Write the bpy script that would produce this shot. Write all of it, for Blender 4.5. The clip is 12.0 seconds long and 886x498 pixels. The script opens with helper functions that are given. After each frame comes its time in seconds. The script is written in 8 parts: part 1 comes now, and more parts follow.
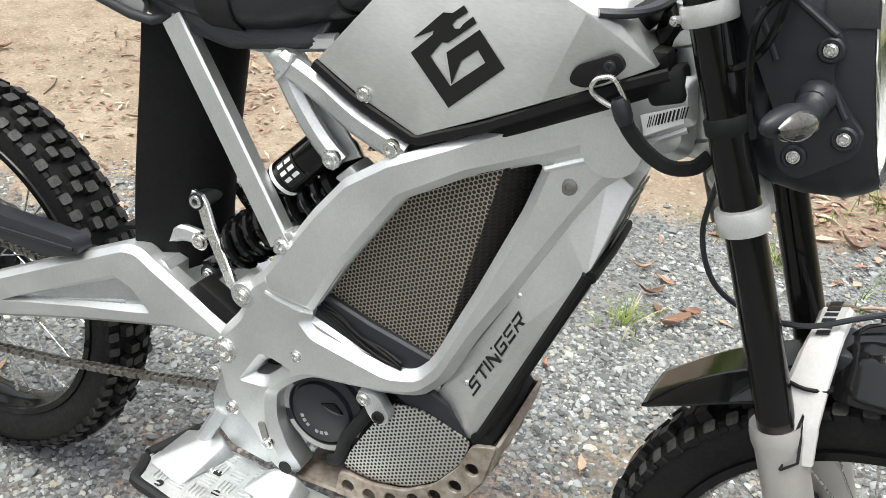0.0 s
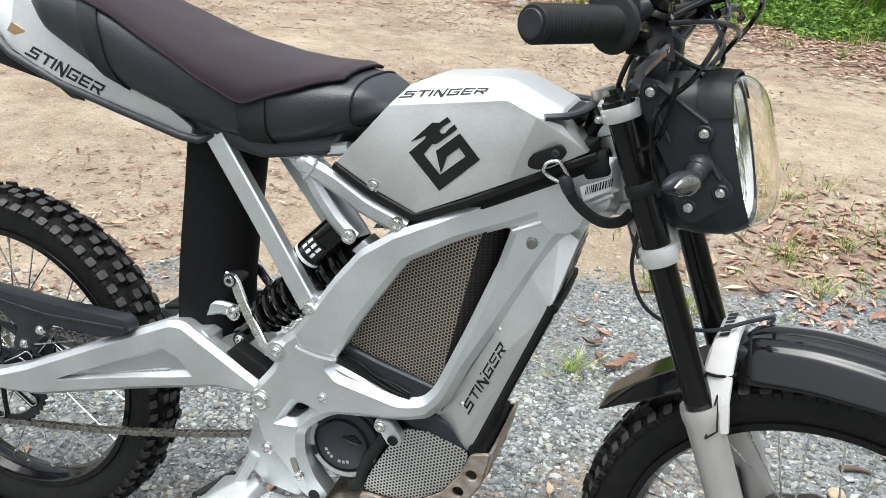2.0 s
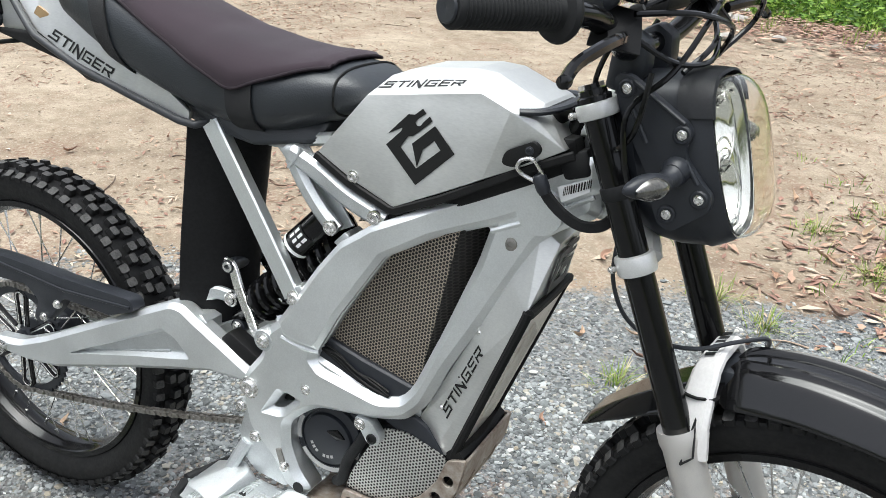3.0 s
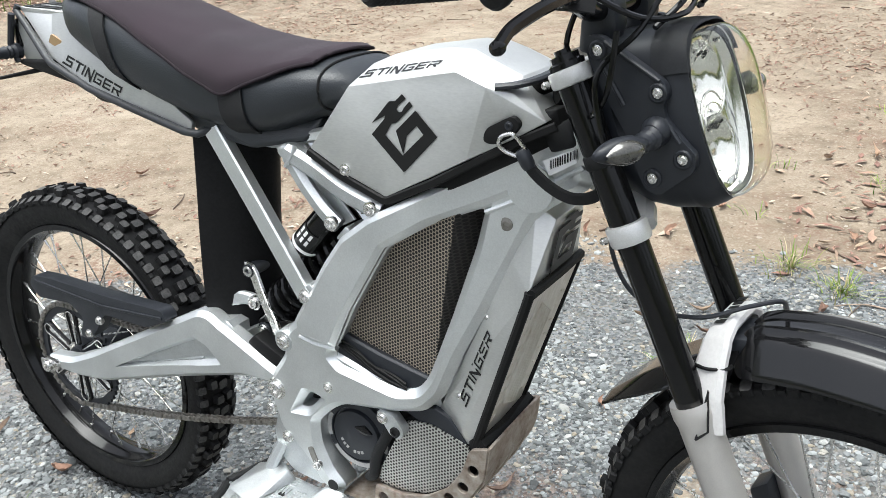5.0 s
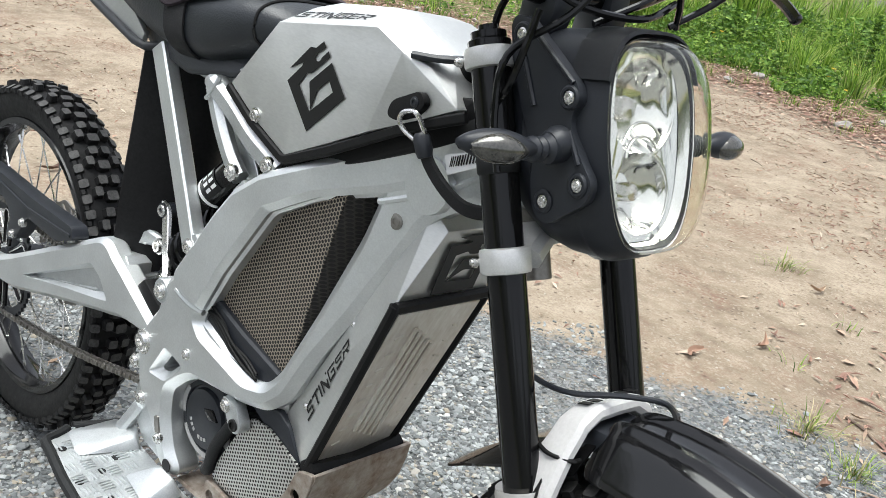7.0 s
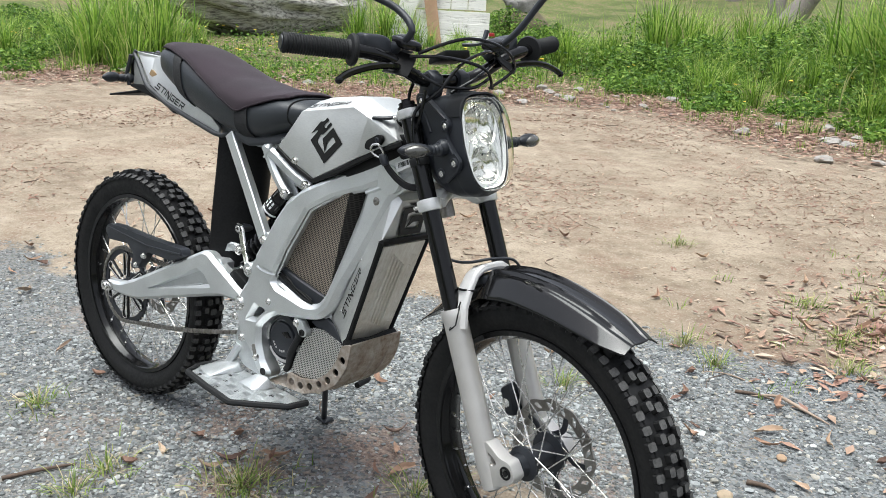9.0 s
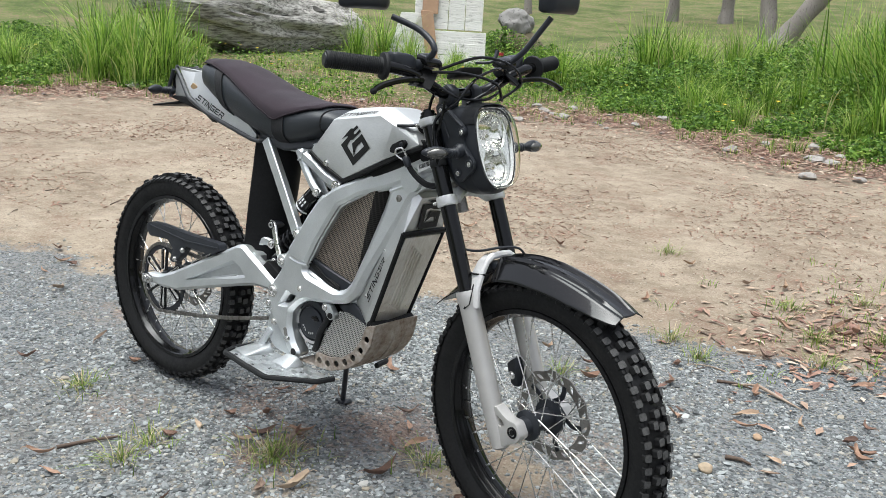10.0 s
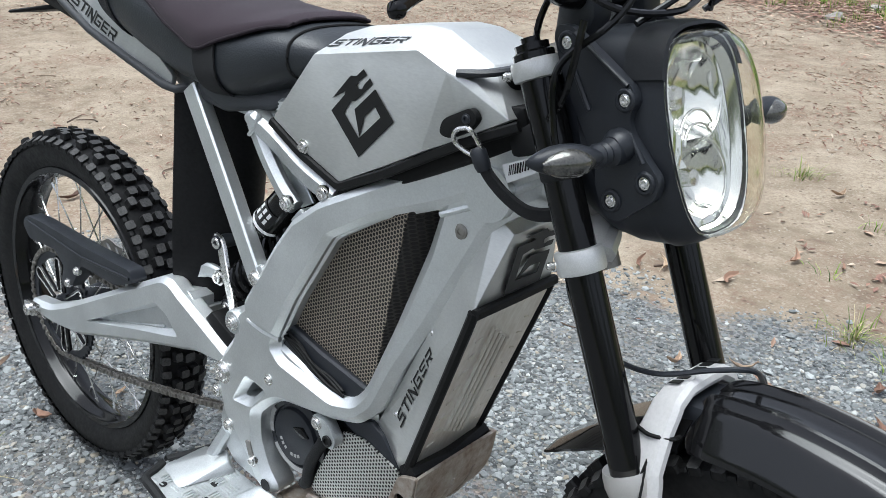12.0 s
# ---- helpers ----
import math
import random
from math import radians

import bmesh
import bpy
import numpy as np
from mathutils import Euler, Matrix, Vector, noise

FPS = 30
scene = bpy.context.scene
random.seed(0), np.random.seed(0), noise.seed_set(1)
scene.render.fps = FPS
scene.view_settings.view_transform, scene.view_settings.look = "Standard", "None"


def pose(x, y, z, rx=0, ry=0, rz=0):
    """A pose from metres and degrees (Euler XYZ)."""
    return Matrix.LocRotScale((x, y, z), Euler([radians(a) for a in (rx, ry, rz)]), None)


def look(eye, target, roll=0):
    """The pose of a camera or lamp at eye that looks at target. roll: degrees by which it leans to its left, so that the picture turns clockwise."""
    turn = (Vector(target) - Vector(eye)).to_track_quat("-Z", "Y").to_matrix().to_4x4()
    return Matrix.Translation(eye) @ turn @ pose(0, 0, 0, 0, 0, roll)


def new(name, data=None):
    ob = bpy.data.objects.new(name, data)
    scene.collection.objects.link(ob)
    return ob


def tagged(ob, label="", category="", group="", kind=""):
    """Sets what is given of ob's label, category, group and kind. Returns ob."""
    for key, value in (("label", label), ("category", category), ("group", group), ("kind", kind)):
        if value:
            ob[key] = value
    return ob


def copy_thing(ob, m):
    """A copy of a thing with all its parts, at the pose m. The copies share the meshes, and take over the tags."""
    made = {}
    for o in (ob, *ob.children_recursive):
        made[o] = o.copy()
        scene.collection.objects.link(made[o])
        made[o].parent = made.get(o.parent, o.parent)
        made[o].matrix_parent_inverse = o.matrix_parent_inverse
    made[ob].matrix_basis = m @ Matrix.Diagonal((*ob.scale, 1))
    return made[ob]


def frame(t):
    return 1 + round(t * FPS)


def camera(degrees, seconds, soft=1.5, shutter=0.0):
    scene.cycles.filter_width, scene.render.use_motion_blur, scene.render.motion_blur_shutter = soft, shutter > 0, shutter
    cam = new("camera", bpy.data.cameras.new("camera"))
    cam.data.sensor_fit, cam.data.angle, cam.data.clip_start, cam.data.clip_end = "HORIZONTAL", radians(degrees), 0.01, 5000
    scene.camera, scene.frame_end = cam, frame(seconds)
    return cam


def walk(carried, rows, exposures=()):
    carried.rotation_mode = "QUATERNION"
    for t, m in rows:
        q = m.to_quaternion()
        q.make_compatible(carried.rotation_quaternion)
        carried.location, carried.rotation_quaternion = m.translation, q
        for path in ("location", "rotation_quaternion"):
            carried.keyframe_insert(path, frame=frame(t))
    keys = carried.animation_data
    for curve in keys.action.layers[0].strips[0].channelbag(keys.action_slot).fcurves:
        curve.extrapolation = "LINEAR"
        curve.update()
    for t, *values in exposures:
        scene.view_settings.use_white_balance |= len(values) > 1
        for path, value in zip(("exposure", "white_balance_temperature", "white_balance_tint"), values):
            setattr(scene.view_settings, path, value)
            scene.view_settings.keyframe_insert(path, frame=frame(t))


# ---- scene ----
cam = camera(54.2, 12, 0.75)
# seconds, eye, target, roll
PATH = [
    (0, (1.143, -0.667, 1.115), (0.449, 0.9, 0.083), 6.0),
    (0.5, (1.166, -0.82, 1.188), (0.504, 0.828, 0.268), 6.2),
    (1, (1.149, -0.907, 1.197), (0.546, 0.794, 0.335), 5.8),
    (1.5, (1.146, -0.931, 1.2), (0.532, 0.769, 0.343), 4.9),
    (2, (1.175, -0.942, 1.204), (0.575, 0.772, 0.366), 3.8),
    (2.5, (1.227, -0.896, 1.199), (0.524, 0.767, 0.338), 0.8),
    (3, (1.324, -0.837, 1.193), (0.482, 0.766, 0.343), 3.4),
    (3.2, (1.352, -0.817, 1.192), (0.477, 0.759, 0.325), 1.6),
    (4.8, (1.421, -0.767, 1.187), (0.389, 0.711, 0.32), -4.6),
    (5, (1.425, -0.76, 1.173), (0.391, 0.722, 0.314), -4.4),
    (5.5, (1.417, -0.705, 1.15), (0.344, 0.751, 0.296), -5.9),
    (6, (1.352, -0.598, 1.106), (0.258, 0.836, 0.24), -3.9),
    (6.5, (1.389, -0.501, 1.056), (0.241, 0.914, 0.232), 3.4),
    (7, (1.543, -0.521, 1.053), (0.299, 0.865, 0.326), 10.8),
    (7.2, (1.591, -0.559, 1.055), (0.349, 0.829, 0.327), 10.5),
    (8.8, (2.113, -1.099, 1.156), (0.867, 0.352, 0.572), 4.4),
    (9, (2.171, -1.153, 1.182), (0.931, 0.302, 0.593), 2.9),
    (9.5, (2.281, -1.322, 1.182), (1.052, 0.154, 0.624), 3.5),
    (10, (2.304, -1.38, 1.193), (1.067, 0.093, 0.646), 3.4),
    (10.5, (2.172, -1.197, 1.151), (0.916, 0.252, 0.581), 2.7),
    (11, (1.985, -0.971, 1.159), (0.719, 0.429, 0.499), 3.8),
    (11.5, (1.693, -0.748, 1.12), (0.499, 0.654, 0.34), 4.7),
    (12, (1.496, -0.573, 1.114), (0.28, 0.777, 0.278), 1.6),
]
walk(cam, [(t, look(eye, target, roll)) for t, eye, target, roll in PATH],
     [(0, 1.03, 6600, 10), (0.5, 1.05, 6600, 10), (1.5, 0.98, 6350, 10), (5.5, 0.95, 6250, 10), (7, 0.88, 6300, 10), (9, 0.82, 6250, 10), (10, 0.71, 6200, 10), (11, 0.71, 6100, 10), (12, 0.66, 5950, 10)])

# ---- daylight: bright overcast sky with a soft, high sun ----
world = bpy.data.worlds.new("world")
scene.world = world
world.use_nodes = True
wn = world.node_tree.nodes
sky = wn.new("ShaderNodeTexSky")
sky.sky_type = "NISHITA"
sky.sun_disc = False
sky.sun_elevation = radians(80)
sky.sun_rotation = radians(200)
sky.air_density = 1.0
sky.dust_density = 5.0
sky.ozone_density = 1.0
# cloud takes most of the blue out of the sky
pale = wn.new("ShaderNodeHueSaturation")
pale.inputs["Saturation"].default_value = 0.3
world.node_tree.links.new(sky.outputs[0], pale.inputs["Color"])
wn["Background"].inputs[1].default_value = 0.15
world.node_tree.links.new(pale.outputs[0], wn["Background"].inputs[0])

sun_data = bpy.data.lights.new("sun", "SUN")
sun_data.energy = 1.9
sun_data.angle = radians(50)
sun_data.color = (0.95, 1.0, 0.92)
sun = new("sun", sun_data)
sun.matrix_world = look((-1.2, -1.4, 12.0), (0, 0, 0))

from mathutils import geometry
from mathutils.bvhtree import BVHTree

# ---- small builders ----
def tree_of(name):
    m = bpy.data.materials.new(name)
    m.use_nodes = True
    nt = m.node_tree
    return m, nt, nt.nodes["Principled BSDF"]


def mixed(nt, fac, a, b):
    n = nt.nodes.new("ShaderNodeMix")
    n.data_type = "RGBA"
    for sock, v in ((n.inputs[0], fac), (n.inputs[6], a), (n.inputs[7], b)):
        if isinstance(v, bpy.types.NodeSocket):
            nt.links.new(v, sock)
        elif isinstance(v, tuple):
            sock.default_value = (*v[:3], 1)
        else:
            sock.default_value = v
    return n.outputs[2]


def ramp(nt, sock, stops):
    n = nt.nodes.new("ShaderNodeValToRGB")
    while len(n.color_ramp.elements) < len(stops):
        n.color_ramp.elements.new(0.5)
    for e, (p, c) in zip(n.color_ramp.elements, stops):
        e.position = p
        e.color = (*c, 1) if isinstance(c, tuple) else (c, c, c, 1)
    nt.links.new(sock, n.inputs[0])
    return n.outputs[0]


def coords(nt, scale=(1, 1, 1), kind="Object"):
    tc = nt.nodes.new("ShaderNodeTexCoord")
    mp = nt.nodes.new("ShaderNodeMapping")
    mp.inputs["Scale"].default_value = scale
    nt.links.new(tc.outputs[kind], mp.inputs[0])
    return mp.outputs[0]


def noise_tex(nt, vec, scale, detail=6, rough=0.6):
    n = nt.nodes.new("ShaderNodeTexNoise")
    n.inputs["Scale"].default_value = scale
    n.inputs["Detail"].default_value = detail
    n.inputs["Roughness"].default_value = rough
    nt.links.new(vec, n.inputs["Vector"])
    return n.outputs["Fac"]


def voronoi_tex(nt, vec, scale, out="Distance", feature="F1"):
    n = nt.nodes.new("ShaderNodeTexVoronoi")
    n.feature = feature
    n.inputs["Scale"].default_value = scale
    nt.links.new(vec, n.inputs["Vector"])
    return n.outputs[out]


def math_node(nt, op, a, b=0.0, c=0.0):
    n = nt.nodes.new("ShaderNodeMath")
    n.operation = op
    for sock, v in zip(n.inputs, (a, b, c)):
        if isinstance(v, bpy.types.NodeSocket):
            nt.links.new(v, sock)
        else:
            sock.default_value = v
    return n.outputs[0]


def bumped(nt, bsdf, height, strength, distance=0.001):
    n = nt.nodes.new("ShaderNodeBump")
    n.inputs["Strength"].default_value = strength
    n.inputs["Distance"].default_value = distance
    nt.links.new(height, n.inputs["Height"])
    nt.links.new(n.outputs[0], bsdf.inputs["Normal"])


def surface(name, col, col2=None, rough=0.5, rough2=None, metal=0.0, grain=200, stretch=(1, 1, 1), stain=14,
            bump=0.2, dist=0.0005, coat=0.0, spec=0.5):
    """A surface with fine grain and broad stains between two colours."""
    m, nt, b = tree_of(name)
    col2 = col2 or tuple(c * 0.7 for c in col)
    v = coords(nt, stretch)
    fine = noise_tex(nt, v, grain, 5)
    broad = noise_tex(nt, coords(nt), stain, 6, 0.65)
    both = math_node(nt, "ADD", math_node(nt, "MULTIPLY", fine, 0.45), math_node(nt, "MULTIPLY", broad, 0.55))
    fac = ramp(nt, both, [(0.36, 0.0), (0.64, 1.0)])
    nt.links.new(mixed(nt, fac, col2, col), b.inputs["Base Color"])
    r = nt.nodes.new("ShaderNodeMapRange")
    r.inputs[3].default_value, r.inputs[4].default_value = rough, (rough2 if rough2 is not None else min(1, rough + 0.15))
    nt.links.new(both, r.inputs[0])
    r.inputs[1].default_value, r.inputs[2].default_value = 0.35, 0.65
    nt.links.new(r.outputs[0], b.inputs["Roughness"])
    b.inputs["Metallic"].default_value = metal
    b.inputs["Coat Weight"].default_value = coat
    b.inputs["Coat Roughness"].default_value = 0.08
    b.inputs["Specular IOR Level"].default_value = spec
    if bump:
        bumped(nt, b, fine, bump, dist)
    return m


def part(name, bm, material, parent=None, label="", smooth=38, m=None):
    """One mesh object from a bmesh, under its thing or part."""
    if m is not None:
        bmesh.ops.transform(bm, matrix=m, verts=bm.verts[:])
    bmesh.ops.recalc_face_normals(bm, faces=bm.faces[:])
    me = bpy.data.meshes.new(name)
    bm.to_mesh(me)
    bm.free()
    me.materials.append(material)
    if smooth:
        me.shade_smooth()
        me.set_sharp_from_angle(angle=radians(smooth))
    ob = new(name, me)
    if parent:
        ob.parent = parent
    if label:
        tagged(ob, label)
    return ob


def join(a, b):
    """Adds bmesh b to bmesh a."""
    me = bpy.data.meshes.new("tmp")
    b.to_mesh(me)
    b.free()
    a.from_mesh(me)
    bpy.data.meshes.remove(me)
    return a


def rounded(pts, r, n=4):
    """A closed outline with its corners rounded by radius r (or r per point)."""
    out = []
    for i, p in enumerate(pts):
        ri = p[2] if len(p) > 2 else r
        p0, p1, p2 = Vector(pts[i - 1][:2]), Vector(p[:2]), Vector(pts[(i + 1) % len(pts)][:2])
        a, b = p0 - p1, p2 - p1
        t = min(ri, a.length * 0.45, b.length * 0.45)
        a, b = p1 + a.normalized() * t, p1 + b.normalized() * t
        for k in range(n + 1):
            u = k / n
            out.append(tuple(a * (1 - u) ** 2 + p1 * 2 * u * (1 - u) + b * u * u))
    return out


def plate(outline, y0, y1, holes=(), bev=0.004, seg=2, fy=None):
    """A plate cut to an outline in x and z, between y0 and y1, with holes and bevelled rims. fy(x, y, z) may bend it sideways."""
    bm = bmesh.new()
    for loop in (outline, *holes):
        vs = [bm.verts.new((p[0], y0, p[1])) for p in loop]
        for i, v in enumerate(vs):
            bm.edges.new((v, vs[(i + 1) % len(vs)]))
    bmesh.ops.triangle_fill(bm, use_beauty=True, use_dissolve=False, edges=bm.edges[:])
    out = bmesh.ops.extrude_face_region(bm, geom=bm.faces[:])
    bmesh.ops.translate(bm, verts=[v for v in out["geom"] if isinstance(v, bmesh.types.BMVert)], vec=(0, y1 - y0, 0))
    bmesh.ops.recalc_face_normals(bm, faces=bm.faces[:])
    if bev:
        rim = [e for e in bm.edges if len(e.link_faces) == 2 and e.calc_face_angle(0) > 1.0 and abs(e.verts[0].co.y - e.verts[1].co.y) < 1e-6]
        bmesh.ops.bevel(bm, geom=rim, offset=bev, segments=seg, profile=0.6, affect="EDGES", clamp_overlap=True)
    if fy:
        for v in bm.verts:
            v.co.y = fy(*v.co)
    return bm


def inset(pts, d):
    """The outline moved inwards by d (outwards if negative), corner by corner."""
    n = len(pts)
    area = sum(pts[i][0] * pts[(i + 1) % n][1] - pts[(i + 1) % n][0] * pts[i][1] for i in range(n))
    sgn = 1 if area > 0 else -1
    out = []
    for i, p in enumerate(pts):
        a, b, c = Vector(pts[i - 1][:2]), Vector(p[:2]), Vector(pts[(i + 1) % n][:2])
        e0, e1 = (b - a).normalized(), (c - b).normalized()
        n0, n1 = Vector((-e0.y, e0.x)) * sgn, Vector((-e1.y, e1.x)) * sgn
        m = (n0 + n1).normalized()
        k = min(1.8, 1 / max(0.35, m.dot(n0)))
        q = b + m * d * k
        out.append((q.x, q.y, *p[2:]))
    return out


def in_poly(p, poly):
    hit = False
    for i, a in enumerate(poly):
        b = poly[i - 1]
        if (a[1] > p[1]) != (b[1] > p[1]) and p[0] < (b[0] - a[0]) * (p[1] - a[1]) / (b[1] - a[1]) + a[0]:
            hit = not hit
    return hit


def fill_ring(bm, loops):
    """Closes a flat outline with holes, given as loops of vertices in x and z."""
    flat = [[Vector((v.co.x, v.co.z)) for v in loop] for loop in loops]
    pts, edges, owner = [], [], []
    for loop, vs in zip(flat, loops):
        base = len(pts)
        pts += loop
        owner += vs
        edges += [(base + i, base + (i + 1) % len(loop)) for i in range(len(loop))]
    out, _, tris, orig, _, _ = geometry.delaunay_2d_cdt(pts, edges, [], 0, 1e-7)
    for t in tris:
        c = (out[t[0]] + out[t[1]] + out[t[2]]) / 3
        if in_poly(c, flat[0]) and not any(in_poly(c, h) for h in flat[1:]) and all(orig[i] for i in t):
            vs = [owner[orig[i][0]] for i in t]
            if len(set(vs)) == 3 and not bm.faces.get(vs):
                bm.faces.new(vs)


def forging(outer, holes, levels, r, hr, fy=None, n=4, cuts=()):
    """A body with chamfered faces: the outline and its holes at several levels of (inset, y), from one face to the other."""
    bm = bmesh.new()
    rings = []
    for d, y in levels:
        loops = [rounded(inset(outer, d), r, n)] + [rounded(inset(h, -d), hr, n) for h in holes]
        rings.append([[bm.verts.new((q[0], y, q[1])) for q in loop] for loop in loops])
    for a, b in zip(rings, rings[1:]):
        for la, lb in zip(a, b):
            k = len(la)
            for i in range(k):
                bm.faces.new((la[i], la[(i + 1) % k], lb[(i + 1) % k], lb[i]))
    for level in (rings[0], rings[-1]):
        fill_ring(bm, level)
    for x in cuts:
        bmesh.ops.bisect_plane(bm, geom=bm.verts[:] + bm.edges[:] + bm.faces[:], plane_co=(x, 0, 0), plane_no=(1, 0, 0), dist=1e-5)
    if fy:
        for v in bm.verts:
            v.co.y = fy(*v.co)
    return bm


def spline(pts, n=6):
    """A smooth line through points."""
    p = [Vector(q) for q in pts]
    if len(p) < 3:
        return p
    out = []
    for i in range(len(p) - 1):
        a, b, c, d = p[max(i - 1, 0)], p[i], p[i + 1], p[min(i + 2, len(p) - 1)]
        for k in range(n):
            u = k / n
            out.append(0.5 * (2 * b + (c - a) * u + (2 * a - 5 * b + 4 * c - d) * u * u + (3 * b - a - 3 * c + d) * u ** 3))
    return out + [p[-1]]


def sweep(line, sect, up=(0, 1, 0), scale=None, caps=True):
    """Sweeps a section of (side, up) pairs along a line. scale(u) gives a factor or a pair of factors."""
    bm = bmesh.new()
    p = [Vector(q) for q in line]
    up = Vector(up)
    rings = []
    for i, q in enumerate(p):
        d = (p[min(i + 1, len(p) - 1)] - p[max(i - 1, 0)]).normalized()
        side = d.cross(up)
        side = side.normalized() if side.length > 1e-4 else Vector((1, 0, 0))
        top = side.cross(d)
        s = scale(i / (len(p) - 1)) if scale else 1.0
        sx, sy = s if isinstance(s, tuple) else (s, s)
        rings.append([bm.verts.new(q + side * a * sx + top * b * sy) for a, b in sect])
    n = len(sect)
    for a, b in zip(rings, rings[1:]):
        for k in range(n):
            bm.faces.new((a[k], a[(k + 1) % n], b[(k + 1) % n], b[k]))
    if caps:
        bm.faces.new(rings[0][::-1])
        bm.faces.new(rings[-1])
    return bm


def circle(r, n=12):
    return [(r * math.cos(2 * math.pi * k / n), r * math.sin(2 * math.pi * k / n)) for k in range(n)]


def box_section(w, h, r=0.25):
    """A rectangle, w along the side and h along up, with cut corners."""
    c = min(w, h) * r
    a, b = w / 2, h / 2
    return [(a, -b + c), (a, b - c), (a - c, b), (-a + c, b), (-a, b - c), (-a, -b + c), (-a + c, -b), (a - c, -b)]


def tube(pts, r, n=10, smooth=6, scale=None):
    line = spline(pts, smooth) if len(pts) > 2 and smooth else [Vector(q) for q in pts]
    d = (line[-1] - line[0]).normalized()
    up = (0, 1, 0) if abs(d.y) < 0.9 else (0, 0, 1)
    return sweep(line, circle(r, n), up, scale)


def turned(profile, n=32, at=(0, 0, 0), axis=(0, 1, 0)):
    """A turned body: (radius, along) pairs round an axis through at."""
    bm = bmesh.new()
    rings = []
    for r, a in profile:
        rings.append([bm.verts.new((max(r, 1e-5) * math.cos(2 * math.pi * k / n), max(r, 1e-5) * math.sin(2 * math.pi * k / n), a)) for k in range(n)])
    for a, b in zip(rings, rings[1:]):
        for k in range(n):
            bm.faces.new((a[k], a[(k + 1) % n], b[(k + 1) % n], b[k]))
    if profile[0][0] > 1e-4:
        bm.faces.new(rings[0][::-1])
    if profile[-1][0] > 1e-4:
        bm.faces.new(rings[-1])
    turn = Vector(axis).normalized().to_track_quat("Z", "Y").to_matrix().to_4x4()
    bmesh.ops.transform(bm, matrix=Matrix.Translation(at) @ turn, verts=bm.verts[:])
    return bm


def hull(pts, bev=0.003, seg=2):
    bm = bmesh.new()
    for p in pts:
        bm.verts.new(p)
    bmesh.ops.convex_hull(bm, input=bm.verts[:])
    bmesh.ops.dissolve_limit(bm, angle_limit=0.03, verts=bm.verts[:], edges=bm.edges[:])
    if bev:
        bmesh.ops.bevel(bm, geom=bm.edges[:], offset=bev, segments=seg, profile=0.5, affect="EDGES", clamp_overlap=True)
    return bm


def bolt(at, r=0.008, out=0.006, axis=(0, -1, 0)):
    """A socket-head bolt with its hollow, standing out along axis."""
    return turned([(r * 1.35, -0.004), (r * 1.35, 0.0008), (r, 0.0012), (r, out * 0.8), (r * 0.9, out), (r * 0.5, out), (r * 0.45, out * 0.35), (0, out * 0.35)], 14, at, axis)


def mirrored(pts):
    return [p for q in pts for p in (q, (q[0], -q[1], q[2]))]


def thing(name, label, category, group="", kind="", m=None):
    ob = tagged(new(name), label, category, group, kind)
    if m is not None:
        ob.matrix_world = m
    return ob

# ---- materials ----
aluminium = surface("bare_aluminium", (0.77, 0.79, 0.79), (0.63, 0.645, 0.645), 0.4, 0.54, 1.0, 420, (1, 1, 1), 11, 0.16, 0.0003)
cast_alu = surface("cast_aluminium", (0.66, 0.68, 0.685), (0.46, 0.475, 0.48), 0.4, 0.58, 1.0, 500, (1, 1, 1), 16, 0.4, 0.0005)
brushed = surface("brushed_sheet", (0.68, 0.685, 0.67), (0.55, 0.555, 0.545), 0.42, 0.58, 1.0, 500, (0.3, 1, 1), 9, 0.12, 0.0003)
bright_steel = surface("bright_steel", (0.8, 0.79, 0.77), (0.6, 0.59, 0.57), 0.18, 0.32, 1.0, 300, bump=0.1)
dull_steel = surface("dull_steel", (0.36, 0.35, 0.33), (0.2, 0.18, 0.16), 0.38, 0.6, 1.0, 200, bump=0.3)
silver_paint = surface("silver_paint", (0.72, 0.72, 0.71), (0.55, 0.55, 0.53), 0.38, 0.5, 0.55, 700, bump=0.1, coat=0.2)
fork_silver = surface("satin_silver_leg", (0.6, 0.58, 0.55), (0.52, 0.5, 0.48), 0.42, 0.55, 0.7, 600, bump=0.1)
white_paint = surface("white_paint", (0.58, 0.57, 0.56), (0.48, 0.47, 0.46), 0.35, 0.5, 0.0, 300, bump=0.1)
black_gloss = surface("black_gloss", (0.004, 0.004, 0.0045), (0.007, 0.007, 0.007), 0.06, 0.16, 0.0, 300, bump=0.02, spec=0.28)
fender_black = surface("fender_black", (0.005, 0.005, 0.0056), (0.009, 0.009, 0.0095), 0.05, 0.13, 0.0, 300, stain=16, bump=0.02, spec=0.44)
black_satin = surface("black_satin_plastic", (0.0125, 0.0145, 0.0185), (0.02, 0.0222, 0.0275), 0.36, 0.5, 0.0, 900, bump=0.15, spec=0.4)
black_matte = surface("black_matte_plastic", (0.004, 0.004, 0.0045), (0.008, 0.0078, 0.0075), 0.5, 0.7, 0.0, 700, bump=0.3, spec=0.22)
black_decal = surface("black_decal", (0.007, 0.007, 0.007), (0.01, 0.01, 0.01), 0.4, 0.5, 0.0, 300, bump=0, spec=0.3)
rubber = surface("tyre_rubber", (0.004, 0.004, 0.0045), (0.009, 0.0088, 0.0085), 0.5, 0.75, 0.0, 150, stain=18, bump=0.4, dist=0.0008, spec=0.28)
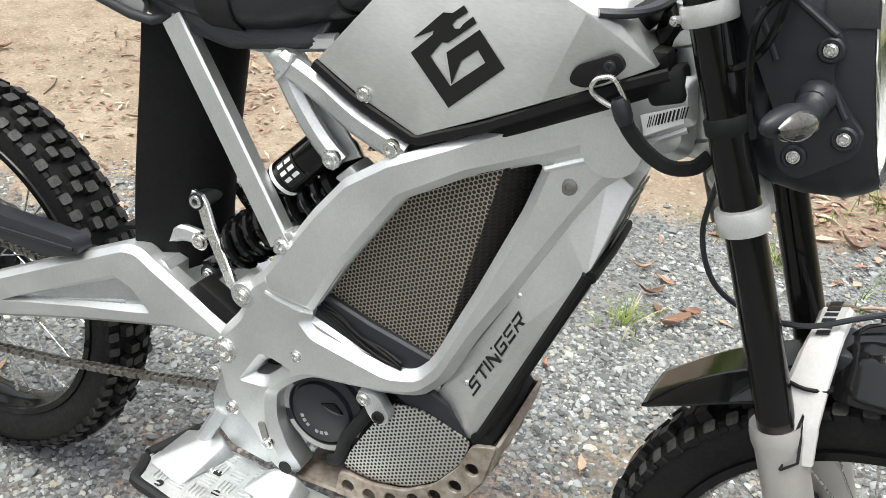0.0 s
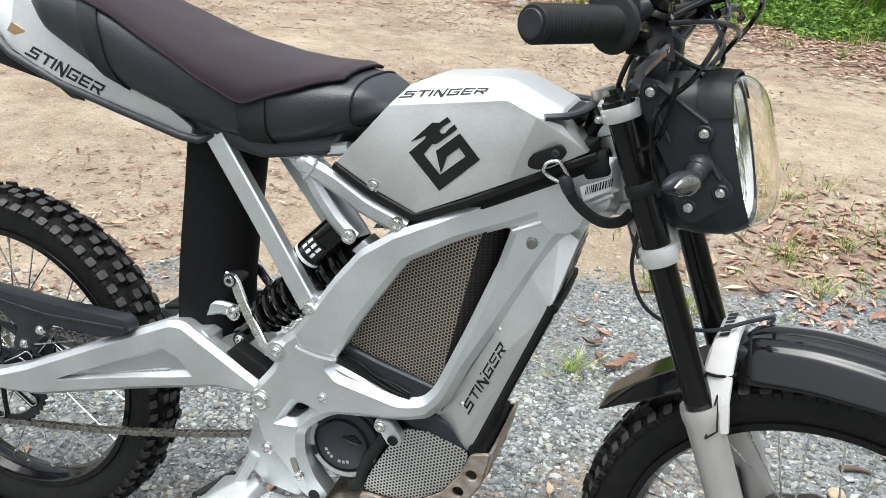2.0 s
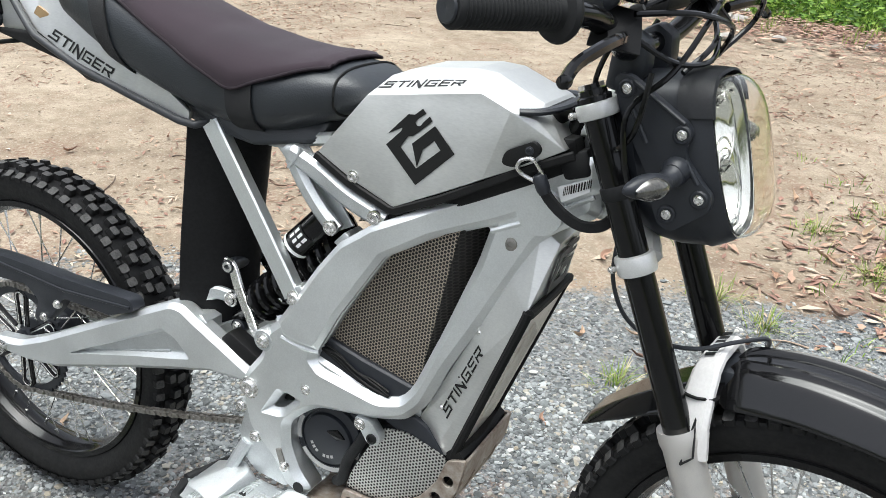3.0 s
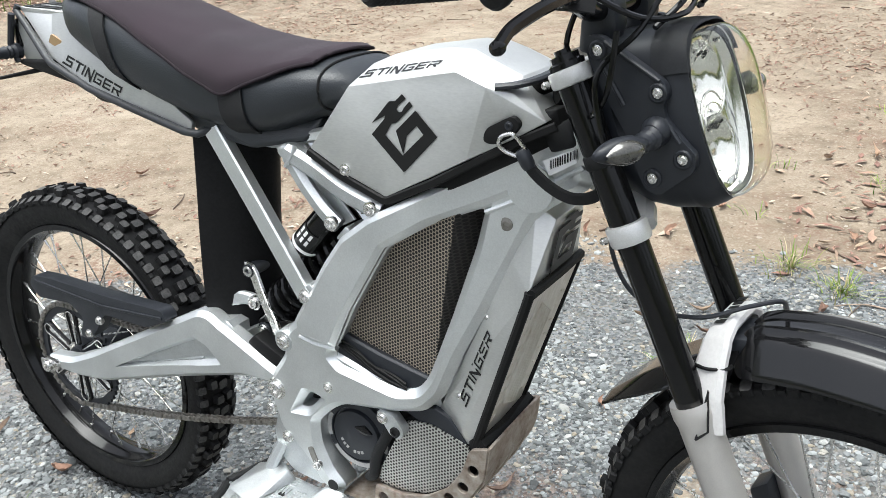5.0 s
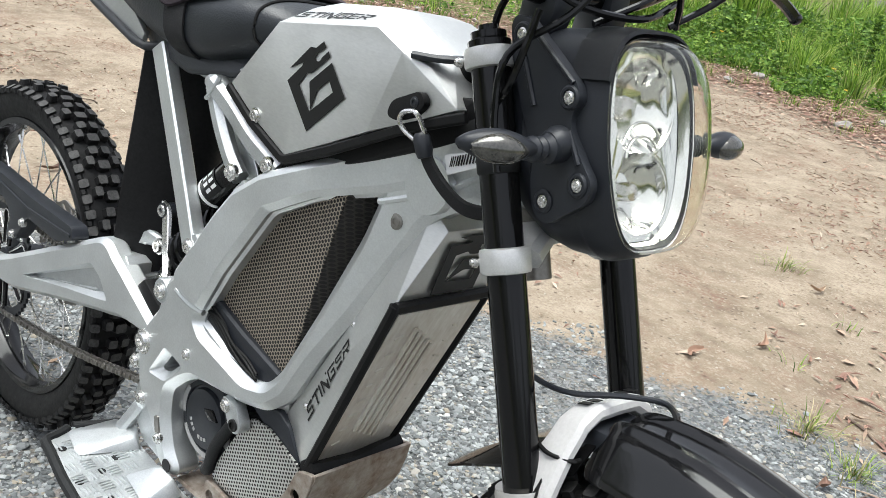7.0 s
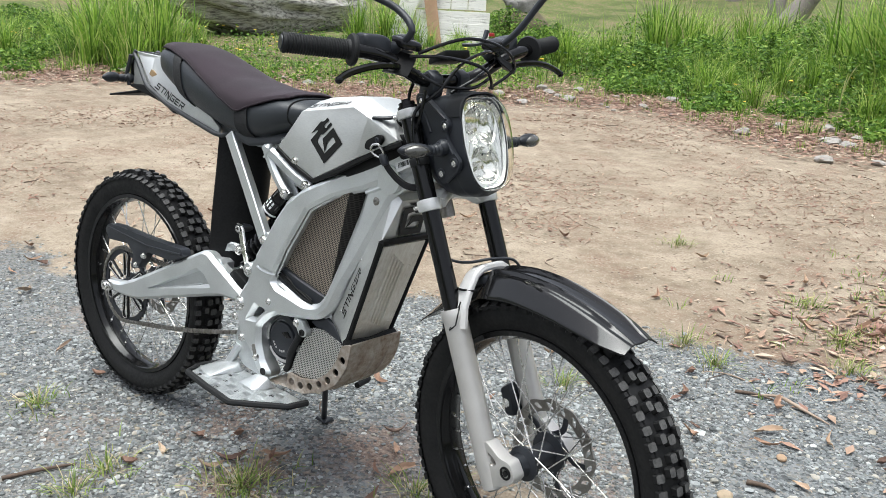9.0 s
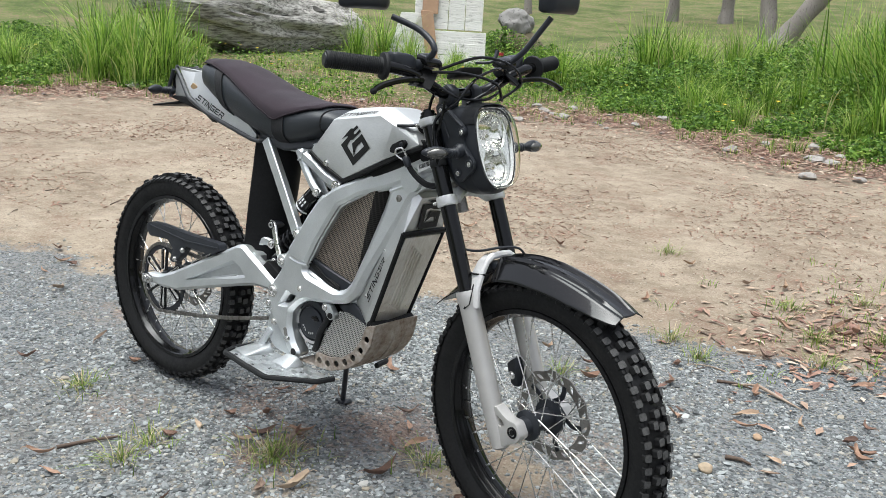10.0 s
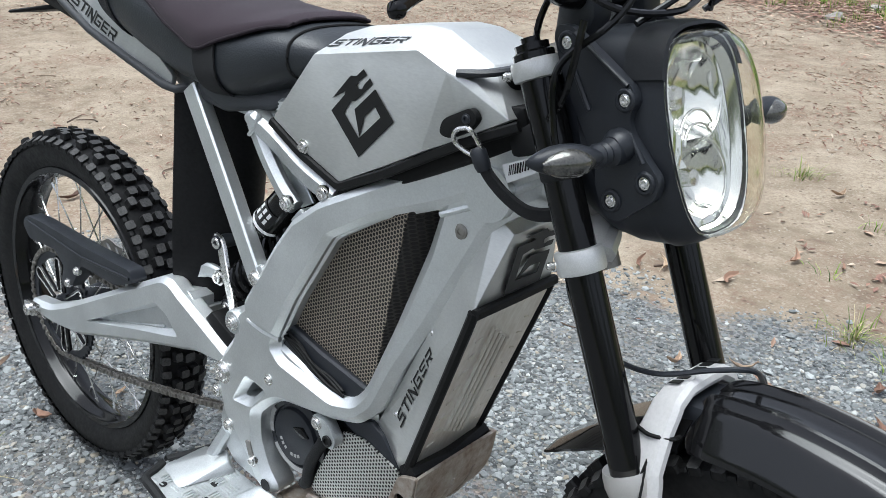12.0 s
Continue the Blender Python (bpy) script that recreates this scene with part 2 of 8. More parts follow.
knob_rubber = surface("worn_knob_rubber", (0.095, 0.093, 0.09), (0.028, 0.0275, 0.027), 0.55, 0.8, 0.0, 260, stain=70, bump=0.6, dist=0.001, spec=0.3)
soft_rubber = surface("grip_rubber", (0.007, 0.0073, 0.008), (0.011, 0.0115, 0.012), 0.6, 0.75, 0.0, 800, bump=0.5, spec=0.3)
webbing = surface("black_webbing", (0.004, 0.004, 0.0045), (0.012, 0.012, 0.013), 0.75, 0.9, 0.0, 900, (1, 1, 6), 30, 0.6, 0.0006)


def perforated(name, col, pitch, hole, metal=0.7):
    """Sheet with a staggered pattern of round holes, laid out in x and z."""
    m, nt, b = tree_of(name)
    tc = nt.nodes.new("ShaderNodeTexCoord")
    sep = nt.nodes.new("ShaderNodeSeparateXYZ")
    nt.links.new(tc.outputs["Object"], sep.inputs[0])
    # the rows run aslant, with the lower edge of the panel
    ca, sa = math.cos(radians(28)), math.sin(radians(28))
    u = math_node(nt, "ADD", math_node(nt, "MULTIPLY", sep.outputs[0], ca), math_node(nt, "MULTIPLY", sep.outputs[2], sa))
    v = math_node(nt, "SUBTRACT", math_node(nt, "MULTIPLY", sep.outputs[2], ca), math_node(nt, "MULTIPLY", sep.outputs[0], sa))
    fs = []
    for du in (0.0, 0.5):
        px, pz = pitch, pitch * 1.732
        cells = []
        for s, p in ((u, px), (v, pz)):
            q = math_node(nt, "ADD", math_node(nt, "DIVIDE", s, p), du)
            cells.append(math_node(nt, "MULTIPLY", math_node(nt, "SUBTRACT", math_node(nt, "FRACT", q), 0.5), p))
        d = math_node(nt, "SQRT", math_node(nt, "ADD", math_node(nt, "MULTIPLY", cells[0], cells[0]), math_node(nt, "MULTIPLY", cells[1], cells[1])))
        fs.append(d)
    d = math_node(nt, "MINIMUM", *fs)
    mr = nt.nodes.new("ShaderNodeMapRange")
    mr.inputs[1].default_value, mr.inputs[2].default_value = hole * 0.9, hole * 1.12
    nt.links.new(d, mr.inputs[0])
    broad = noise_tex(nt, coords(nt), 25)
    metal_col = mixed(nt, broad, col, tuple(c * 0.75 for c in col))
    nt.links.new(mixed(nt, mr.outputs[0], (0.012, 0.011, 0.01), metal_col), b.inputs["Base Color"])
    nt.links.new(math_node(nt, "MULTIPLY", mr.outputs[0], metal), b.inputs["Metallic"])
    nt.links.new(math_node(nt, "SUBTRACT", 0.85, math_node(nt, "MULTIPLY", mr.outputs[0], 0.42)), b.inputs["Roughness"])
    bumped(nt, b, mr.outputs[0], 0.6, 0.001)
    return m


mesh_bronze = perforated("perforated_bronze", (0.41, 0.35, 0.285), 0.0052, 0.002)
# near-black copy of the bronze sheet: shade of the inward fold as colour
mesh_bronze_shaded = perforated("perforated_bronze_shaded", (0.05, 0.045, 0.04), 0.0052, 0.002, 0.3)
mesh_silver = perforated("perforated_silver", (0.62, 0.61, 0.58), 0.0056, 0.0017, 0.9)


def leather():
    m, nt, b = tree_of("seat_vinyl")
    v = coords(nt)
    cells = voronoi_tex(nt, v, 420)
    n = noise_tex(nt, v, 12)
    nt.links.new(mixed(nt, n, (0.012, 0.0145, 0.0175), (0.0185, 0.0215, 0.0255)), b.inputs["Base Color"])
    b.inputs["Roughness"].default_value = 0.42
    bumped(nt, b, cells, 0.3, 0.0008)
    return m


vinyl = leather()
neoprene = surface("dark_plum_neoprene", (0.03, 0.0195, 0.026), (0.021, 0.0145, 0.019), 0.85, 0.95, 0.0, 1400, stain=10, bump=0.35, dist=0.0004, spec=0.25)
pad_edge = surface("dark_plum_binding", (0.018, 0.012, 0.016), (0.013, 0.009, 0.012), 0.8, 0.9, 0.0, 1400, stain=10, bump=0.3, dist=0.0004, spec=0.25)
neoprene.node_tree.nodes["Principled BSDF"].inputs["Sheen Weight"].default_value = 0.08

rusty = surface("dirty_bash_plate", (0.5, 0.46, 0.41), (0.2, 0.14, 0.1), 0.42, 0.7, 0.75, 90, stain=24, bump=0.4)
label_white = surface("white_label", (0.75, 0.75, 0.75), (0.68, 0.68, 0.68), 0.5, bump=0)


def clear(name, tint=(1, 1, 1), rough=0.02):
    m, nt, b = tree_of(name)
    b.inputs["Base Color"].default_value = (*tint, 1)
    b.inputs["Transmission Weight"].default_value = 1.0
    b.inputs["Roughness"].default_value = rough
    b.inputs["IOR"].default_value = 1.2
    return m


lens_clear = clear("clear_lens", (0.97, 0.96, 0.9))
reflector = surface("headlight_reflector", (0.9, 0.91, 0.91), (0.82, 0.83, 0.84), 0.06, 0.14, 1.0, 60, bump=0.08, dist=0.001)
mirror_glass = surface("mirror_glass", (0.8, 0.8, 0.82), (0.78, 0.78, 0.8), 0.02, 0.03, 1.0, 50, bump=0)
gold = surface("gold_badge", (0.35, 0.24, 0.12), (0.25, 0.16, 0.08), 0.4, bump=0.1)

# ---- the motorcycle: x forwards, y to its left, z up, from the rear tyre's foot ----
BIKE = pose(0.03, 0.06, 0.326) @ pose(0, 0, 0, 0, 0, 2.0) @ pose(0, 0, 0, -4.5) @ pose(0, 0, -0.323)
R_TYRE = 0.323
bike = thing("motorcycle", "silver electric trail motorcycle leaning on its kickstand on grey gravel", "motorcycle", m=BIKE)

# steering: axis through the head tube, turned to the right
HEAD = Vector((1.007, 0, 0.85))
RAKE, TURNED = 23.7, 9.0
DOWN = Vector((math.sin(radians(RAKE)), 0, -math.cos(radians(RAKE))))
FORE = Vector((math.cos(radians(RAKE)), 0, math.sin(radians(RAKE))))
STEER = Matrix.Translation(HEAD) @ Matrix.Rotation(radians(-TURNED), 4, -DOWN) @ Matrix.Translation(-HEAD)


def on_fork(l, o, y=0.0):
    """A place in the unturned front: l down the steering axis, o ahead of it."""
    return HEAD + DOWN * l + FORE * o + Vector((0, y, 0))


HUB_F = on_fork(0.62, 0.095)


def frame_y(x, y, z):
    """The frame narrows towards the head."""
    return y * float(np.interp(x, [0.75, 0.8, 0.84, 0.876, 0.91, 0.96, 1.02], [1.0, 0.93, 0.79, 0.67, 0.59, 0.53, 0.5]))


def build_frame():
    outer = [(0.517, 0.418), (0.528, 0.447), (0.557, 0.486), (0.565, 0.53), (0.59, 0.552), (0.655, 0.652), (0.688, 0.694), (0.735, 0.726),
             (0.871, 0.799), (0.975, 0.857), (1.004, 0.866), (1.016, 0.795), (0.97, 0.768), (0.947, 0.748), (0.924, 0.7), (0.885, 0.617),
             (0.85, 0.545), (0.826, 0.482), (0.8, 0.455), (0.767, 0.446), (0.66, 0.428), (0.638, 0.413), (0.61, 0.385), (0.612, 0.345),
             (0.63, 0.305), (0.655, 0.28), (0.635, 0.262), (0.606, 0.275), (0.585, 0.31), (0.556, 0.337), (0.535, 0.355), (0.528, 0.385)]
    window = [(0.652, 0.508), (0.692, 0.588), (0.755, 0.69), (0.815, 0.728), (0.884, 0.756), (0.872, 0.705), (0.838, 0.6), (0.806, 0.51, 0.02), (0.79, 0.488, 0.012), (0.762, 0.481), (0.664, 0.497)]
    notch = [(0.576, 0.4), (0.597, 0.432), (0.62, 0.428), (0.597, 0.404)]
    for side in (-1, 1):
        bm = forging(outer, (window, notch), ((0.004, -0.05), (0.0, -0.054), (0.0, -0.083), (0.0105, -0.0945)), 0.012, 0.009, frame_y, 6, [0.75 + 0.02 * k for k in range(14)])
        part("side_frame", bm, aluminium, bike, smooth=16, m=Matrix.Diagonal((1, -side, 1, 1)) if side > 0 else None)
        spar = [(0.602, 0.532), (0.592, 0.553), (0.655, 0.653), (0.688, 0.697), (0.735, 0.733), (0.871, 0.805), (0.975, 0.863), (1.004, 0.868), (1.013, 0.826), (0.893, 0.764), (0.818, 0.733), (0.757, 0.694), (0.693, 0.591), (0.661, 0.526)]
        bm = forging(spar, (), ((0.0, -0.09), (0.0, -0.0955), (0.008, -0.103)), 0.004, 0.004, frame_y, 3, [0.75 + 0.02 * k for k in range(14)])
        part("top_spar", bm, aluminium, bike, smooth=16, m=Matrix.Diagonal((1, -side, 1, 1)) if side > 0 else None)
        part("thread_insert", bolt((0.912, side * abs(frame_y(0.912, 0.0945, 0)), 0.739), 0.0065, 0.002, (0, side, 0)), dull_steel, bike)
        # weld beads
        for a, b in (((0.596, 0.528), (0.662, 0.524)), ((0.886, 0.752), (1.006, 0.82))):
            pts = []
            for k in range(13):
                u = k / 12
                x, z = a[0] + (b[0] - a[0]) * u, a[1] + (b[1] - a[1]) * u - 0.004 * math.sin(u * math.pi)
                pts.append((x, side * abs(frame_y(x, 0.0925, z)), z))
            line = spline(pts, 4)
            bm = sweep(line, circle(0.004, 8), (0, 1, 0), lambda u: 0.9 + 0.14 * abs(math.sin(u * 60)))
            part("weld_bead", bm, aluminium, bike)
    for a, r in (((0.605, 0, 0.585), 0.016), ((0.8, 0, 0.462), 0.014), ((0.945, 0, 0.79), 0.03)):
        part("cross_tube", tube([(a[0], -0.06, a[2]), (a[0], 0.06, a[2])], r, 16), aluminium, bike)
    part("head_tube", turned([(0.03, -0.06), (0.034, -0.058), (0.034, -0.045), (0.03, -0.042), (0.03, 0.042), (0.034, 0.045), (0.034, 0.058), (0.03, 0.06)], 28, HEAD - DOWN * 0.0, -DOWN), aluminium, bike)
    # lower diagonal brace with a hollow face
    bm = sweep([(0.63, -0.07, 0.505), (0.76, -0.07, 0.467)], box_section(0.022, 0.03))
    part("brace", bm, aluminium, bike)


def build_swingarm():
    arm = [(-0.03, 0.341), (0.04, 0.349), (0.1, 0.374), (0.375, 0.514), (0.4, 0.516, 0.02), (0.43, 0.498), (0.53, 0.434), (0.524, 0.414), (0.45, 0.415), (0.4, 0.402), (0.12, 0.32), (0.05, 0.314), (-0.03, 0.318)]
    hollow = [(0.17, 0.366), (0.36, 0.458), (0.385, 0.45), (0.405, 0.433), (0.385, 0.428)]

    def bend(x, y, z):
        return y - 0.018 * max(0, min(1, (0.3 - x) / 0.3)) + (0.012 * max(0, min(1, (x - 0.42) / 0.1)))

    for side in (-1, 1):
        mm = Matrix.Diagonal((1, -side, 1, 1)) if side > 0 else None
        arm_ob = part("swingarm", forging(arm, (hollow,), ((0.002, -0.056), (0.0, -0.059), (0.0, -0.078), (0.008, -0.087)), 0.01, 0.006, bend, 6, [0.0, 0.1, 0.2, 0.3, 0.42, 0.47, 0.52]), aluminium, bike, smooth=16, m=mm)
        part("hollow_floor", plate([(p[0], p[1]) for p in rounded([(0.14, 0.348), (0.37, 0.474), (0.405, 0.46), (0.432, 0.426), (0.395, 0.415)], 0.004)], -0.074, -0.064, (), 0.002, 1, bend), cast_alu, arm_ob, m=mm)
        line = [(x, side * abs(bend(x, -0.0755, z)), z) for x, z in ((0.205 + 0.165 * k / 14, 0.374 + 0.05 * k / 14) for k in range(15))]
        part("weld_bead", sweep(spline(line, 3), circle(0.0035, 6), (0, 1, 0), lambda u: 0.8 + 0.4 * abs(math.sin(u * 48))), cast_alu, arm_ob)
    part("swingarm_bridge", sweep([(0.415, -0.07, 0.485), (0.415, 0.07, 0.485)], box_section(0.045, 0.035), (0, 0, 1)), aluminium, bike)
    part("axle_adjuster", plate(rounded([(-0.035, 0.32), (-0.035, 0.339), (0.012, 0.339), (0.012, 0.32)], 0.006), -0.112, -0.102, (), 0.002, 1), bright_steel, bike)
    part("axle_bolt", bolt((-0.008, -0.112, 0.33), 0.011, 0.01), bright_steel, bike)


def build_wheel(name, centre, turn, radius, spokes, parent):
    """A spoked wheel: tyre with knobs, rim, hub, spokes, nipples."""
    w = new(name)
    w.parent = parent
    mm = turn @ Matrix.Translation(centre)
    rim_r = radius - 0.082
    prof = [(rim_r + 0.012, 0.026), (rim_r + 0.03, 0.036), (radius - 0.03, 0.04), (radius - 0.017, 0.034), (radius - 0.0135, 0.015), (radius - 0.013, 0.0)]
    prof = prof + [(r, -a) for r, a in prof[-2::-1]]
    bm = bmesh.new()
    n = 96
    rings = []
    for k in range(n):
        a = 2 * math.pi * k / n
        rings.append([bm.verts.new((r * math.cos(a), y, r * math.sin(a))) for r, y in prof])
    for i in range(n):
        a, b = rings[i], rings[(i + 1) % n]
        for j in range(len(prof) - 1):
            bm.faces.new((a[j], a[j + 1], b[j + 1], b[j]))
    tyre = part("tyre", bm, rubber, w, "black knobbly off-road tyre, dusty tread", m=mm)
    # tread knobs: rows across the tread, staggered round it
    bm = bmesh.new()
    rnd = random.Random(5)

    def knob(ang, y0, wid, length, lean, h=0.0105):
        base = radius - 0.0125 - (0.011 if abs(y0) > 0.025 else 0.0)
        vs = []
        for up in (0, 1):
            s = 1.0 if up == 0 else 0.82
            for dx, dy in ((-1, -0.7), (-0.7, -1), (0.7, -1), (1, -0.7), (1, 0.7), (0.7, 1), (-0.7, 1), (-1, 0.7)):
                a = ang + dx * s * length / radius / 2
                y = y0 + dy * s * wid / 2
                r = base + up * h - (abs(y) - abs(y0)) * (0.55 if abs(y0) > 0.025 else 0.15)
                y += up * lean * (1 if y0 > 0 else -1)
                vs.append(bm.verts.new((r * math.cos(a), y, r * math.sin(a))))
        crown = bm.faces.new(vs[8:])
        crown.material_index = 1 if abs(y0) < 0.03 or h > 0.006 else 0
        for k in range(8):
            bm.faces.new((vs[k], vs[(k + 1) % 8], vs[8 + (k + 1) % 8], vs[8 + k]))

    rows = 72
    for k in range(rows):
        a = 2 * math.pi * k / rows
        j = lambda s: rnd.uniform(-s, s)
        half = math.pi / rows
        if k % 2 == 0:
            knob(a, 0.0, 0.023, 0.0195, 0)
            for s in (-1, 1):
                knob(a + half * 0.55, s * 0.0215, 0.0145, 0.0195, 0)
                knob(a + j(0.003), s * 0.0355, 0.015, 0.019, 0.003, 0.008)
        else:
            for s in (-1, 1):
                knob(a, s * 0.0105, 0.017, 0.0185, 0)
                knob(a + j(0.003), s * 0.0345, 0.016, 0.0185, 0.003, 0.008)
        for s in (-1, 1):
            # side ribs
            knob(a + half, s * 0.0395, 0.006, 0.011, 0.0, 0.004)
    part("tread", bm, rubber, w, "black tread knobs with dusty grey crowns", m=mm, smooth=20).data.materials.append(knob_rubber)
    # rim
    prof = [(rim_r + 0.014, 0.027), (rim_r + 0.012, 0.03), (rim_r + 0.002, 0.029), (rim_r, 0.022), (rim_r - 0.006, 0.014), (rim_r - 0.01, 0.0)]
    prof = prof + [(r, -a) for r, a in prof[-2::-1]]
    bm = bmesh.new()
    rings = [[bm.verts.new((r * math.cos(2 * math.pi * k / n), y, r * math.sin(2 * math.pi * k / n))) for r, y in prof] for k in range(n)]
    for i in range(n):
        a, b = rings[i], rings[(i + 1) % n]
        for j in range(len(prof) - 1):
            bm.faces.new((a[j], b[j], b[j + 1], a[j + 1]))
    part("rim", bm, black_gloss, w, "gloss black rim", m=mm)
    hub = turned([(0.012, -0.062), (0.02, -0.06), (0.022, -0.045), (0.034, -0.04), (0.034, -0.033), (0.024, -0.028), (0.022, 0.0), (0.024, 0.028), (0.04, 0.033), (0.04, 0.042), (0.024, 0.045), (0.02, 0.06), (0.012, 0.062)], 28)
    part("hub", hub, black_satin, w, m=mm)
    rnd = random.Random(3)
    spoke = None
    for k in range(spokes):
        side = 1 if k % 2 else -1
        a_rim = 2 * math.pi * k / spokes
        a_hub = a_rim + radians(62) * (1 if (k // 2) % 2 else -1)
        p0 = Vector((0.034 * math.cos(a_hub), side * 0.036, 0.034 * math.sin(a_hub)))
        p1 = Vector(((rim_r - 0.004) * math.cos(a_rim), side * 0.004, (rim_r - 0.004) * math.sin(a_rim)))
        d = (p1 - p0).normalized()
        bm = tube([p0, p1], 0.0014, 6)
        join(bm, tube([p1 - d * 0.016, p1], 0.0028, 6))
        part("spoke", bm, bright_steel, w, m=mm)
    return w, mm


def disc(radius, inner, y, thick, holes, mat, w, mm, name, label=""):
    """A slotted brake disc with a wavy rim and arms."""
    out = []
    n = 96
    for k in range(n):
        a = 2 * math.pi * k / n
        out.append(((radius + 0.0025 * math.sin(a * 12)) * math.cos(a), (radius + 0.0025 * math.sin(a * 12)) * math.sin(a)))
    cut = [[(inner * math.cos(2 * math.pi * k / 40), inner * math.sin(2 * math.pi * k / 40)) for k in range(40)]]
    mid = (radius + inner) / 2
    for k in range(holes):
        a = 2 * math.pi * k / holes
        h = []
        for c, s in ((-0.5, -1), (0.5, -1), (0.5, 1), (-0.5, 1)):
            rr, aa = mid + s * (radius - inner) * 0.27, a + c * 0.12 + s * 0.06
            h.append((rr * math.cos(aa), rr * math.sin(aa)))
        cut.append(rounded(h, 0.004, 3))
    bm = plate(out, y - thick / 2, y + thick / 2, cut, 0)
    d = part(name, bm, mat, w, label, m=mm)
    bm = bmesh.new()
    for k in range(5):
        a = 2 * math.pi * k / 5
        p0 = Vector((0.03 * math.cos(a + 0.6), y, 0.03 * math.sin(a + 0.6)))
        p1 = Vector(((inner + 0.004) * math.cos(a), y, (inner + 0.004) * math.sin(a)))
        pm = (p0 + p1) / 2 + Vector((-math.sin(a), 0, math.cos(a))) * -0.012
        join(bm, sweep(spline([p0, pm, p1], 5), box_section(0.012, thick * 1.2), (0, 1, 0)))
    part("disc_spider", bm, black_satin, w, m=mm)
    return d


def build_rear_wheel():
    w, mm = build_wheel("rear_wheel", Vector((0, 0, R_TYRE)), Matrix.Identity(4), R_TYRE, 32, bike)
    disc(0.1, 0.075, 0.05, 0.003, 18, dull_steel, w, mm, "brake_disc")
    # sprocket on the right: toothed ring and five curved bright-edged arms
    out = []
    teeth = 48
    for k in range(teeth * 2):
        a = math.pi * k / teeth
        r = 0.108 if k % 2 else 0.102
        out.append((r * math.cos(a), r * math.sin(a)))
    ring = [(0.09 * math.cos(2 * math.pi * k / 48), 0.09 * math.sin(2 * math.pi * k / 48)) for k in range(48)]
    spr = part("sprocket", plate(out, -0.058, -0.053, (ring,), 0), black_satin, w, m=mm)
    for k in range(6):
        a = 2 * math.pi * k / 6
        rot = Matrix.Rotation(a, 4, "Y")
        for s in (-1, 1):
            pts = [(0.03 * math.cos(s * 0.2), 0, 0.03 * math.sin(s * 0.2)), (0.06, 0, s * 0.022), (0.088 * math.cos(s * 0.38), 0, 0.088 * math.sin(s * 0.38)), (0.094 * math.cos(s * 0.5), 0, 0.094 * math.sin(s * 0.5))]
            bm = sweep(spline([(p[0], -0.057, p[2]) for p in pts], 5), box_section(0.008, 0.006))
            part("sprocket_arm", bm, black_gloss, spr, m=mm @ rot)
            bm = sweep(spline([(p[0], -0.0612, p[2] + s * 0.003) for p in pts], 5), box_section(0.0022, 0.0012))
            part("bright_edge", bm, bright_steel, spr, "bright machined edge", m=mm @ rot)
    return w


def build_chain():
    """Two runs of chain from the sprocket to the gearbox, as separate links."""
    line = []
    r = 0.108
    c = Vector((0, 0, R_TYRE))
    f = Vector((0.56, 0, 0.385))
    for k in range(26):
        a = radians(100 + 160 * k / 25)
        line.append(c + Vector((r * math.cos(a), 0, r * math.sin(a))))
    lower = [line[-1].lerp(f + Vector((0, 0, -0.035)), u) - Vector((0, 0, 0.012 * math.sin(u * math.pi))) for u in [k / 20 for k in range(1, 21)]]
    upper = [(f + Vector((0, 0, 0.035))).lerp(line[0], u) for u in [k / 20 for k in range(0, 20)]]
    path = upper + line + lower
    total, out, prev = 0.0, [], path[0]
    for q in path[1:]:
        seg = (q - prev).length
        while total + seg >= 0.0127:
            u = (0.0127 - total) / seg
            prev = prev.lerp(q, u)
            out.append(prev)
            seg, total = (q - prev).length, 0.0
        total += seg
        prev = q
    bm = bmesh.new()
    for i, (a, b) in enumerate(zip(out, out[1:])):
        d = (b - a)
        for y in ((-0.0035, 0.0035) if i % 2 else (-0.0052, 0.0052)):
            o = Vector((0, y - 0.0555, 0))
            join(bm, sweep([a - d * 0.28 + o, a + o, (a + b) / 2 + o, b + o, b + d * 0.28 + o], box_section(0.0105, 0.0014, 0.1), (0, 1, 0), lambda u: (0.55 if u in (0.0, 1.0) else (0.78 if u == 0.5 else 1.0), 1)))
        join(bm, turned([(0.0036, -0.0075), (0.0036, 0.0075)], 6, a + Vector((0, -0.0555, 0))))
    part("chain", bm, dull_steel, bike, "dusty dark steel drive chain", smooth=0)


build_frame()
build_swingarm()
build_rear_wheel()
build_chain()


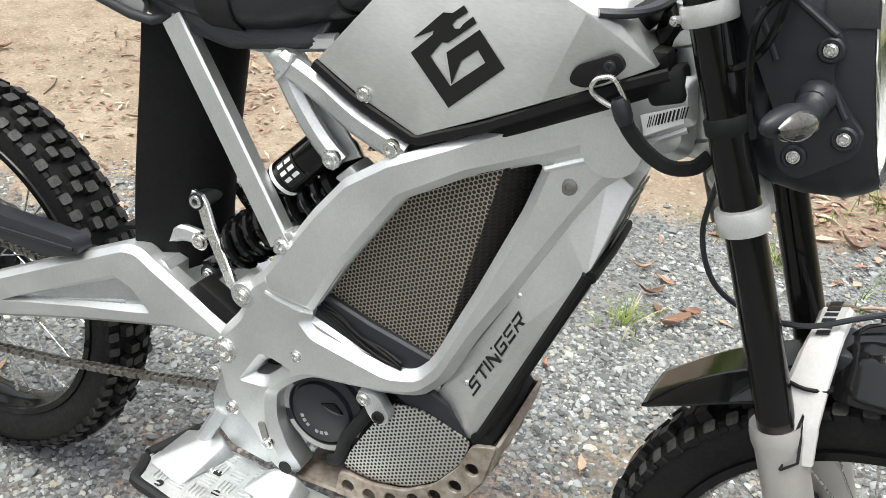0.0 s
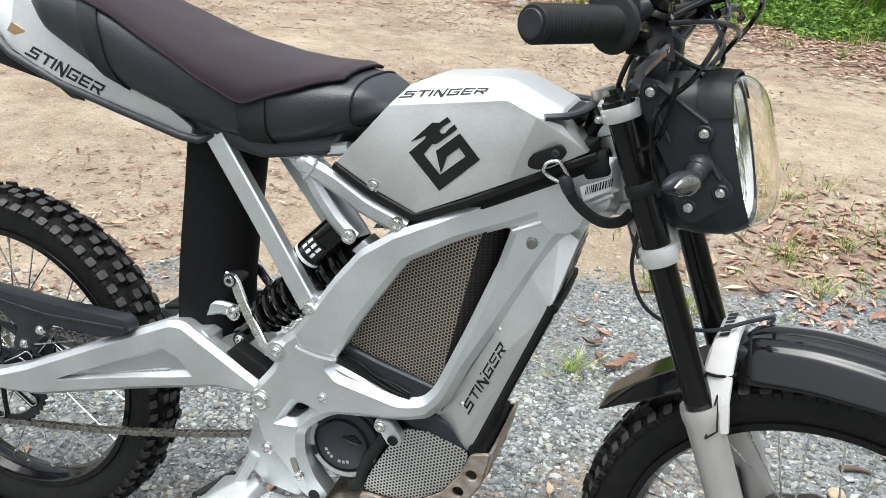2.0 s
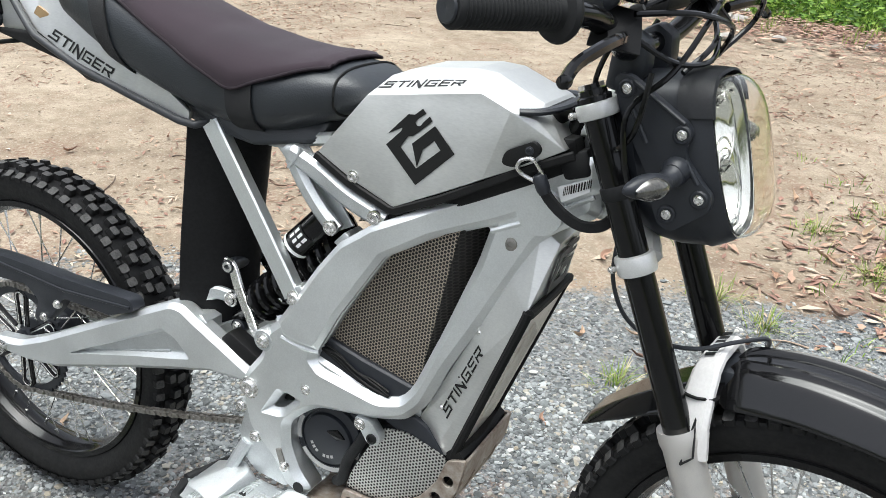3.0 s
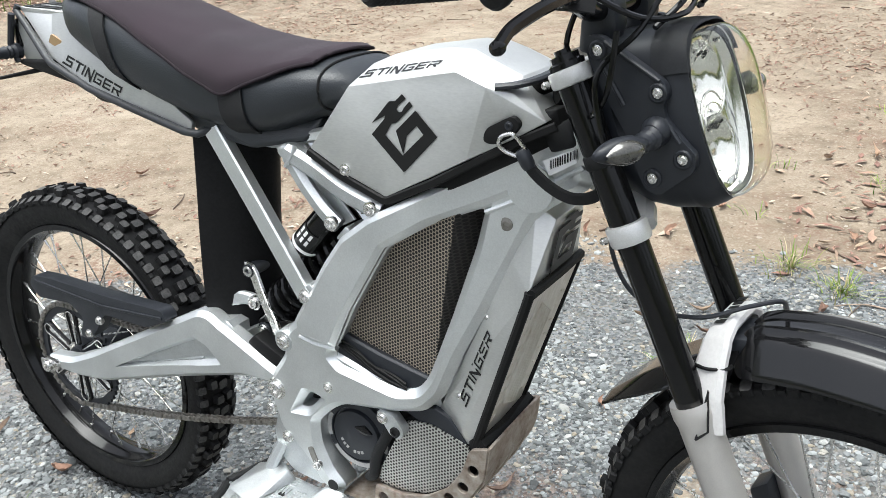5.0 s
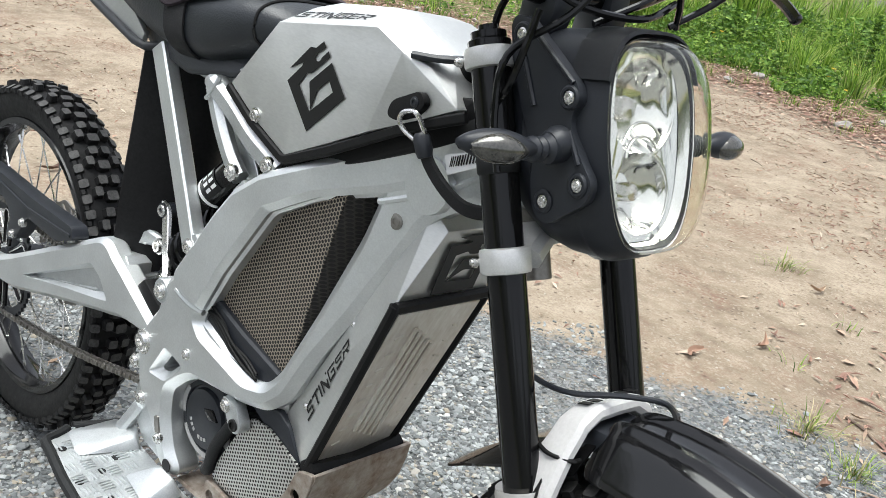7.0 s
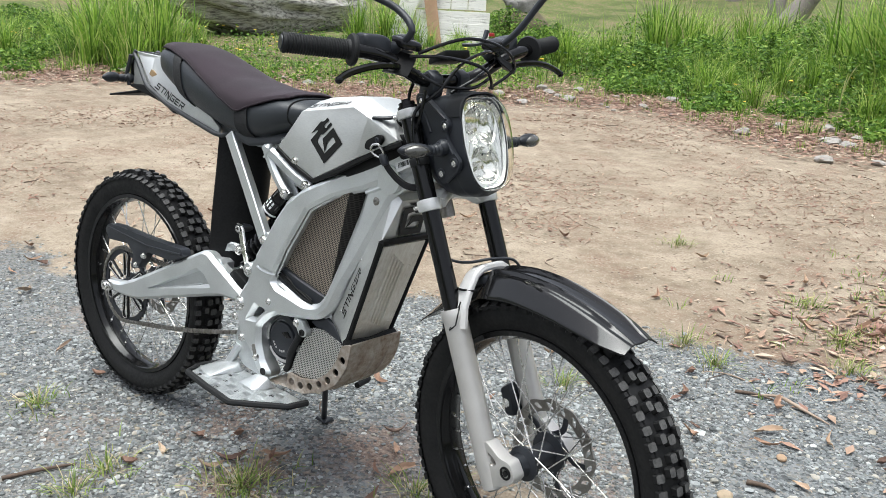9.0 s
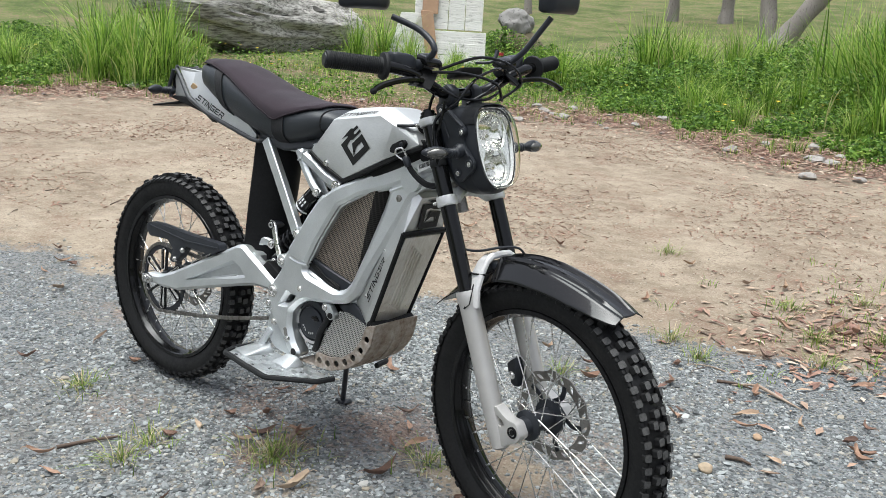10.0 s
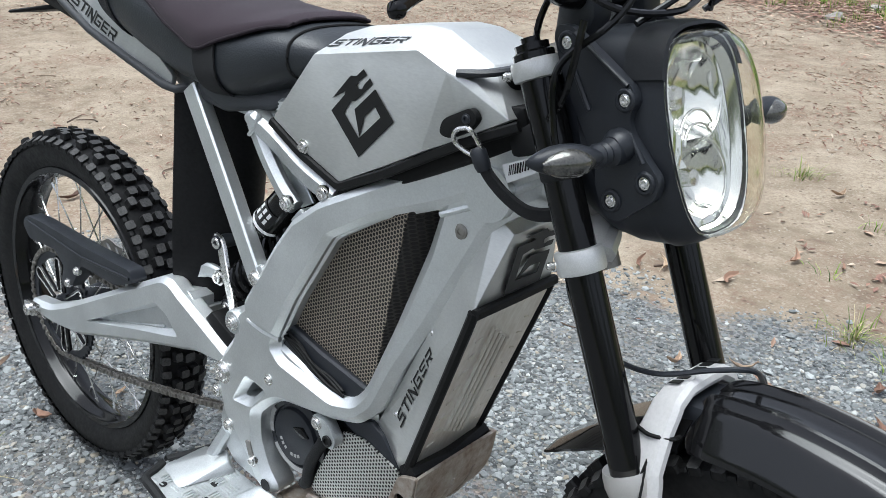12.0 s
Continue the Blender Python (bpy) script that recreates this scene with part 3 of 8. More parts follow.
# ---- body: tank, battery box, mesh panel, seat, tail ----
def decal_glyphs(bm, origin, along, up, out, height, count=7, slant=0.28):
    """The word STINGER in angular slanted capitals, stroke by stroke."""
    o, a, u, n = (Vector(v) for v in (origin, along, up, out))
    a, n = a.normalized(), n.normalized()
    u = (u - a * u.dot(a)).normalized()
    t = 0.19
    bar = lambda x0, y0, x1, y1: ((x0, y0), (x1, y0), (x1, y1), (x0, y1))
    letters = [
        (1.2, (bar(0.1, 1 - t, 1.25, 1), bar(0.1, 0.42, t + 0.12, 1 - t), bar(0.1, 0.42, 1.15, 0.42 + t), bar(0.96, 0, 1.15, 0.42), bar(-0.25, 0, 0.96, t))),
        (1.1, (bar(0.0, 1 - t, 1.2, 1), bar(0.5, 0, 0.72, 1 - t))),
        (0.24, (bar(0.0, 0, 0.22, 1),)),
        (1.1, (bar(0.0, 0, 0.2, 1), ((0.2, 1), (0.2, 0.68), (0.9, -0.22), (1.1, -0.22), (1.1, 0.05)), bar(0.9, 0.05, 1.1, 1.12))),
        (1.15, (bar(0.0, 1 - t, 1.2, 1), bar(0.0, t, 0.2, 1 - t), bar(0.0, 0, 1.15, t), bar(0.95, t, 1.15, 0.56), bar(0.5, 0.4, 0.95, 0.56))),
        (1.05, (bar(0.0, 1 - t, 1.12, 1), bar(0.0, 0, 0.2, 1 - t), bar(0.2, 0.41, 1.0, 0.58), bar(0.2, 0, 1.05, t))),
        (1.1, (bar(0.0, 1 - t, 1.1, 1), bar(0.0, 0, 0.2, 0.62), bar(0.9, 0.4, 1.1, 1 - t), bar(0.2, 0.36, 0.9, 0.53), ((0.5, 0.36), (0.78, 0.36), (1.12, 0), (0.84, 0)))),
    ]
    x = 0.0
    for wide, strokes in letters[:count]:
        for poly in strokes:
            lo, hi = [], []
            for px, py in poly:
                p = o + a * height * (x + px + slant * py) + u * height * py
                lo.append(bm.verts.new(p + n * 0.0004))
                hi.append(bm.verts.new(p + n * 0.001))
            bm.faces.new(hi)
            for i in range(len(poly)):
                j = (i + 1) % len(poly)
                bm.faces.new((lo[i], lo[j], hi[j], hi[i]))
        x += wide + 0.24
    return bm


def laid_on(bm, ob, out):
    """Lays a flat marking on a panel's skin, just proud of it."""
    n = Vector(out).normalized()
    tree = BVHTree.FromPolygons([v.co.copy() for v in ob.data.vertices], [tuple(p.vertices) for p in ob.data.polygons])
    for v in bm.verts:
        hit = tree.ray_cast(v.co + n * 0.02, -n)[0]
        if hit:
            v.co = hit + n * 0.0007
    return bm


def emblem(bm, origin, along, up, out, s):
    """A plain emblem: a ring standing on its corner, a wedge inside it and three notched bars above."""
    o, a, u, n = (Vector(v) for v in (origin, along, up, out))
    a, n = a.normalized(), n.normalized()
    u = (u - a * u.dot(a)).normalized()

    def add(poly):
        lo = [bm.verts.new(o + a * x * s + u * y * s + n * 0.0004) for x, y in poly]
        hi = [bm.verts.new(o + a * x * s + u * y * s + n * 0.001) for x, y in poly]
        bm.faces.new(hi)
        for i in range(len(poly)):
            j = (i + 1) % len(poly)
            bm.faces.new((lo[i], lo[j], hi[j], hi[i]))

    # the ring, its wedge, and the notched bars that ride on it
    add([(-0.47, -0.04), (-0.02, -0.47), (-0.03, -0.26), (-0.27, -0.03)])
    add([(-0.02, -0.47), (0.47, 0.02), (0.28, 0.03), (-0.03, -0.26)])
    add([(0.47, 0.02), (0.18, 0.31), (0.19, 0.13), (0.28, 0.03)])
    add([(0.18, 0.31), (-0.11, 0.04), (0.04, -0.01), (0.19, 0.13)])
    add([(-0.11, 0.04), (-0.02, -0.24), (0.04, -0.01)])
    add([(-0.47, -0.04), (-0.27, -0.03), (-0.17, 0.12), (-0.27, 0.17)])
    add([(-0.27, 0.17), (-0.17, 0.12), (-0.11, 0.13), (-0.09, 0.3), (-0.1, 0.4), (-0.19, 0.39), (-0.46, 0.1), (-0.26, 0.21)])
    add([(-0.11, 0.13), (-0.04, 0.19), (0.14, 0.36), (0.1, 0.41), (0.02, 0.33), (-0.01, 0.28), (-0.06, 0.27), (-0.09, 0.3)])
    add([(-0.1, 0.4), (-0.09, 0.3), (-0.06, 0.35), (0.05, 0.44), (0.0, 0.49)])
    return bm


def build_tank():
    side = [(0.647, 0.0935, 0.813), (0.7, 0.0935, 0.786), (0.762, 0.0935, 0.763), (0.83, 0.0925, 0.797), (0.88, 0.0925, 0.825), (0.93, 0.083, 0.85), (0.97, 0.07, 0.873),
            (0.7155, 0.0935, 0.898), (0.868, 0.0935, 0.926), (0.906, 0.0922, 0.911), (0.933, 0.079, 0.904)]
    top = [(0.73, 0.058, 0.921), (0.755, 0.046, 0.932), (0.835, 0.042, 0.944), (0.866, 0.042, 0.943), (0.93, 0.048, 0.918)]
    tank = part("tank", hull(mirrored(side + top), 0.0025, 2), brushed, bike, "brushed aluminium dummy tank with black emblem", smooth=22)
    rail = [(0.64, 0.81), (0.695, 0.781), (0.762, 0.757), (0.83, 0.789), (0.92, 0.84), (0.985, 0.871)]
    part("under_tray", hull(mirrored([(0.64, 0.084, 0.802), (0.69, 0.084, 0.772), (0.766, 0.086, 0.735), (0.83, 0.082, 0.77), (0.916, 0.07, 0.82), (0.985, 0.05, 0.85), (0.975, 0.055, 0.885), (0.72, 0.08, 0.86)]), 0.003), black_matte, tank)
    for s in (-1, 1):
        corners = [Vector((x, s * (0.0925 - max(0, x - 0.88) * 0.24), z)) for x, z in rail]
        line = [a.lerp(b, u) for a, b in zip(corners, corners[1:]) for u in (0.06, 0.5, 0.94)]
        part("rubber_edge", sweep(line, box_section(0.011, 0.008)), black_matte, tank)
        part("screw", bolt((0.702, s * 0.094, 0.79), 0.0065, 0.004, (0, s, 0)), bright_steel, tank)
        bm = emblem(bmesh.new(), (0.7947, s * 0.0935, 0.846), (1, 0, 0), (0, 0, 1), (0, s, 0), 0.1)
        part("emblem", bm, black_decal, tank)
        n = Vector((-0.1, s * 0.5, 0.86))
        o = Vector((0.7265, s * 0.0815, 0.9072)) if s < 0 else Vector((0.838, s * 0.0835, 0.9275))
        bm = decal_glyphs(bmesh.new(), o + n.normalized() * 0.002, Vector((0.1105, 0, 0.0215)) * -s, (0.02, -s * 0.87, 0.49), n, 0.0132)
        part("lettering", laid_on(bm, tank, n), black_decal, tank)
        # lash bracket with its steel ring
        ear = part("lash_bracket", plate(rounded([(0.9, 0.848), (0.904, 0.864), (0.938, 0.882), (0.948, 0.872), (0.938, 0.858), (0.916, 0.846)], 0.008, 6), s * 0.091, s * 0.082, (), 0.0025, 2), black_matte, tank)
        part("screw", bolt((0.934, s * 0.091, 0.87), 0.004, 0.002, (0, s, 0)), black_satin, ear)
    lip = [(0.914, -0.086, 0.911), (0.936, -0.074, 0.913), (0.952, -0.05, 0.917), (0.958, 0.0, 0.921), (0.952, 0.05, 0.917), (0.936, 0.074, 0.913), (0.914, 0.086, 0.911)]
    part("front_lip", sweep(spline(lip, 5), box_section(0.013, 0.007, 0.35), (0, 0, 1)), black_satin, tank)
    part("cap", hull([(x, y, z) for x in (0.895, 0.945) for y in (-0.045, 0.045) for z in (0.89, 0.914)] + [(0.955, 0.03, 0.9), (0.955, -0.03, 0.9)], 0.004), black_matte, tank)
    part("key_switch", turned([(0.018, -0.02), (0.018, 0.012), (0.014, 0.016), (0, 0.016)], 20, (0.972, -0.015, 0.9), (0.2, -0.3, 1)), black_gloss, tank)


def build_battery_box():
    T, Bm = Vector((0.953, 0, 0.659)), Vector((0.868, 0, 0.414))
    pts = mirrored([(0.972, 0.042, 0.75), (0.945, 0.04, 0.765), (0.952, 0.0745, 0.66), (0.866, 0.066, 0.412), (0.84, 0.064, 0.412), (0.812, 0.06, 0.455), (0.88, 0.053, 0.61), (0.918, 0.052, 0.692)])
    box = part("battery_box", hull(pts, 0.003, 2), brushed, bike, "bare aluminium battery box with ribbed front and black edging", smooth=18)
    d = (Bm - T).normalized()
    nrm = Vector((-d.z, 0, d.x))
    nrm = nrm if nrm.x > 0 else -nrm
    long = (Bm - T).length
    # front sheet, soiled, with pressed ribs
    face = hull([tuple(T + d * a + nrm * h + Vector((0, y * (1 - 0.1 * a / long), 0))) for a in (0.006, long - 0.004) for h in (0.0, 0.004) for y in (-0.066, 0.066)], 0.001, 1)
    front = part("front_sheet", face, rusty_sheet, box, "dust-stained ribbed aluminium sheet")
    for k, y in enumerate((-0.026, -0.015, -0.004, 0.007, 0.018)):
        bm = sweep([tuple(T + d * a + nrm * 0.0045 + Vector((0, y, 0))) for a in (0.03 + 0.008 * k, 0.2 + 0.006 * k)], box_section(0.0055, 0.0065, 0.3), tuple(nrm))
        part("rib", bm, rusty_sheet, front)
    for k in range(8):
        for s in (-1, 1):
            a = 0.04 + k * 0.025
            bm = sweep([tuple(T + d * (a + 0.004 * j) + nrm * 0.0045 + Vector((0, s * y, 0))) for j, y in enumerate((0.04, 0.051))], box_section(0.0022, 0.002), tuple(nrm))
            part("slot", bm, rusty_sheet, front)
    # black edging down both sides, across the top and along the foot
    for s in (-1, 1):
        line = [T + Vector((0.0, s * 0.074, 0.004)), T.lerp(Bm, 0.06) + Vector((0.0, s * 0.0735, 0)), T.lerp(Bm, 0.5) + Vector((0.001, s * 0.07, 0)), Bm + Vector((0.002, s * 0.0665, 0.0))]
        part("edge_rubber", sweep(spline(line, 5), box_section(0.0125, 0.011, 0.35)), black_matte, box)
        if s < 0:
            o, a = Vector((0.8575, -0.0645, 0.4735)), Vector((0.046, -0.002, 0.1235))
        else:
            o, a = Vector((0.906, 0.0665, 0.598)), Vector((-0.046, -0.002, -0.1235))
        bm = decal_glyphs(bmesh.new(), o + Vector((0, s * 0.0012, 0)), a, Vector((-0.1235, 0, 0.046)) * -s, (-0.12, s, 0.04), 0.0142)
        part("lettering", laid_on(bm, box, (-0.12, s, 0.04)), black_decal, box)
        for x, y, z in ((0.885, 0.0555, 0.607), (0.845, 0.0635, 0.484)):
            part("rivet", turned([(0.004, -0.002), (0.004, 0.001), (0.002, 0.0025), (0, 0.0025)], 10, (x, s * y, z), (0, s, 0)), bright_steel, box)
        part("corner_guard", hull([(x, s * y, z) for y in (0.05, 0.068) for x, z in ((0.755, 0.436), (0.806, 0.457), (0.828, 0.446), (0.858, 0.412), (0.842, 0.402))], 0.003), black_satin, box)
    part("edge_rubber", sweep([T + Vector((0.003, -0.076, 0.003)), T + Vector((0.005, 0, 0.004)), T + Vector((0.003, 0.076, 0.003))], box_section(0.011, 0.012), (0, 0, 1)), black_matte, box)
    part("lower_lip", sweep(spline([Bm + Vector((0.012 - abs(y) * 0.06, y, -0.002 + abs(y) * 0.1)) for y in (-0.072, -0.035, 0, 0.035, 0.074)], 4), box_section(0.026, 0.02, 0.35), (0, 0, 1)), black_matte, box)
    # panel with the emblem above the ribbed sheet
    U = Vector((0.972, 0, 0.75))
    dd = (U - T).normalized()
    nn = Vector((dd.z, 0, -dd.x))
    bm = emblem(bmesh.new(), (T.lerp(U, 0.5) + nn * 0.0022 + Vector((0, 0.004, 0))), (Vector((0, 1, 0)) - dd).normalized(), (Vector((0, 1, 0)) + dd).normalized(), nn, 0.1)
    part("emblem", bm, black_decal, box)


def build_mesh_panel():
    win = [(0.652, 0.52), (0.745, 0.7), (0.8, 0.735), (0.852, 0.754), (0.847, 0.735), (0.808, 0.5), (0.76, 0.47)]
    for s in (-1, 1):
        part("mesh_panel", plate(win, s * 0.071, s * 0.068, (), 0), mesh_bronze, bike, "bronze perforated sheet filling the frame")
        # the sheet folds inwards before the front tube, its shade put into a near-black colour
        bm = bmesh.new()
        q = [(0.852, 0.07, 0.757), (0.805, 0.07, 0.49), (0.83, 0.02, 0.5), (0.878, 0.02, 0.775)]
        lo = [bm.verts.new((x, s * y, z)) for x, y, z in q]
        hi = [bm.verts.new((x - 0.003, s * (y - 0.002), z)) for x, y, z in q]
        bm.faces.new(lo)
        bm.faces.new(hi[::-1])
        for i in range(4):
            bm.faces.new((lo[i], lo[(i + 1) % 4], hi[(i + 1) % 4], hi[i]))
        part("mesh_fold", bm, mesh_bronze_shaded, bike, "bronze perforated sheet turned inwards, its shade coloured near black")
    part("battery_case", hull([(x, s * 0.05, z) for s in (-1, 1) for x, z in ((0.65, 0.5), (0.74, 0.7), (0.82, 0.745), (0.86, 0.75), (0.8, 0.46), (0.68, 0.45))], 0.004), black_matte, bike)
    part("mesh_panel", plate([(0.688, 0.715), (0.71, 0.752), (0.742, 0.738), (0.75, 0.728)], -0.05, -0.046, (), 0), mesh_bronze, bike)
    part("rubber_sill", sweep([(0.645, -0.073, 0.522), (0.72, -0.074, 0.502), (0.8, -0.071, 0.483)], box_section(0.05, 0.012)), black_satin, bike)
    rnd = random.Random(8)
    for k in range(4):
        z = -0.006 + 0.004 * k
        pts = [(0.66 + 0.028 * j, -0.082 + rnd.uniform(-0.002, 0.002), 0.527 - 0.0112 * j + z + rnd.uniform(-0.004, 0.004)) for j in range(5)]
        part("wire", tube(pts, 0.002, 6), black_matte, bike)


SEAT = [(0.125, 0.985, 0.945, 0.045), (0.16, 0.993, 0.915, 0.07), (0.21, 0.995, 0.893, 0.085), (0.28, 0.983, 0.86, 0.095), (0.36, 0.957, 0.836, 0.1), (0.44, 0.934, 0.815, 0.102),
        (0.52, 0.922, 0.806, 0.102), (0.58, 0.918, 0.816, 0.1), (0.63, 0.92, 0.837, 0.094), (0.67, 0.916, 0.858, 0.08), (0.695, 0.903, 0.872, 0.06), (0.708, 0.89, 0.878, 0.035)]


def seat_at(x):
    xs = [s[0] for s in SEAT]
    return [float(np.interp(x, xs, [s[k] for s in SEAT])) for k in (1, 2, 3)]


def seat_point(x, a, off=0.0):
    """On the saddle's skin: a is the angle from its top."""
    zt, zb, w = seat_at(x)
    c, h = (zt + zb) / 2, (zt - zb) / 2
    ca, sa = math.cos(a), math.sin(a)
    e = 0.72
    y = math.copysign(abs(sa) ** e, sa) * (w + off)
    z = c + math.copysign(abs(ca) ** e, ca) * (h + off)
    if ca > 0:
        z -= 0.012 * (1 - abs(sa)) * 0
    return Vector((x, y, z))


def build_seat():
    bm = bmesh.new()
    xs = [0.125 + (0.708 - 0.125) * k / 44 for k in range(45)]
    rings = [[bm.verts.new(seat_point(x, 2 * math.pi * k / 36)) for k in range(36)] for x in xs]
    for a, b in zip(rings, rings[1:]):
        for k in range(36):
            bm.faces.new((a[k], a[(k + 1) % 36], b[(k + 1) % 36], b[k]))
    bm.faces.new(rings[0])
    bm.faces.new(rings[-1])
    seat = part("seat", bm, vinyl, bike, "black grained vinyl saddle", smooth=60)
    # raised seam near the nose
    part("seam", tube([seat_point(0.66, 2 * math.pi * k / 24, 0.001) for k in range(25)], 0.0018, 6, 2), black_matte, seat)
    part("seat_base", hull([(x, s * y, z) for s in (-1, 1) for x, y, z in ((0.27, 0.05, 0.862), (0.41, 0.066, 0.806), (0.53, 0.084, 0.795), (0.63, 0.076, 0.815), (0.64, 0.055, 0.845), (0.3, 0.05, 0.87))], 0.01, 3), vinyl, seat, smooth=60)


def cover_edge(x):
    """How far down the side the pad reaches, as an angle from the top."""
    return math.radians(float(np.interp(x, [0.14, 0.2, 0.3, 0.4, 0.47, 0.51, 0.55, 0.6, 0.645], [44, 48, 54, 68, 81, 88, 75, 54, 36])))


def build_cover():
    pad = thing("seat_cover", "dark plum neoprene pad strapped over the black saddle", "seat cover")
    xs = [0.145 + (0.64 - 0.145) * k / 50 for k in range(51)]
    bm = bmesh.new()
    n = 24
    layers = []
    for off in (0.0025, 0.0095):
        rows = []
        for x in xs:
            e = cover_edge(x)
            row = []
            for k in range(n + 1):
                a = -e + 2 * e * k / n
                edge = min(1.0, min(k, n - k) / 2.0, (x - 0.145) / 0.012 + 0.2, (0.64 - x) / 0.012 + 0.2)
                o = off * (0.55 + 0.45 * edge) if off > 0.005 else off
                p = seat_point(x, a, o)
                p.z += 0.0012 * noise.noise((x * 14, a * 3, 1.0))
                row.append(bm.verts.new(BIKE @ p))
            rows.append(row)
        layers.append(rows)
    for rows in layers:
        for a, b in zip(rows, rows[1:]):
            for k in range(n):
                bm.faces.new((a[k], a[k + 1], b[k + 1], b[k]))
    lo, hi = layers
    for i in range(len(xs) - 1):
        for k in (0, n):
            bm.faces.new((lo[i][k], lo[i + 1][k], hi[i + 1][k], hi[i][k]))
    for i in (0, len(xs) - 1):
        for k in range(n):
            bm.faces.new((lo[i][k], lo[i][k + 1], hi[i][k + 1], hi[i][k]))
    part("pad", bm, neoprene, pad, smooth=60)
    rim = [BIKE @ seat_point(x, cover_edge(x), 0.005) for x in xs[::2]] + [BIKE @ seat_point(0.64, cover_edge(0.64) * u, 0.005) for u in (0.6, 0.2, -0.2, -0.6)]
    rim += [BIKE @ seat_point(x, -cover_edge(x), 0.005) for x in xs[::-2]] + [BIKE @ seat_point(0.145, -cover_edge(0.145) * u, 0.005) for u in (0.6, 0.2, -0.2, -0.6, -1)]
    part("piping", tube(rim, 0.0024, 8, 2), pad_edge, pad, "dark bound edge")
    for x0, x1, lean in ((0.5, 0.542, 0.006), (0.222, 0.258, 0.06)):
        bm = bmesh.new()
        rows = []
        for k in range(33):
            e = cover_edge((x0 + x1) / 2) - 0.15
            a = e + (2 * math.pi - 2 * e) * k / 32
            sh = lean * (1 - math.cos(a)) * 0.5
            rows.append([bm.verts.new(BIKE @ seat_point(x + sh, a, o)) for x, o in ((x0, 0.001), (x1, 0.001), (x1, 0.0035), (x0, 0.0035))])
        for a, b in zip(rows, rows[1:]):
            for k in range(4):
                bm.faces.new((a[k], a[(k + 1) % 4], b[(k + 1) % 4], b[k]))
        part("strap", bm, webbing, pad, "black woven strap")


def build_tail():
    tail = new("tail_section")
    tail.parent = bike
    pan = [(-0.004, 0.961), (0.08, 0.959), (0.165, 0.952), (0.26, 0.905), (0.42, 0.822), (0.415, 0.806), (0.2, 0.849), (0.088, 0.888)]

    def flare(x, y, z):
        return y * (1.0 + 0.45 * max(0, min(1, (x - 0.05) / 0.3))) + 0.26 * max(0.0, z - 0.865)

    for s in (-1, 1):
        mm = None if s < 0 else Matrix.Diagonal((1, -1, 1, 1))
        side = part("side_panel", plate(rounded(pan, 0.006), -0.055, -0.05, (), 0.0015, 1, flare), brushed, tail, "brushed aluminium side panel with black lettering", m=mm)
        line = [(-0.006, -0.032, 0.966), (-0.01, -0.035, 0.958), (0.02, -0.042, 0.936), (0.075, -0.056, 0.892), (0.095, -0.061, 0.881), (0.19, -0.069, 0.85), (0.3, -0.077, 0.828), (0.405, -0.084, 0.808), (0.43, -0.082, 0.806), (0.445, -0.06, 0.812)]
        line = [Vector(p).lerp(Vector(q), u) for p, q in zip(line, line[1:]) for u in (0.0, 0.5)] + [Vector(line[-1])]
        part("edge_rail", sweep(line, circle(0.006, 10)), edge_grey, tail, m=mm)
        if s < 0:
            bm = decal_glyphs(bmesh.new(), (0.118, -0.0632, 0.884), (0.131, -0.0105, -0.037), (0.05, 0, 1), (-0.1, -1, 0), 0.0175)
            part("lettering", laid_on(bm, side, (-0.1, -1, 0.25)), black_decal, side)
            bm = plate(rounded([(0.078, 0.913), (0.088, 0.926), (0.112, 0.916), (0.103, 0.902)], 0.002), -0.0475, -0.044, (), 0)
            part("badge", bm, gold, side, "small brown and gold badge")
    part("top_panel", hull([(x, s * y, z) for s in (-1, 1) for x, y, z in ((-0.006, 0.032, 0.964), (0.08, 0.0335, 0.962), (0.17, 0.0365, 0.955), (0.17, 0.036, 0.947), (0.0, 0.0315, 0.956))], 0.002, 1), brushed, tail)
    for x0, x1, y in ((0.006, 0.095, 0.026), (0.014, 0.085, 0.012)):
        for s in (-1, 1):
            part("top_mark", sweep([(x0, s * y, 0.9652), (x1, s * y * 0.92, 0.963)], box_section(0.007, 0.0012), (0, 0, 1)), black_decal, tail)
    part("top_mark", sweep([(0.006, -0.028, 0.9652), (0.006, 0.028, 0.9652)], box_section(0.007, 0.0012), (0, 0, 1)), black_decal, tail)
    # inner box below the rail, open to the rear
    for s in (-1, 1):
        part("inner_panel", plate(rounded([(-0.0, 0.95), (0.075, 0.892), (0.078, 0.878), (0.0, 0.876), (-0.012, 0.905)], 0.004), s * 0.04, s * 0.036, (), 0.001, 1), brushed, tail)
        part("inner_rim", sweep([(-0.004, s * 0.049, 0.955), (-0.022, s * 0.049, 0.905), (-0.01, s * 0.049, 0.876)], circle(0.0055, 8)), black_satin, tail)
    part("under_tray", hull([(x, s * y, z) for s in (-1, 1) for x, y, z in ((-0.01, 0.048, 0.872), (0.09, 0.05, 0.874), (0.3, 0.06, 0.822), (0.3, 0.06, 0.85), (0.1, 0.05, 0.885), (-0.01, 0.048, 0.88))], 0.004), black_matte, tail)
    part("plate_bracket", hull([(x, s * y, z) for s in (-1, 1) for x, y, z in ((-0.075, 0.07, 0.846), (0.03, 0.04, 0.868), (0.03, 0.04, 0.86), (-0.075, 0.07, 0.841))], 0.002, 1), black_matte, tail)
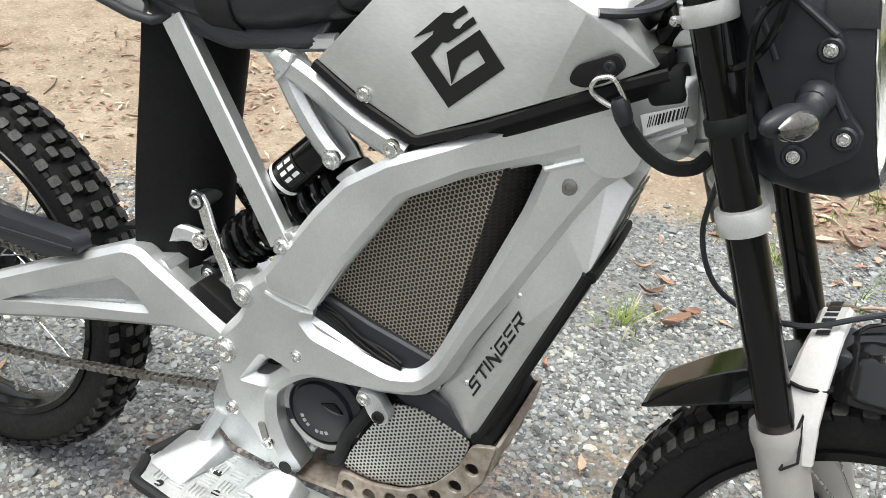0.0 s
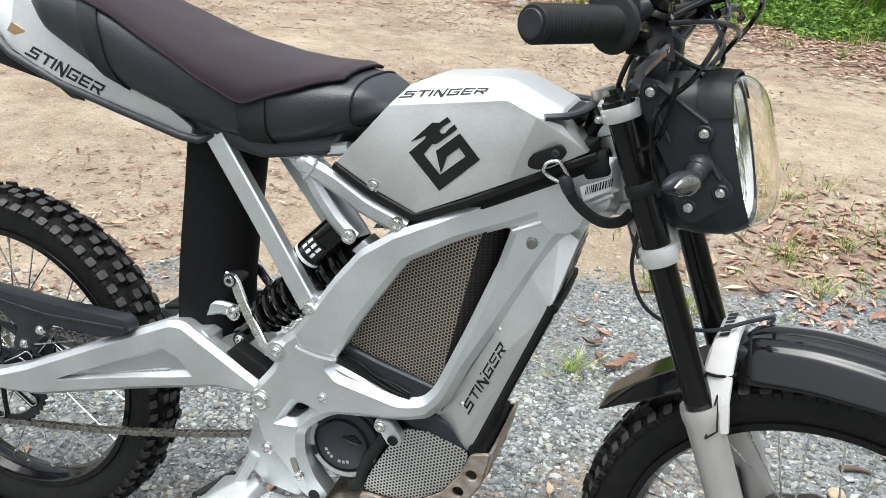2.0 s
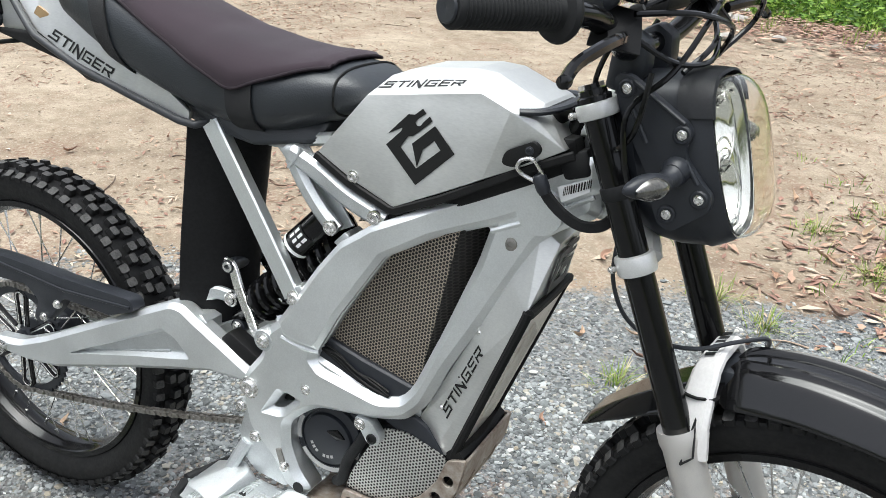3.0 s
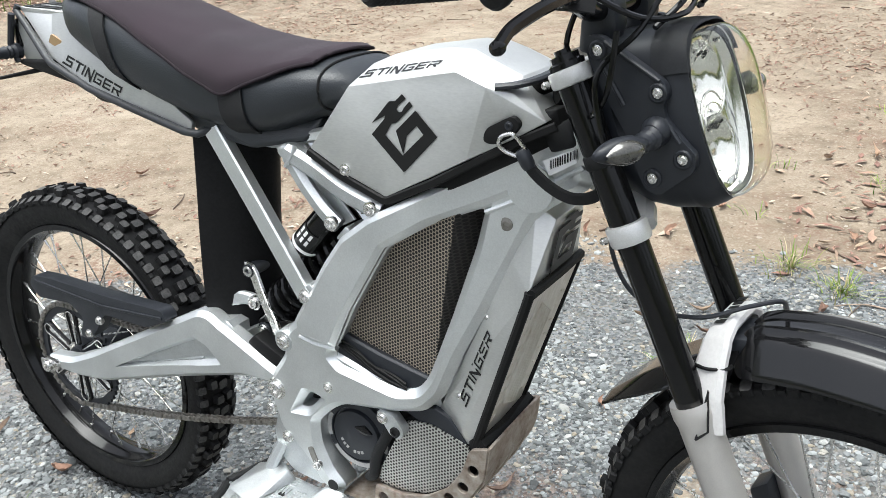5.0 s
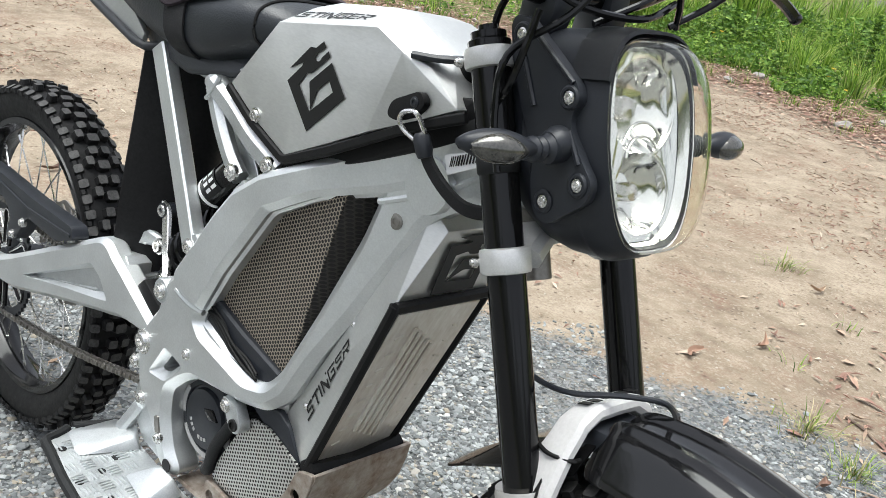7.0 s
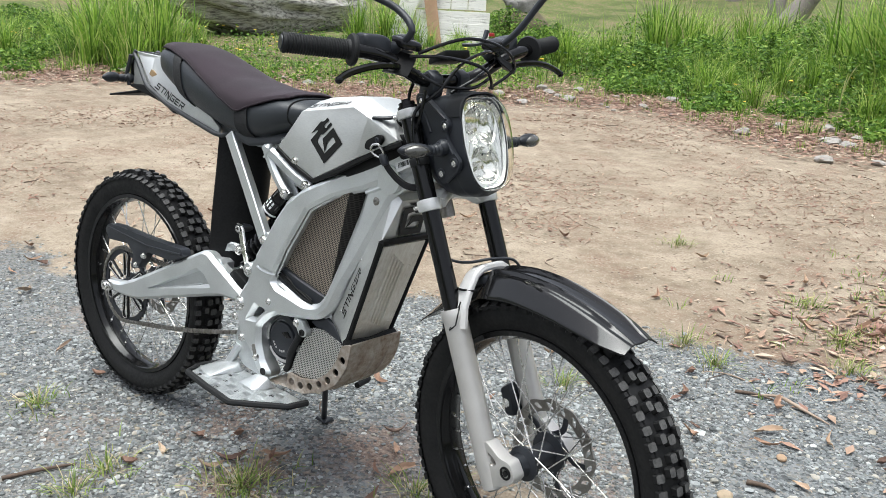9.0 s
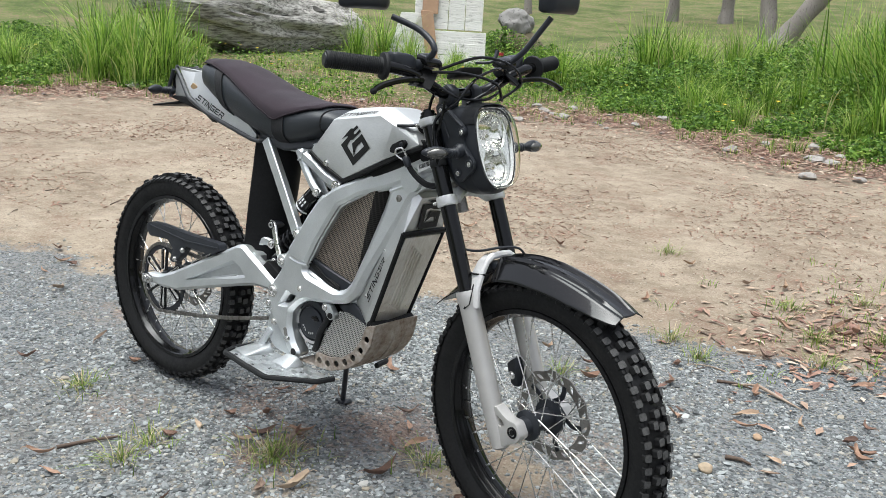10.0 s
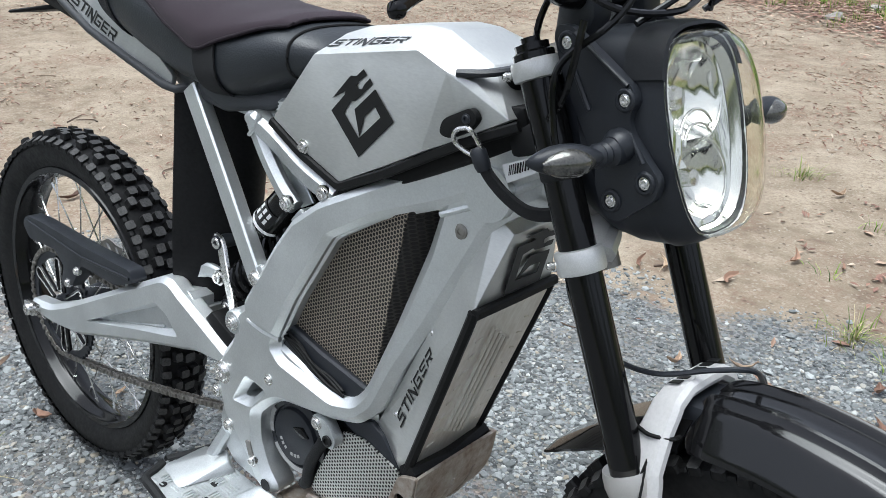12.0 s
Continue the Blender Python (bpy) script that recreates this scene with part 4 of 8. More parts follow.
    part("tail_lamp", hull([(x, s * y, z) for s in (-1, 1) for x, y, z in ((-0.024, 0.04, 0.93), (-0.01, 0.043, 0.948), (0.0, 0.043, 0.9), (-0.024, 0.04, 0.895))], 0.004), black_gloss, tail)
    part("rear_hook", hull([(0.18, -0.07, 0.848), (0.22, -0.07, 0.836), (0.19, -0.05, 0.826), (0.22, -0.05, 0.824), (0.23, -0.072, 0.846)], 0.004), black_matte, tail)
    for s in (-1, 1):
        turn_lamp(tail, Vector((-0.016, s * 0.05, 0.893)), s, -1)


def turn_lamp(parent, at, s, facing, m=None):
    """A slim turn signal on a stubby stalk, reaching out to one side."""
    sweep_back = 0.022 if s < 0 else 0.004
    lamp = part("turn_signal", turned([(0.013, -0.01), (0.013, 0.0), (0.009, 0.004), (0.011, 0.008), (0.009, 0.012), (0.011, 0.016), (0.009, 0.022), (0.0085, 0.034)], 14, at, (0, s, 0)), black_satin, parent, m=m)
    bm = bmesh.new()
    n = 18
    rings = []
    for k in range(13):
        u = k / 12
        w = max(0.02, math.sin(math.pi * min(1, 0.06 + u * 0.9)) ** 0.7)
        c = at + Vector((facing * (0.006 - sweep_back * u), s * (0.02 + 0.062 * u), 0.002))
        rings.append([bm.verts.new(c + Vector((0.0135 * w * math.cos(2 * math.pi * j / n), 0, 0.0135 * w * math.sin(2 * math.pi * j / n)))) for j in range(n)])
    for a, b in zip(rings, rings[1:]):
        for j in range(n):
            bm.faces.new((a[j], a[(j + 1) % n], b[(j + 1) % n], b[j]))
    bm.faces.new(rings[0])
    bm.faces.new(rings[-1])
    part("housing", bm, black_satin, lamp, m=m, smooth=60)
    bm = bmesh.new()
    rings = []
    for k in range(11):
        u = 0.14 + 0.74 * k / 10
        w = max(0.02, math.sin(math.pi * (k / 10) * 0.94 + 0.1) ** 0.7)
        c = at + Vector((facing * (0.0125 - sweep_back * u), s * (0.022 + 0.062 * u), 0.001))
        rings.append([bm.verts.new(c + Vector((facing * 0.0125 * w * math.cos(math.pi * (j / 8 - 0.5)), 0, 0.0125 * w * math.sin(math.pi * (j / 8 - 0.5))))) for j in range(9)])
    for a, b in zip(rings, rings[1:]):
        for j in range(8):
            bm.faces.new((a[j], a[j + 1], b[j + 1], b[j]))
    part("lens", bm, smoked, lamp, "smoked clear lens", m=m, smooth=60)


edge_grey = surface("worn_grey_edge", (0.03, 0.032, 0.036), (0.016, 0.017, 0.019), 0.4, 0.55, 0.0, 400, bump=0.2)
rusty_sheet = surface("dusty_sheet", (0.78, 0.76, 0.71), (0.56, 0.51, 0.44), 0.4, 0.6, 0.85, 160, (1, 1, 0.15), 11, 0.25)
smoked = surface("smoked_plastic", (0.04, 0.039, 0.036), (0.13, 0.125, 0.11), 0.06, 0.15, 0.45, 500, stain=60, bump=0.2, coat=0.8)
build_tank()
build_battery_box()
build_mesh_panel()
build_seat()
build_cover()
build_tail()


# ---- rear: subframe, shock, links, flap, guard ----
def build_subframe():
    for s in (-1, 1):
        part("seat_strut", sweep([(0.453, s * 0.069, 0.812), (0.535, s * 0.079, 0.705), (0.615, s * 0.089, 0.598)], box_section(0.029, 0.02, 0.12)), aluminium, bike)
        part("strut_block", hull([(x, s * y, z) for y in (0.074, 0.098) for x, z in ((0.605, 0.585), (0.62, 0.582), (0.64, 0.605), (0.628, 0.618), (0.61, 0.61))], 0.003), cast_alu, bike)
        part("bolt", bolt((0.619, s * 0.098, 0.597), 0.0085, 0.006, (0, s, 0)), bright_steel, bike)
        yy = s * 0.083
        knuckle = hull([(x, s * y, z) for y in (0.07, 0.09) for x, z in ((0.582, 0.8), (0.59, 0.81), (0.608, 0.812), (0.632, 0.802), (0.626, 0.782), (0.6, 0.782))], 0.005)
        br = part("forged_bracket", knuckle, cast_alu, bike)
        part("upper_arm", sweep(spline([Vector(q) for q in ((0.6, yy, 0.8), (0.64, yy, 0.784), (0.69, yy, 0.758), (0.737, yy, 0.742), (0.75, yy, 0.738))], 5), box_section(0.027, 0.021, 0.3), (0, 1, 0)), cast_alu, br)
        part("lower_arm", sweep(spline([Vector(q) for q in ((0.598, s * 0.08, 0.793), (0.622, s * 0.08, 0.757), (0.65, s * 0.08, 0.725), (0.674, s * 0.08, 0.706))], 5), box_section(0.024, 0.02, 0.35), (0, 1, 0)), cast_alu, br)
        part("gusset", plate([(0.545, 0.812), (0.612, 0.808), (0.69, 0.712), (0.668, 0.7)], s * 0.066, s * 0.061, (), 0.001, 1), aluminium, br)
        part("weld_bead", tube([(0.6, s * 0.0925, 0.782), (0.607, s * 0.0925, 0.79), (0.615, s * 0.092, 0.802), (0.617, s * 0.09, 0.812)], 0.003, 6), cast_alu, br)
        part("bolt", bolt((0.737, s * 0.0935, 0.742), 0.008, 0.005, (0, s, 0)), bright_steel, bike)
        part("bolt", bolt((0.668, s * 0.09, 0.711), 0.008, 0.005, (0, s, 0)), bright_steel, bike)
        part("mount_lug", hull([(x, s * y, z) for y in (0.05, 0.088) for x, z in ((0.672, 0.69), (0.69, 0.71), (0.705, 0.7), (0.7, 0.68))], 0.003), cast_alu, bike)
        part("seat_rail", sweep([(0.45, s * 0.065, 0.81), (0.56, s * 0.065, 0.806), (0.65, s * 0.06, 0.825)], box_section(0.018, 0.016)), aluminium, bike)


def build_shock():
    shock = new("shock_absorber")
    shock.parent = bike
    a, b = Vector((0.672, -0.03, 0.682)), Vector((0.462, -0.022, 0.49))
    ax = (b - a).normalized()
    part("body", turned([(0.012, -0.01), (0.02, 0.0), (0.02, 0.02), (0.033, 0.022), (0.033, 0.032), (0.017, 0.034), (0.017, 0.12), (0.011, 0.122), (0.011, 0.215), (0.03, 0.218), (0.03, 0.228), (0.014, 0.23), (0.012, 0.285)], 24, a, ax), black_gloss, shock)
    side = ax.cross(Vector((0, 1, 0))).normalized()
    up = side.cross(ax)
    pts = []
    for k in range(16 * 9 + 1):
        t = k / 16 * 2 * math.pi
        pts.append(a + ax * (0.034 + 0.184 * k / (16 * 9)) + (side * math.cos(t) + up * math.sin(t)) * 0.029)
    part("spring", sweep(pts, circle(0.0058, 8), tuple(ax)), black_gloss, shock, "gloss black coil spring")
    r0, r1 = Vector((0.65, -0.05, 0.722)), Vector((0.585, -0.056, 0.65))
    d = (r1 - r0)
    res = part("reservoir", turned([(0.012, 0), (0.021, 0.006), (0.022, d.length - 0.012), (0.021, d.length - 0.004), (0.018, d.length)], 24, r0, d), black_gloss, shock)
    part("pale_band", turned([(0.0223, 0.0), (0.0223, 0.005)], 24, r0 + d * 0.86, d), label_white, res)
    bm = bmesh.new()
    dn = d.normalized()
    sd = dn.cross(Vector((0, 1, 0))).normalized()
    for j in range(7):
        ang = radians(-42 + 84 * j / 6)
        o = Vector((0, -math.cos(ang), 0)) * 0.0226 + sd * math.sin(ang) * 0.0226
        for q in (0.5, 0.78):
            bm.verts.new(r0 + d * q + o)
    bm.verts.ensure_lookup_table()
    for j in range(6):
        bm.faces.new((bm.verts[2 * j], bm.verts[2 * j + 1], bm.verts[2 * j + 3], bm.verts[2 * j + 2]))
    part("sticker", bm, black_decal, res, "black sticker with white marks", smooth=60)
    for q0, q1 in ((0.53, 0.63), (0.66, 0.75)):
        bm = bmesh.new()
        for j in range(7):
            ang = radians(-34 + 68 * j / 6)
            o = Vector((0, -math.cos(ang), 0)) * 0.0231 + sd * math.sin(ang) * 0.0231
            for q in (q0, q1):
                bm.verts.new(r0 + d * q + o)
        bm.verts.ensure_lookup_table()
        for j in (0, 2, 4):
            bm.faces.new((bm.verts[2 * j], bm.verts[2 * j + 1], bm.verts[2 * j + 3], bm.verts[2 * j + 2]))
        part("sticker_mark", bm, label_white, res, smooth=60)
    part("hose", tube([(0.652, -0.05, 0.72), (0.666, -0.044, 0.712), (0.672, -0.032, 0.69)], 0.008, 8), black_gloss, shock)


def build_links():
    for s in (-1, 1):
        bm = sweep(spline([(0.444, s * 0.033, 0.585), (0.46, s * 0.035, 0.58), (0.478, s * 0.042, 0.553), (0.51, s * 0.055, 0.518), (0.535, s * 0.068, 0.502), (0.563, s * 0.077, 0.508)], 5), box_section(0.017, 0.007, 0.2), (0, 1, 0))
        part("rocker_plate", bm, bright_steel, bike)
        part("bolt", bolt((0.4535, s * 0.036, 0.581), 0.009, 0.006, (0, s, 0)), bright_steel, bike)
        part("boss", turned([(0.018, 0.0), (0.018, 0.026), (0.016, 0.029)], 20, (0.565, s * 0.066, 0.512), (0, s, 0)), cast_alu, bike)
        part("bolt", bolt((0.565, s * 0.095, 0.512), 0.0085, 0.006, (0, s, 0)), bright_steel, bike)
        bm = sweep(spline([(0.37, s * 0.045, 0.498), (0.4, s * 0.045, 0.516), (0.432, s * 0.038, 0.532), (0.464, s * 0.034, 0.529)], 5), box_section(0.022, 0.012, 0.3))
        part("pull_rod", bm, cast_alu, bike)
        part("bolt", bolt((0.461, s * 0.041, 0.529), 0.009, 0.006, (0, s, 0)), bright_steel, bike)
        part("bolt", bolt((0.47, s * 0.036, 0.482), 0.007, 0.005, (0, s, 0)), bright_steel, bike)
    part("rocker_tube", tube([(0.4535, -0.04, 0.581), (0.4535, 0.04, 0.581)], 0.011, 14), black_satin, bike)
    part("rocker_tube", tube([(0.47, -0.035, 0.482), (0.47, 0.035, 0.482)], 0.013, 14), black_satin, bike)
    # pale rubber chain slider and dark guide under the shock
    part("chain_guide", hull([(x, y, z) for y in (-0.07, -0.04) for x, z in ((0.46, 0.47), (0.48, 0.49), (0.555, 0.455), (0.55, 0.43))], 0.004), black_matte, bike)


def build_flap():
    bm = bmesh.new()
    rows = []
    for k in range(15):
        z = 0.8 - 0.31 * k / 14
        row = []
        for off in (0.0, 0.004):
            for j in range(13):
                y = -0.066 + 0.124 * j / 12
                x = 0.392 + 0.085 * (1 - ((y - 0.012) / 0.08) ** 2) + 0.012 * math.sin(z * 9) - off + 0.008 * (k / 14) * math.sin(j)* 0.3
                row.append(bm.verts.new((x, y, z - 0.02 * abs(y) / 0.06 * (k / 14))))
        rows.append(row)
    for a, b in zip(rows, rows[1:]):
        for base in (0, 13):
            for j in range(12):
                bm.faces.new((a[base + j], a[base + j + 1], b[base + j + 1], b[base + j]))
        for j in (0, 12):
            bm.faces.new((a[j], a[13 + j], b[13 + j], b[j]))
    for r in (rows[0], rows[-1]):
        for j in range(12):
            bm.faces.new((r[j], r[j + 1], r[14 + j], r[13 + j]))
    part("mud_flap", bm, flap_black, bike, "limp black mud flap before the rear wheel", smooth=60)
    part("inner_mudguard", sweep(spline([(0.33, 0.0, 0.505), (0.37, 0.0, 0.512), (0.43, 0, 0.505)], 5), box_section(0.008, 0.06), (0, 1, 0)), black_matte, bike)
    guard = [(-0.05, 0.478), (-0.035, 0.497), (0.015, 0.5), (0.16, 0.497), (0.3, 0.5), (0.31, 0.482), (0.255, 0.46), (0.15, 0.46), (0.12, 0.42), (0.095, 0.398), (0.075, 0.402), (0.09, 0.44), (0.06, 0.462), (-0.03, 0.455)]
    g = part("chain_guard", plate(rounded(guard, 0.008), -0.092, -0.066, (), 0.006, 2), black_satin, bike, "black plastic chain guard")
    part("guard_ridge", sweep([(-0.03, -0.0925, 0.488), (0.15, -0.0925, 0.476), (0.3, -0.0925, 0.486)], box_section(0.005, 0.003)), black_satin, g)
    for x, z in ((0.1, 0.412), (0.135, 0.445)):
        part("bolt", bolt((x, -0.092, z), 0.006, 0.005), bright_steel, g)
    cal = part("rear_caliper", hull([(x, y, z) for y in (0.035, 0.075) for x, z in ((0.05, 0.4), (0.1, 0.42), (0.115, 0.38), (0.07, 0.355))], 0.005), black_satin, bike)
    part("bolt", bolt((0.085, 0.035, 0.39), 0.007, 0.004), bright_steel, cal)


flap_black = surface("flap_rubber", (0.004, 0.004, 0.0045), (0.008, 0.008, 0.0085), 0.55, 0.75, 0.0, 200, stain=9, bump=0.2, spec=0.2)
red_paint = surface("red_band", (0.4, 0.02, 0.02), rough=0.3, bump=0)
build_subframe()
build_shock()
build_links()
build_flap()


# ---- motor, belly, footboards, stand ----
def build_motor():
    mx, mz = 0.666, 0.366
    motor = part("motor", turned([(0.05, 0.075), (0.064, 0.07), (0.067, 0.03), (0.067, -0.05), (0.064, -0.056), (0.06, -0.058), (0.058, -0.064), (0.0465, -0.066), (0.045, -0.063), (0.0425, -0.063), (0.041, -0.069), (0.036, -0.071), (0.0, -0.071)], 48, (mx, 0, mz), (0, 1, 0)), black_satin, bike)
    for a0, a1 in ((215, 300), (-18, 14), (150, 196)):
        pts = [(mx + 0.052 * math.cos(radians(a0 + (a1 - a0) * k / 12)), -0.0655, mz + 0.052 * math.sin(radians(a0 + (a1 - a0) * k / 12))) for k in range(13)]
        part("pale_mark", sweep(pts, box_section(0.0075, 0.0016)), grey_paint, motor, "worn grey arc")
    for k in range(7):
        a = radians(205 + 15 * k)
        if k == 3:
            continue
        c = Vector((mx + 0.027 * math.cos(a), -0.0714, mz + 0.027 * math.sin(a)))
        t = Vector((-math.sin(a), 0, math.cos(a)))
        part("name_mark", sweep([c - t * 0.0022, c + t * 0.0022], box_section(0.0048, 0.0008)), grey_paint, motor)
    part("cap_hollow", hull([(mx + x, y, mz + z) for y in (-0.074, -0.069) for x, z in ((0.0, 0.018), (0.02, 0.026), (0.034, 0.014), (0.018, 0.008))], 0.002), black_gloss, motor)
    part("gearbox", hull([(x, s * 0.052, z) for s in (-1, 1) for x, z in ((0.545, 0.44), (0.6, 0.46), (0.63, 0.32), (0.57, 0.33), (0.54, 0.38))], 0.008), black_matte, bike)
    # black backing added behind the frame notch, in place of the shade inside
    for s in (-1, 1):
        part("notch_shade_back", hull([(x, s * y, z) for y in (0.05, 0.058) for x, z in ((0.56, 0.39), (0.59, 0.435), (0.635, 0.425), (0.61, 0.38))], 0), black_matte, bike)
    part("hose", tube([(0.742, -0.068, 0.425), (0.728, -0.074, 0.39), (0.708, -0.076, 0.35), (0.7, -0.074, 0.315), (0.685, -0.066, 0.3)], 0.0085, 10), soft_rubber, bike)
    for s in (-1, 1):
        lug = part("frame_lug", plate(rounded([(0.722, 0.44), (0.75, 0.44), (0.768, 0.418), (0.764, 0.404), (0.748, 0.402), (0.738, 0.415)], 0.008), s * 0.074, s * 0.09, (), 0.003, 2), cast_alu, bike)
        part("bolt", bolt((0.733, s * 0.09, 0.43), 0.007, 0.004, (0, s, 0)), bright_steel, lug)
        part("eye", turned([(0.008, 0.0), (0.008, 0.0025), (0.005, 0.0028), (0.005, 0.0005), (0, 0.0005)], 14, (0.754, s * 0.09, 0.413), (0, s, 0)), black_decal, lug)
        plat = [(0.518, 0.4), (0.52, 0.37), (0.508, 0.33), (0.512, 0.29), (0.54, 0.265), (0.6, 0.258), (0.606, 0.275), (0.59, 0.305), (0.56, 0.33), (0.545, 0.36), (0.535, 0.4)]
        br = part("foot_bracket", plate(rounded(plat, 0.008), s * 0.062, s * 0.075, (), 0.003, 2), cast_alu, bike)
        for x, z in ((0.526, 0.389), (0.553, 0.344)):
            part("bolt", bolt((x, s * 0.0945, z), 0.0075, 0.005, (0, s, 0)), bright_steel, br)
        part("bolt", bolt((0.54, s * 0.0945, 0.425), 0.013, 0.006, (0, s, 0)), bright_steel, bike)
        part("bolt", bolt((0.642, s * 0.0945, 0.444 + 0.012), 0.006, 0.004, (0, s, 0)), bright_steel, bike)
        part("adjuster_slot", plate(rounded([(0.592, 0.338), (0.602, 0.342), (0.615, 0.305), (0.606, 0.3)], 0.004), s * 0.0965, s * 0.092, (), 0.001, 1), dull_steel, bike)
        part("bolt", bolt((0.609, s * 0.0965, 0.312), 0.006, 0.005, (0, s, 0)), bright_steel, bike)
        part("eye", turned([(0.0095, 0.0), (0.0095, 0.001), (0, 0.001)], 16, (0.635, s * 0.0942, 0.283), (0, s, 0)), black_decal, bike)


def build_belly():
    belly = new("bash_plate")
    belly.parent = bike
    # curved skid skin under the motor
    line = spline([(0.895, 0, 0.425), (0.885, 0, 0.37), (0.85, 0, 0.318), (0.79, 0, 0.283), (0.72, 0, 0.268), (0.64, 0, 0.262)], 6)
    part("skid", sweep(line, [(0.0, -0.076), (0.004, -0.078), (0.004, 0.078), (0.0, 0.076)], (0, 1, 0)), rusty, belly, "dirty scuffed aluminium skid plate")
    for k, y in enumerate((-0.04, 0.0, 0.04)):
        part("skid_rib", sweep([p + Vector((0.002, y, -0.004)) for p in line[4:22]], box_section(0.006, 0.006)), rusty, belly)
    out = [(0.7, 0.262), (0.76, 0.266), (0.815, 0.288), (0.86, 0.322), (0.888, 0.37), (0.897, 0.425), (0.868, 0.415), (0.855, 0.375), (0.83, 0.338), (0.795, 0.312), (0.75, 0.3), (0.705, 0.302)]
    for s in (-1, 1):
        holes = []
        for x, z in ((0.718, 0.282), (0.748, 0.282), (0.778, 0.29), (0.807, 0.304), (0.833, 0.323), (0.856, 0.349), (0.873, 0.382)):
            holes.append([(x + 0.0085 * math.cos(2 * math.pi * k / 14), z + 0.0085 * math.sin(2 * math.pi * k / 14)) for k in range(14)])
        side = part("side_flange", plate(rounded(out, 0.008), s * 0.08, s * 0.074, holes, 0.0015, 1), rusty, belly, "rust-stained flange pierced with round holes")
        grill = [(0.705, 0.302), (0.75, 0.3), (0.795, 0.312), (0.83, 0.338), (0.855, 0.375), (0.865, 0.412), (0.8, 0.43), (0.762, 0.425), (0.735, 0.375), (0.715, 0.335)]
        part("side_mesh", plate(rounded(grill, 0.01), s * 0.072, s * 0.069, (), 0), mesh_silver, belly, "silver perforated sheet")
    part("inner_case", hull([(x, s * 0.064, z) for s in (-1, 1) for x, z in ((0.7, 0.29), (0.78, 0.295), (0.85, 0.34), (0.875, 0.41), (0.8, 0.45), (0.72, 0.4))], 0.004), black_matte, belly)


def build_footboards():
    out = [(0.462, -0.07), (0.452, -0.135), (0.47, -0.182), (0.665, -0.212), (0.765, -0.128), (0.77, -0.085), (0.7, -0.08), (0.6, -0.078)]
    for s in (-1, 1):
        bm = plate(rounded([(x, y) for x, y in out], 0.01), 0.0, 0.004, (), 0)
        # the plate builder works in x and z: lay it flat
        for v in bm.verts:
            x, y, z = v.co
            v.co = (x, -s * z if s > 0 else z, 0.247 + y)
        board = part("footboard", bm, cast_alu, bike, "bright tread-plate footboard with rubber edge")
        edge = [(x, -s * y if s > 0 else y, 0.25) for x, y in [(0.475, -0.06), (0.452, -0.135), (0.47, -0.182), (0.56, -0.199), (0.665, -0.212), (0.715, -0.172), (0.765, -0.128), (0.775, -0.08)]]
        line = []
        for a, b in zip(edge, edge[1:]):
            line += [Vector(a).lerp(Vector(b), u) for u in (0, 0.33, 0.66)]
        part("edge_rubber", tube(line + [Vector(edge[-1])], 0.0075, 8, 2), soft_rubber, board)
        f = lambda y: -s * y if s > 0 else y
        # raised tread bars, block by block turned across
        bars = bmesh.new()
        for i in range(12):
            for j in range(6):
                cx, cy = 0.466 + 0.027 * i, -0.086 - 0.024 * j
                for q in range(4):
                    o = -0.0084 + 0.0056 * q
                    hx, hy, ox, oy = (0.011, 0.0014, 0.0, o) if (i + j) % 2 else (0.0014, 0.01, o, 0.0)
                    ends = [(cx + ox + u * hx, cy + oy + v * hy) for u, v in ((-1, -1), (1, -1), (1, 1), (-1, 1))]
                    if all(in_poly(e, out) for e in ends):
                        lo = [bars.verts.new((x, f(y), 0.2505)) for x, y in ends]
                        hi = [bars.verts.new((cx + ox + (x - cx - ox) * 0.75, f(cy + oy + (y - cy - oy) * 0.75), 0.2528)) for x, y in ends]
                        bars.faces.new(hi)
                        for k in range(4):
                            bars.faces.new((lo[k], lo[(k + 1) % 4], hi[(k + 1) % 4], hi[k]))
        tagged(part("raised_tread", bars, cast_alu, board), kind="stuff")
        part("heel_block", hull([(x, f(y), z) for x, y, z in ((0.462, -0.075, 0.252), (0.462, -0.15, 0.252), (0.525, -0.165, 0.252), (0.55, -0.08, 0.252), (0.47, -0.08, 0.259), (0.475, -0.13, 0.257), (0.51, -0.135, 0.257), (0.535, -0.085, 0.268), (0.515, -0.07, 0.272))], 0.003), cast_alu, board)
        part("peg_mount", hull([(x, f(y), z) for x, y, z in ((0.6, -0.08, 0.252), (0.675, -0.085, 0.252), (0.59, -0.13, 0.252), (0.655, -0.14, 0.252), (0.62, -0.094, 0.277), (0.655, -0.094, 0.277), (0.61, -0.115, 0.26), (0.645, -0.12, 0.26))], 0.005), cast_alu, board)
        for x, y in ((0.5, -0.172), (0.58, -0.185), (0.55, -0.12), (0.63, -0.165), (0.7, -0.12), (0.57, -0.15)):
            part("rivet_hole", turned([(0.006, 0.0), (0.006, 0.0008), (0, 0.0008)], 10, (x, f(y), 0.2512), (0, 0, 1)), black_decal, board)
        part("stay", sweep([(0.52, f(-0.07), 0.31), (0.5, f(-0.085), 0.262)], box_section(0.02, 0.02)), cast_alu, board)
    part("kickstand", tube([(0.66, 0.085, 0.262), (0.6, 0.15, 0.16), (0.52, 0.232, 0.03)], 0.008, 10, 4), black_satin, bike)
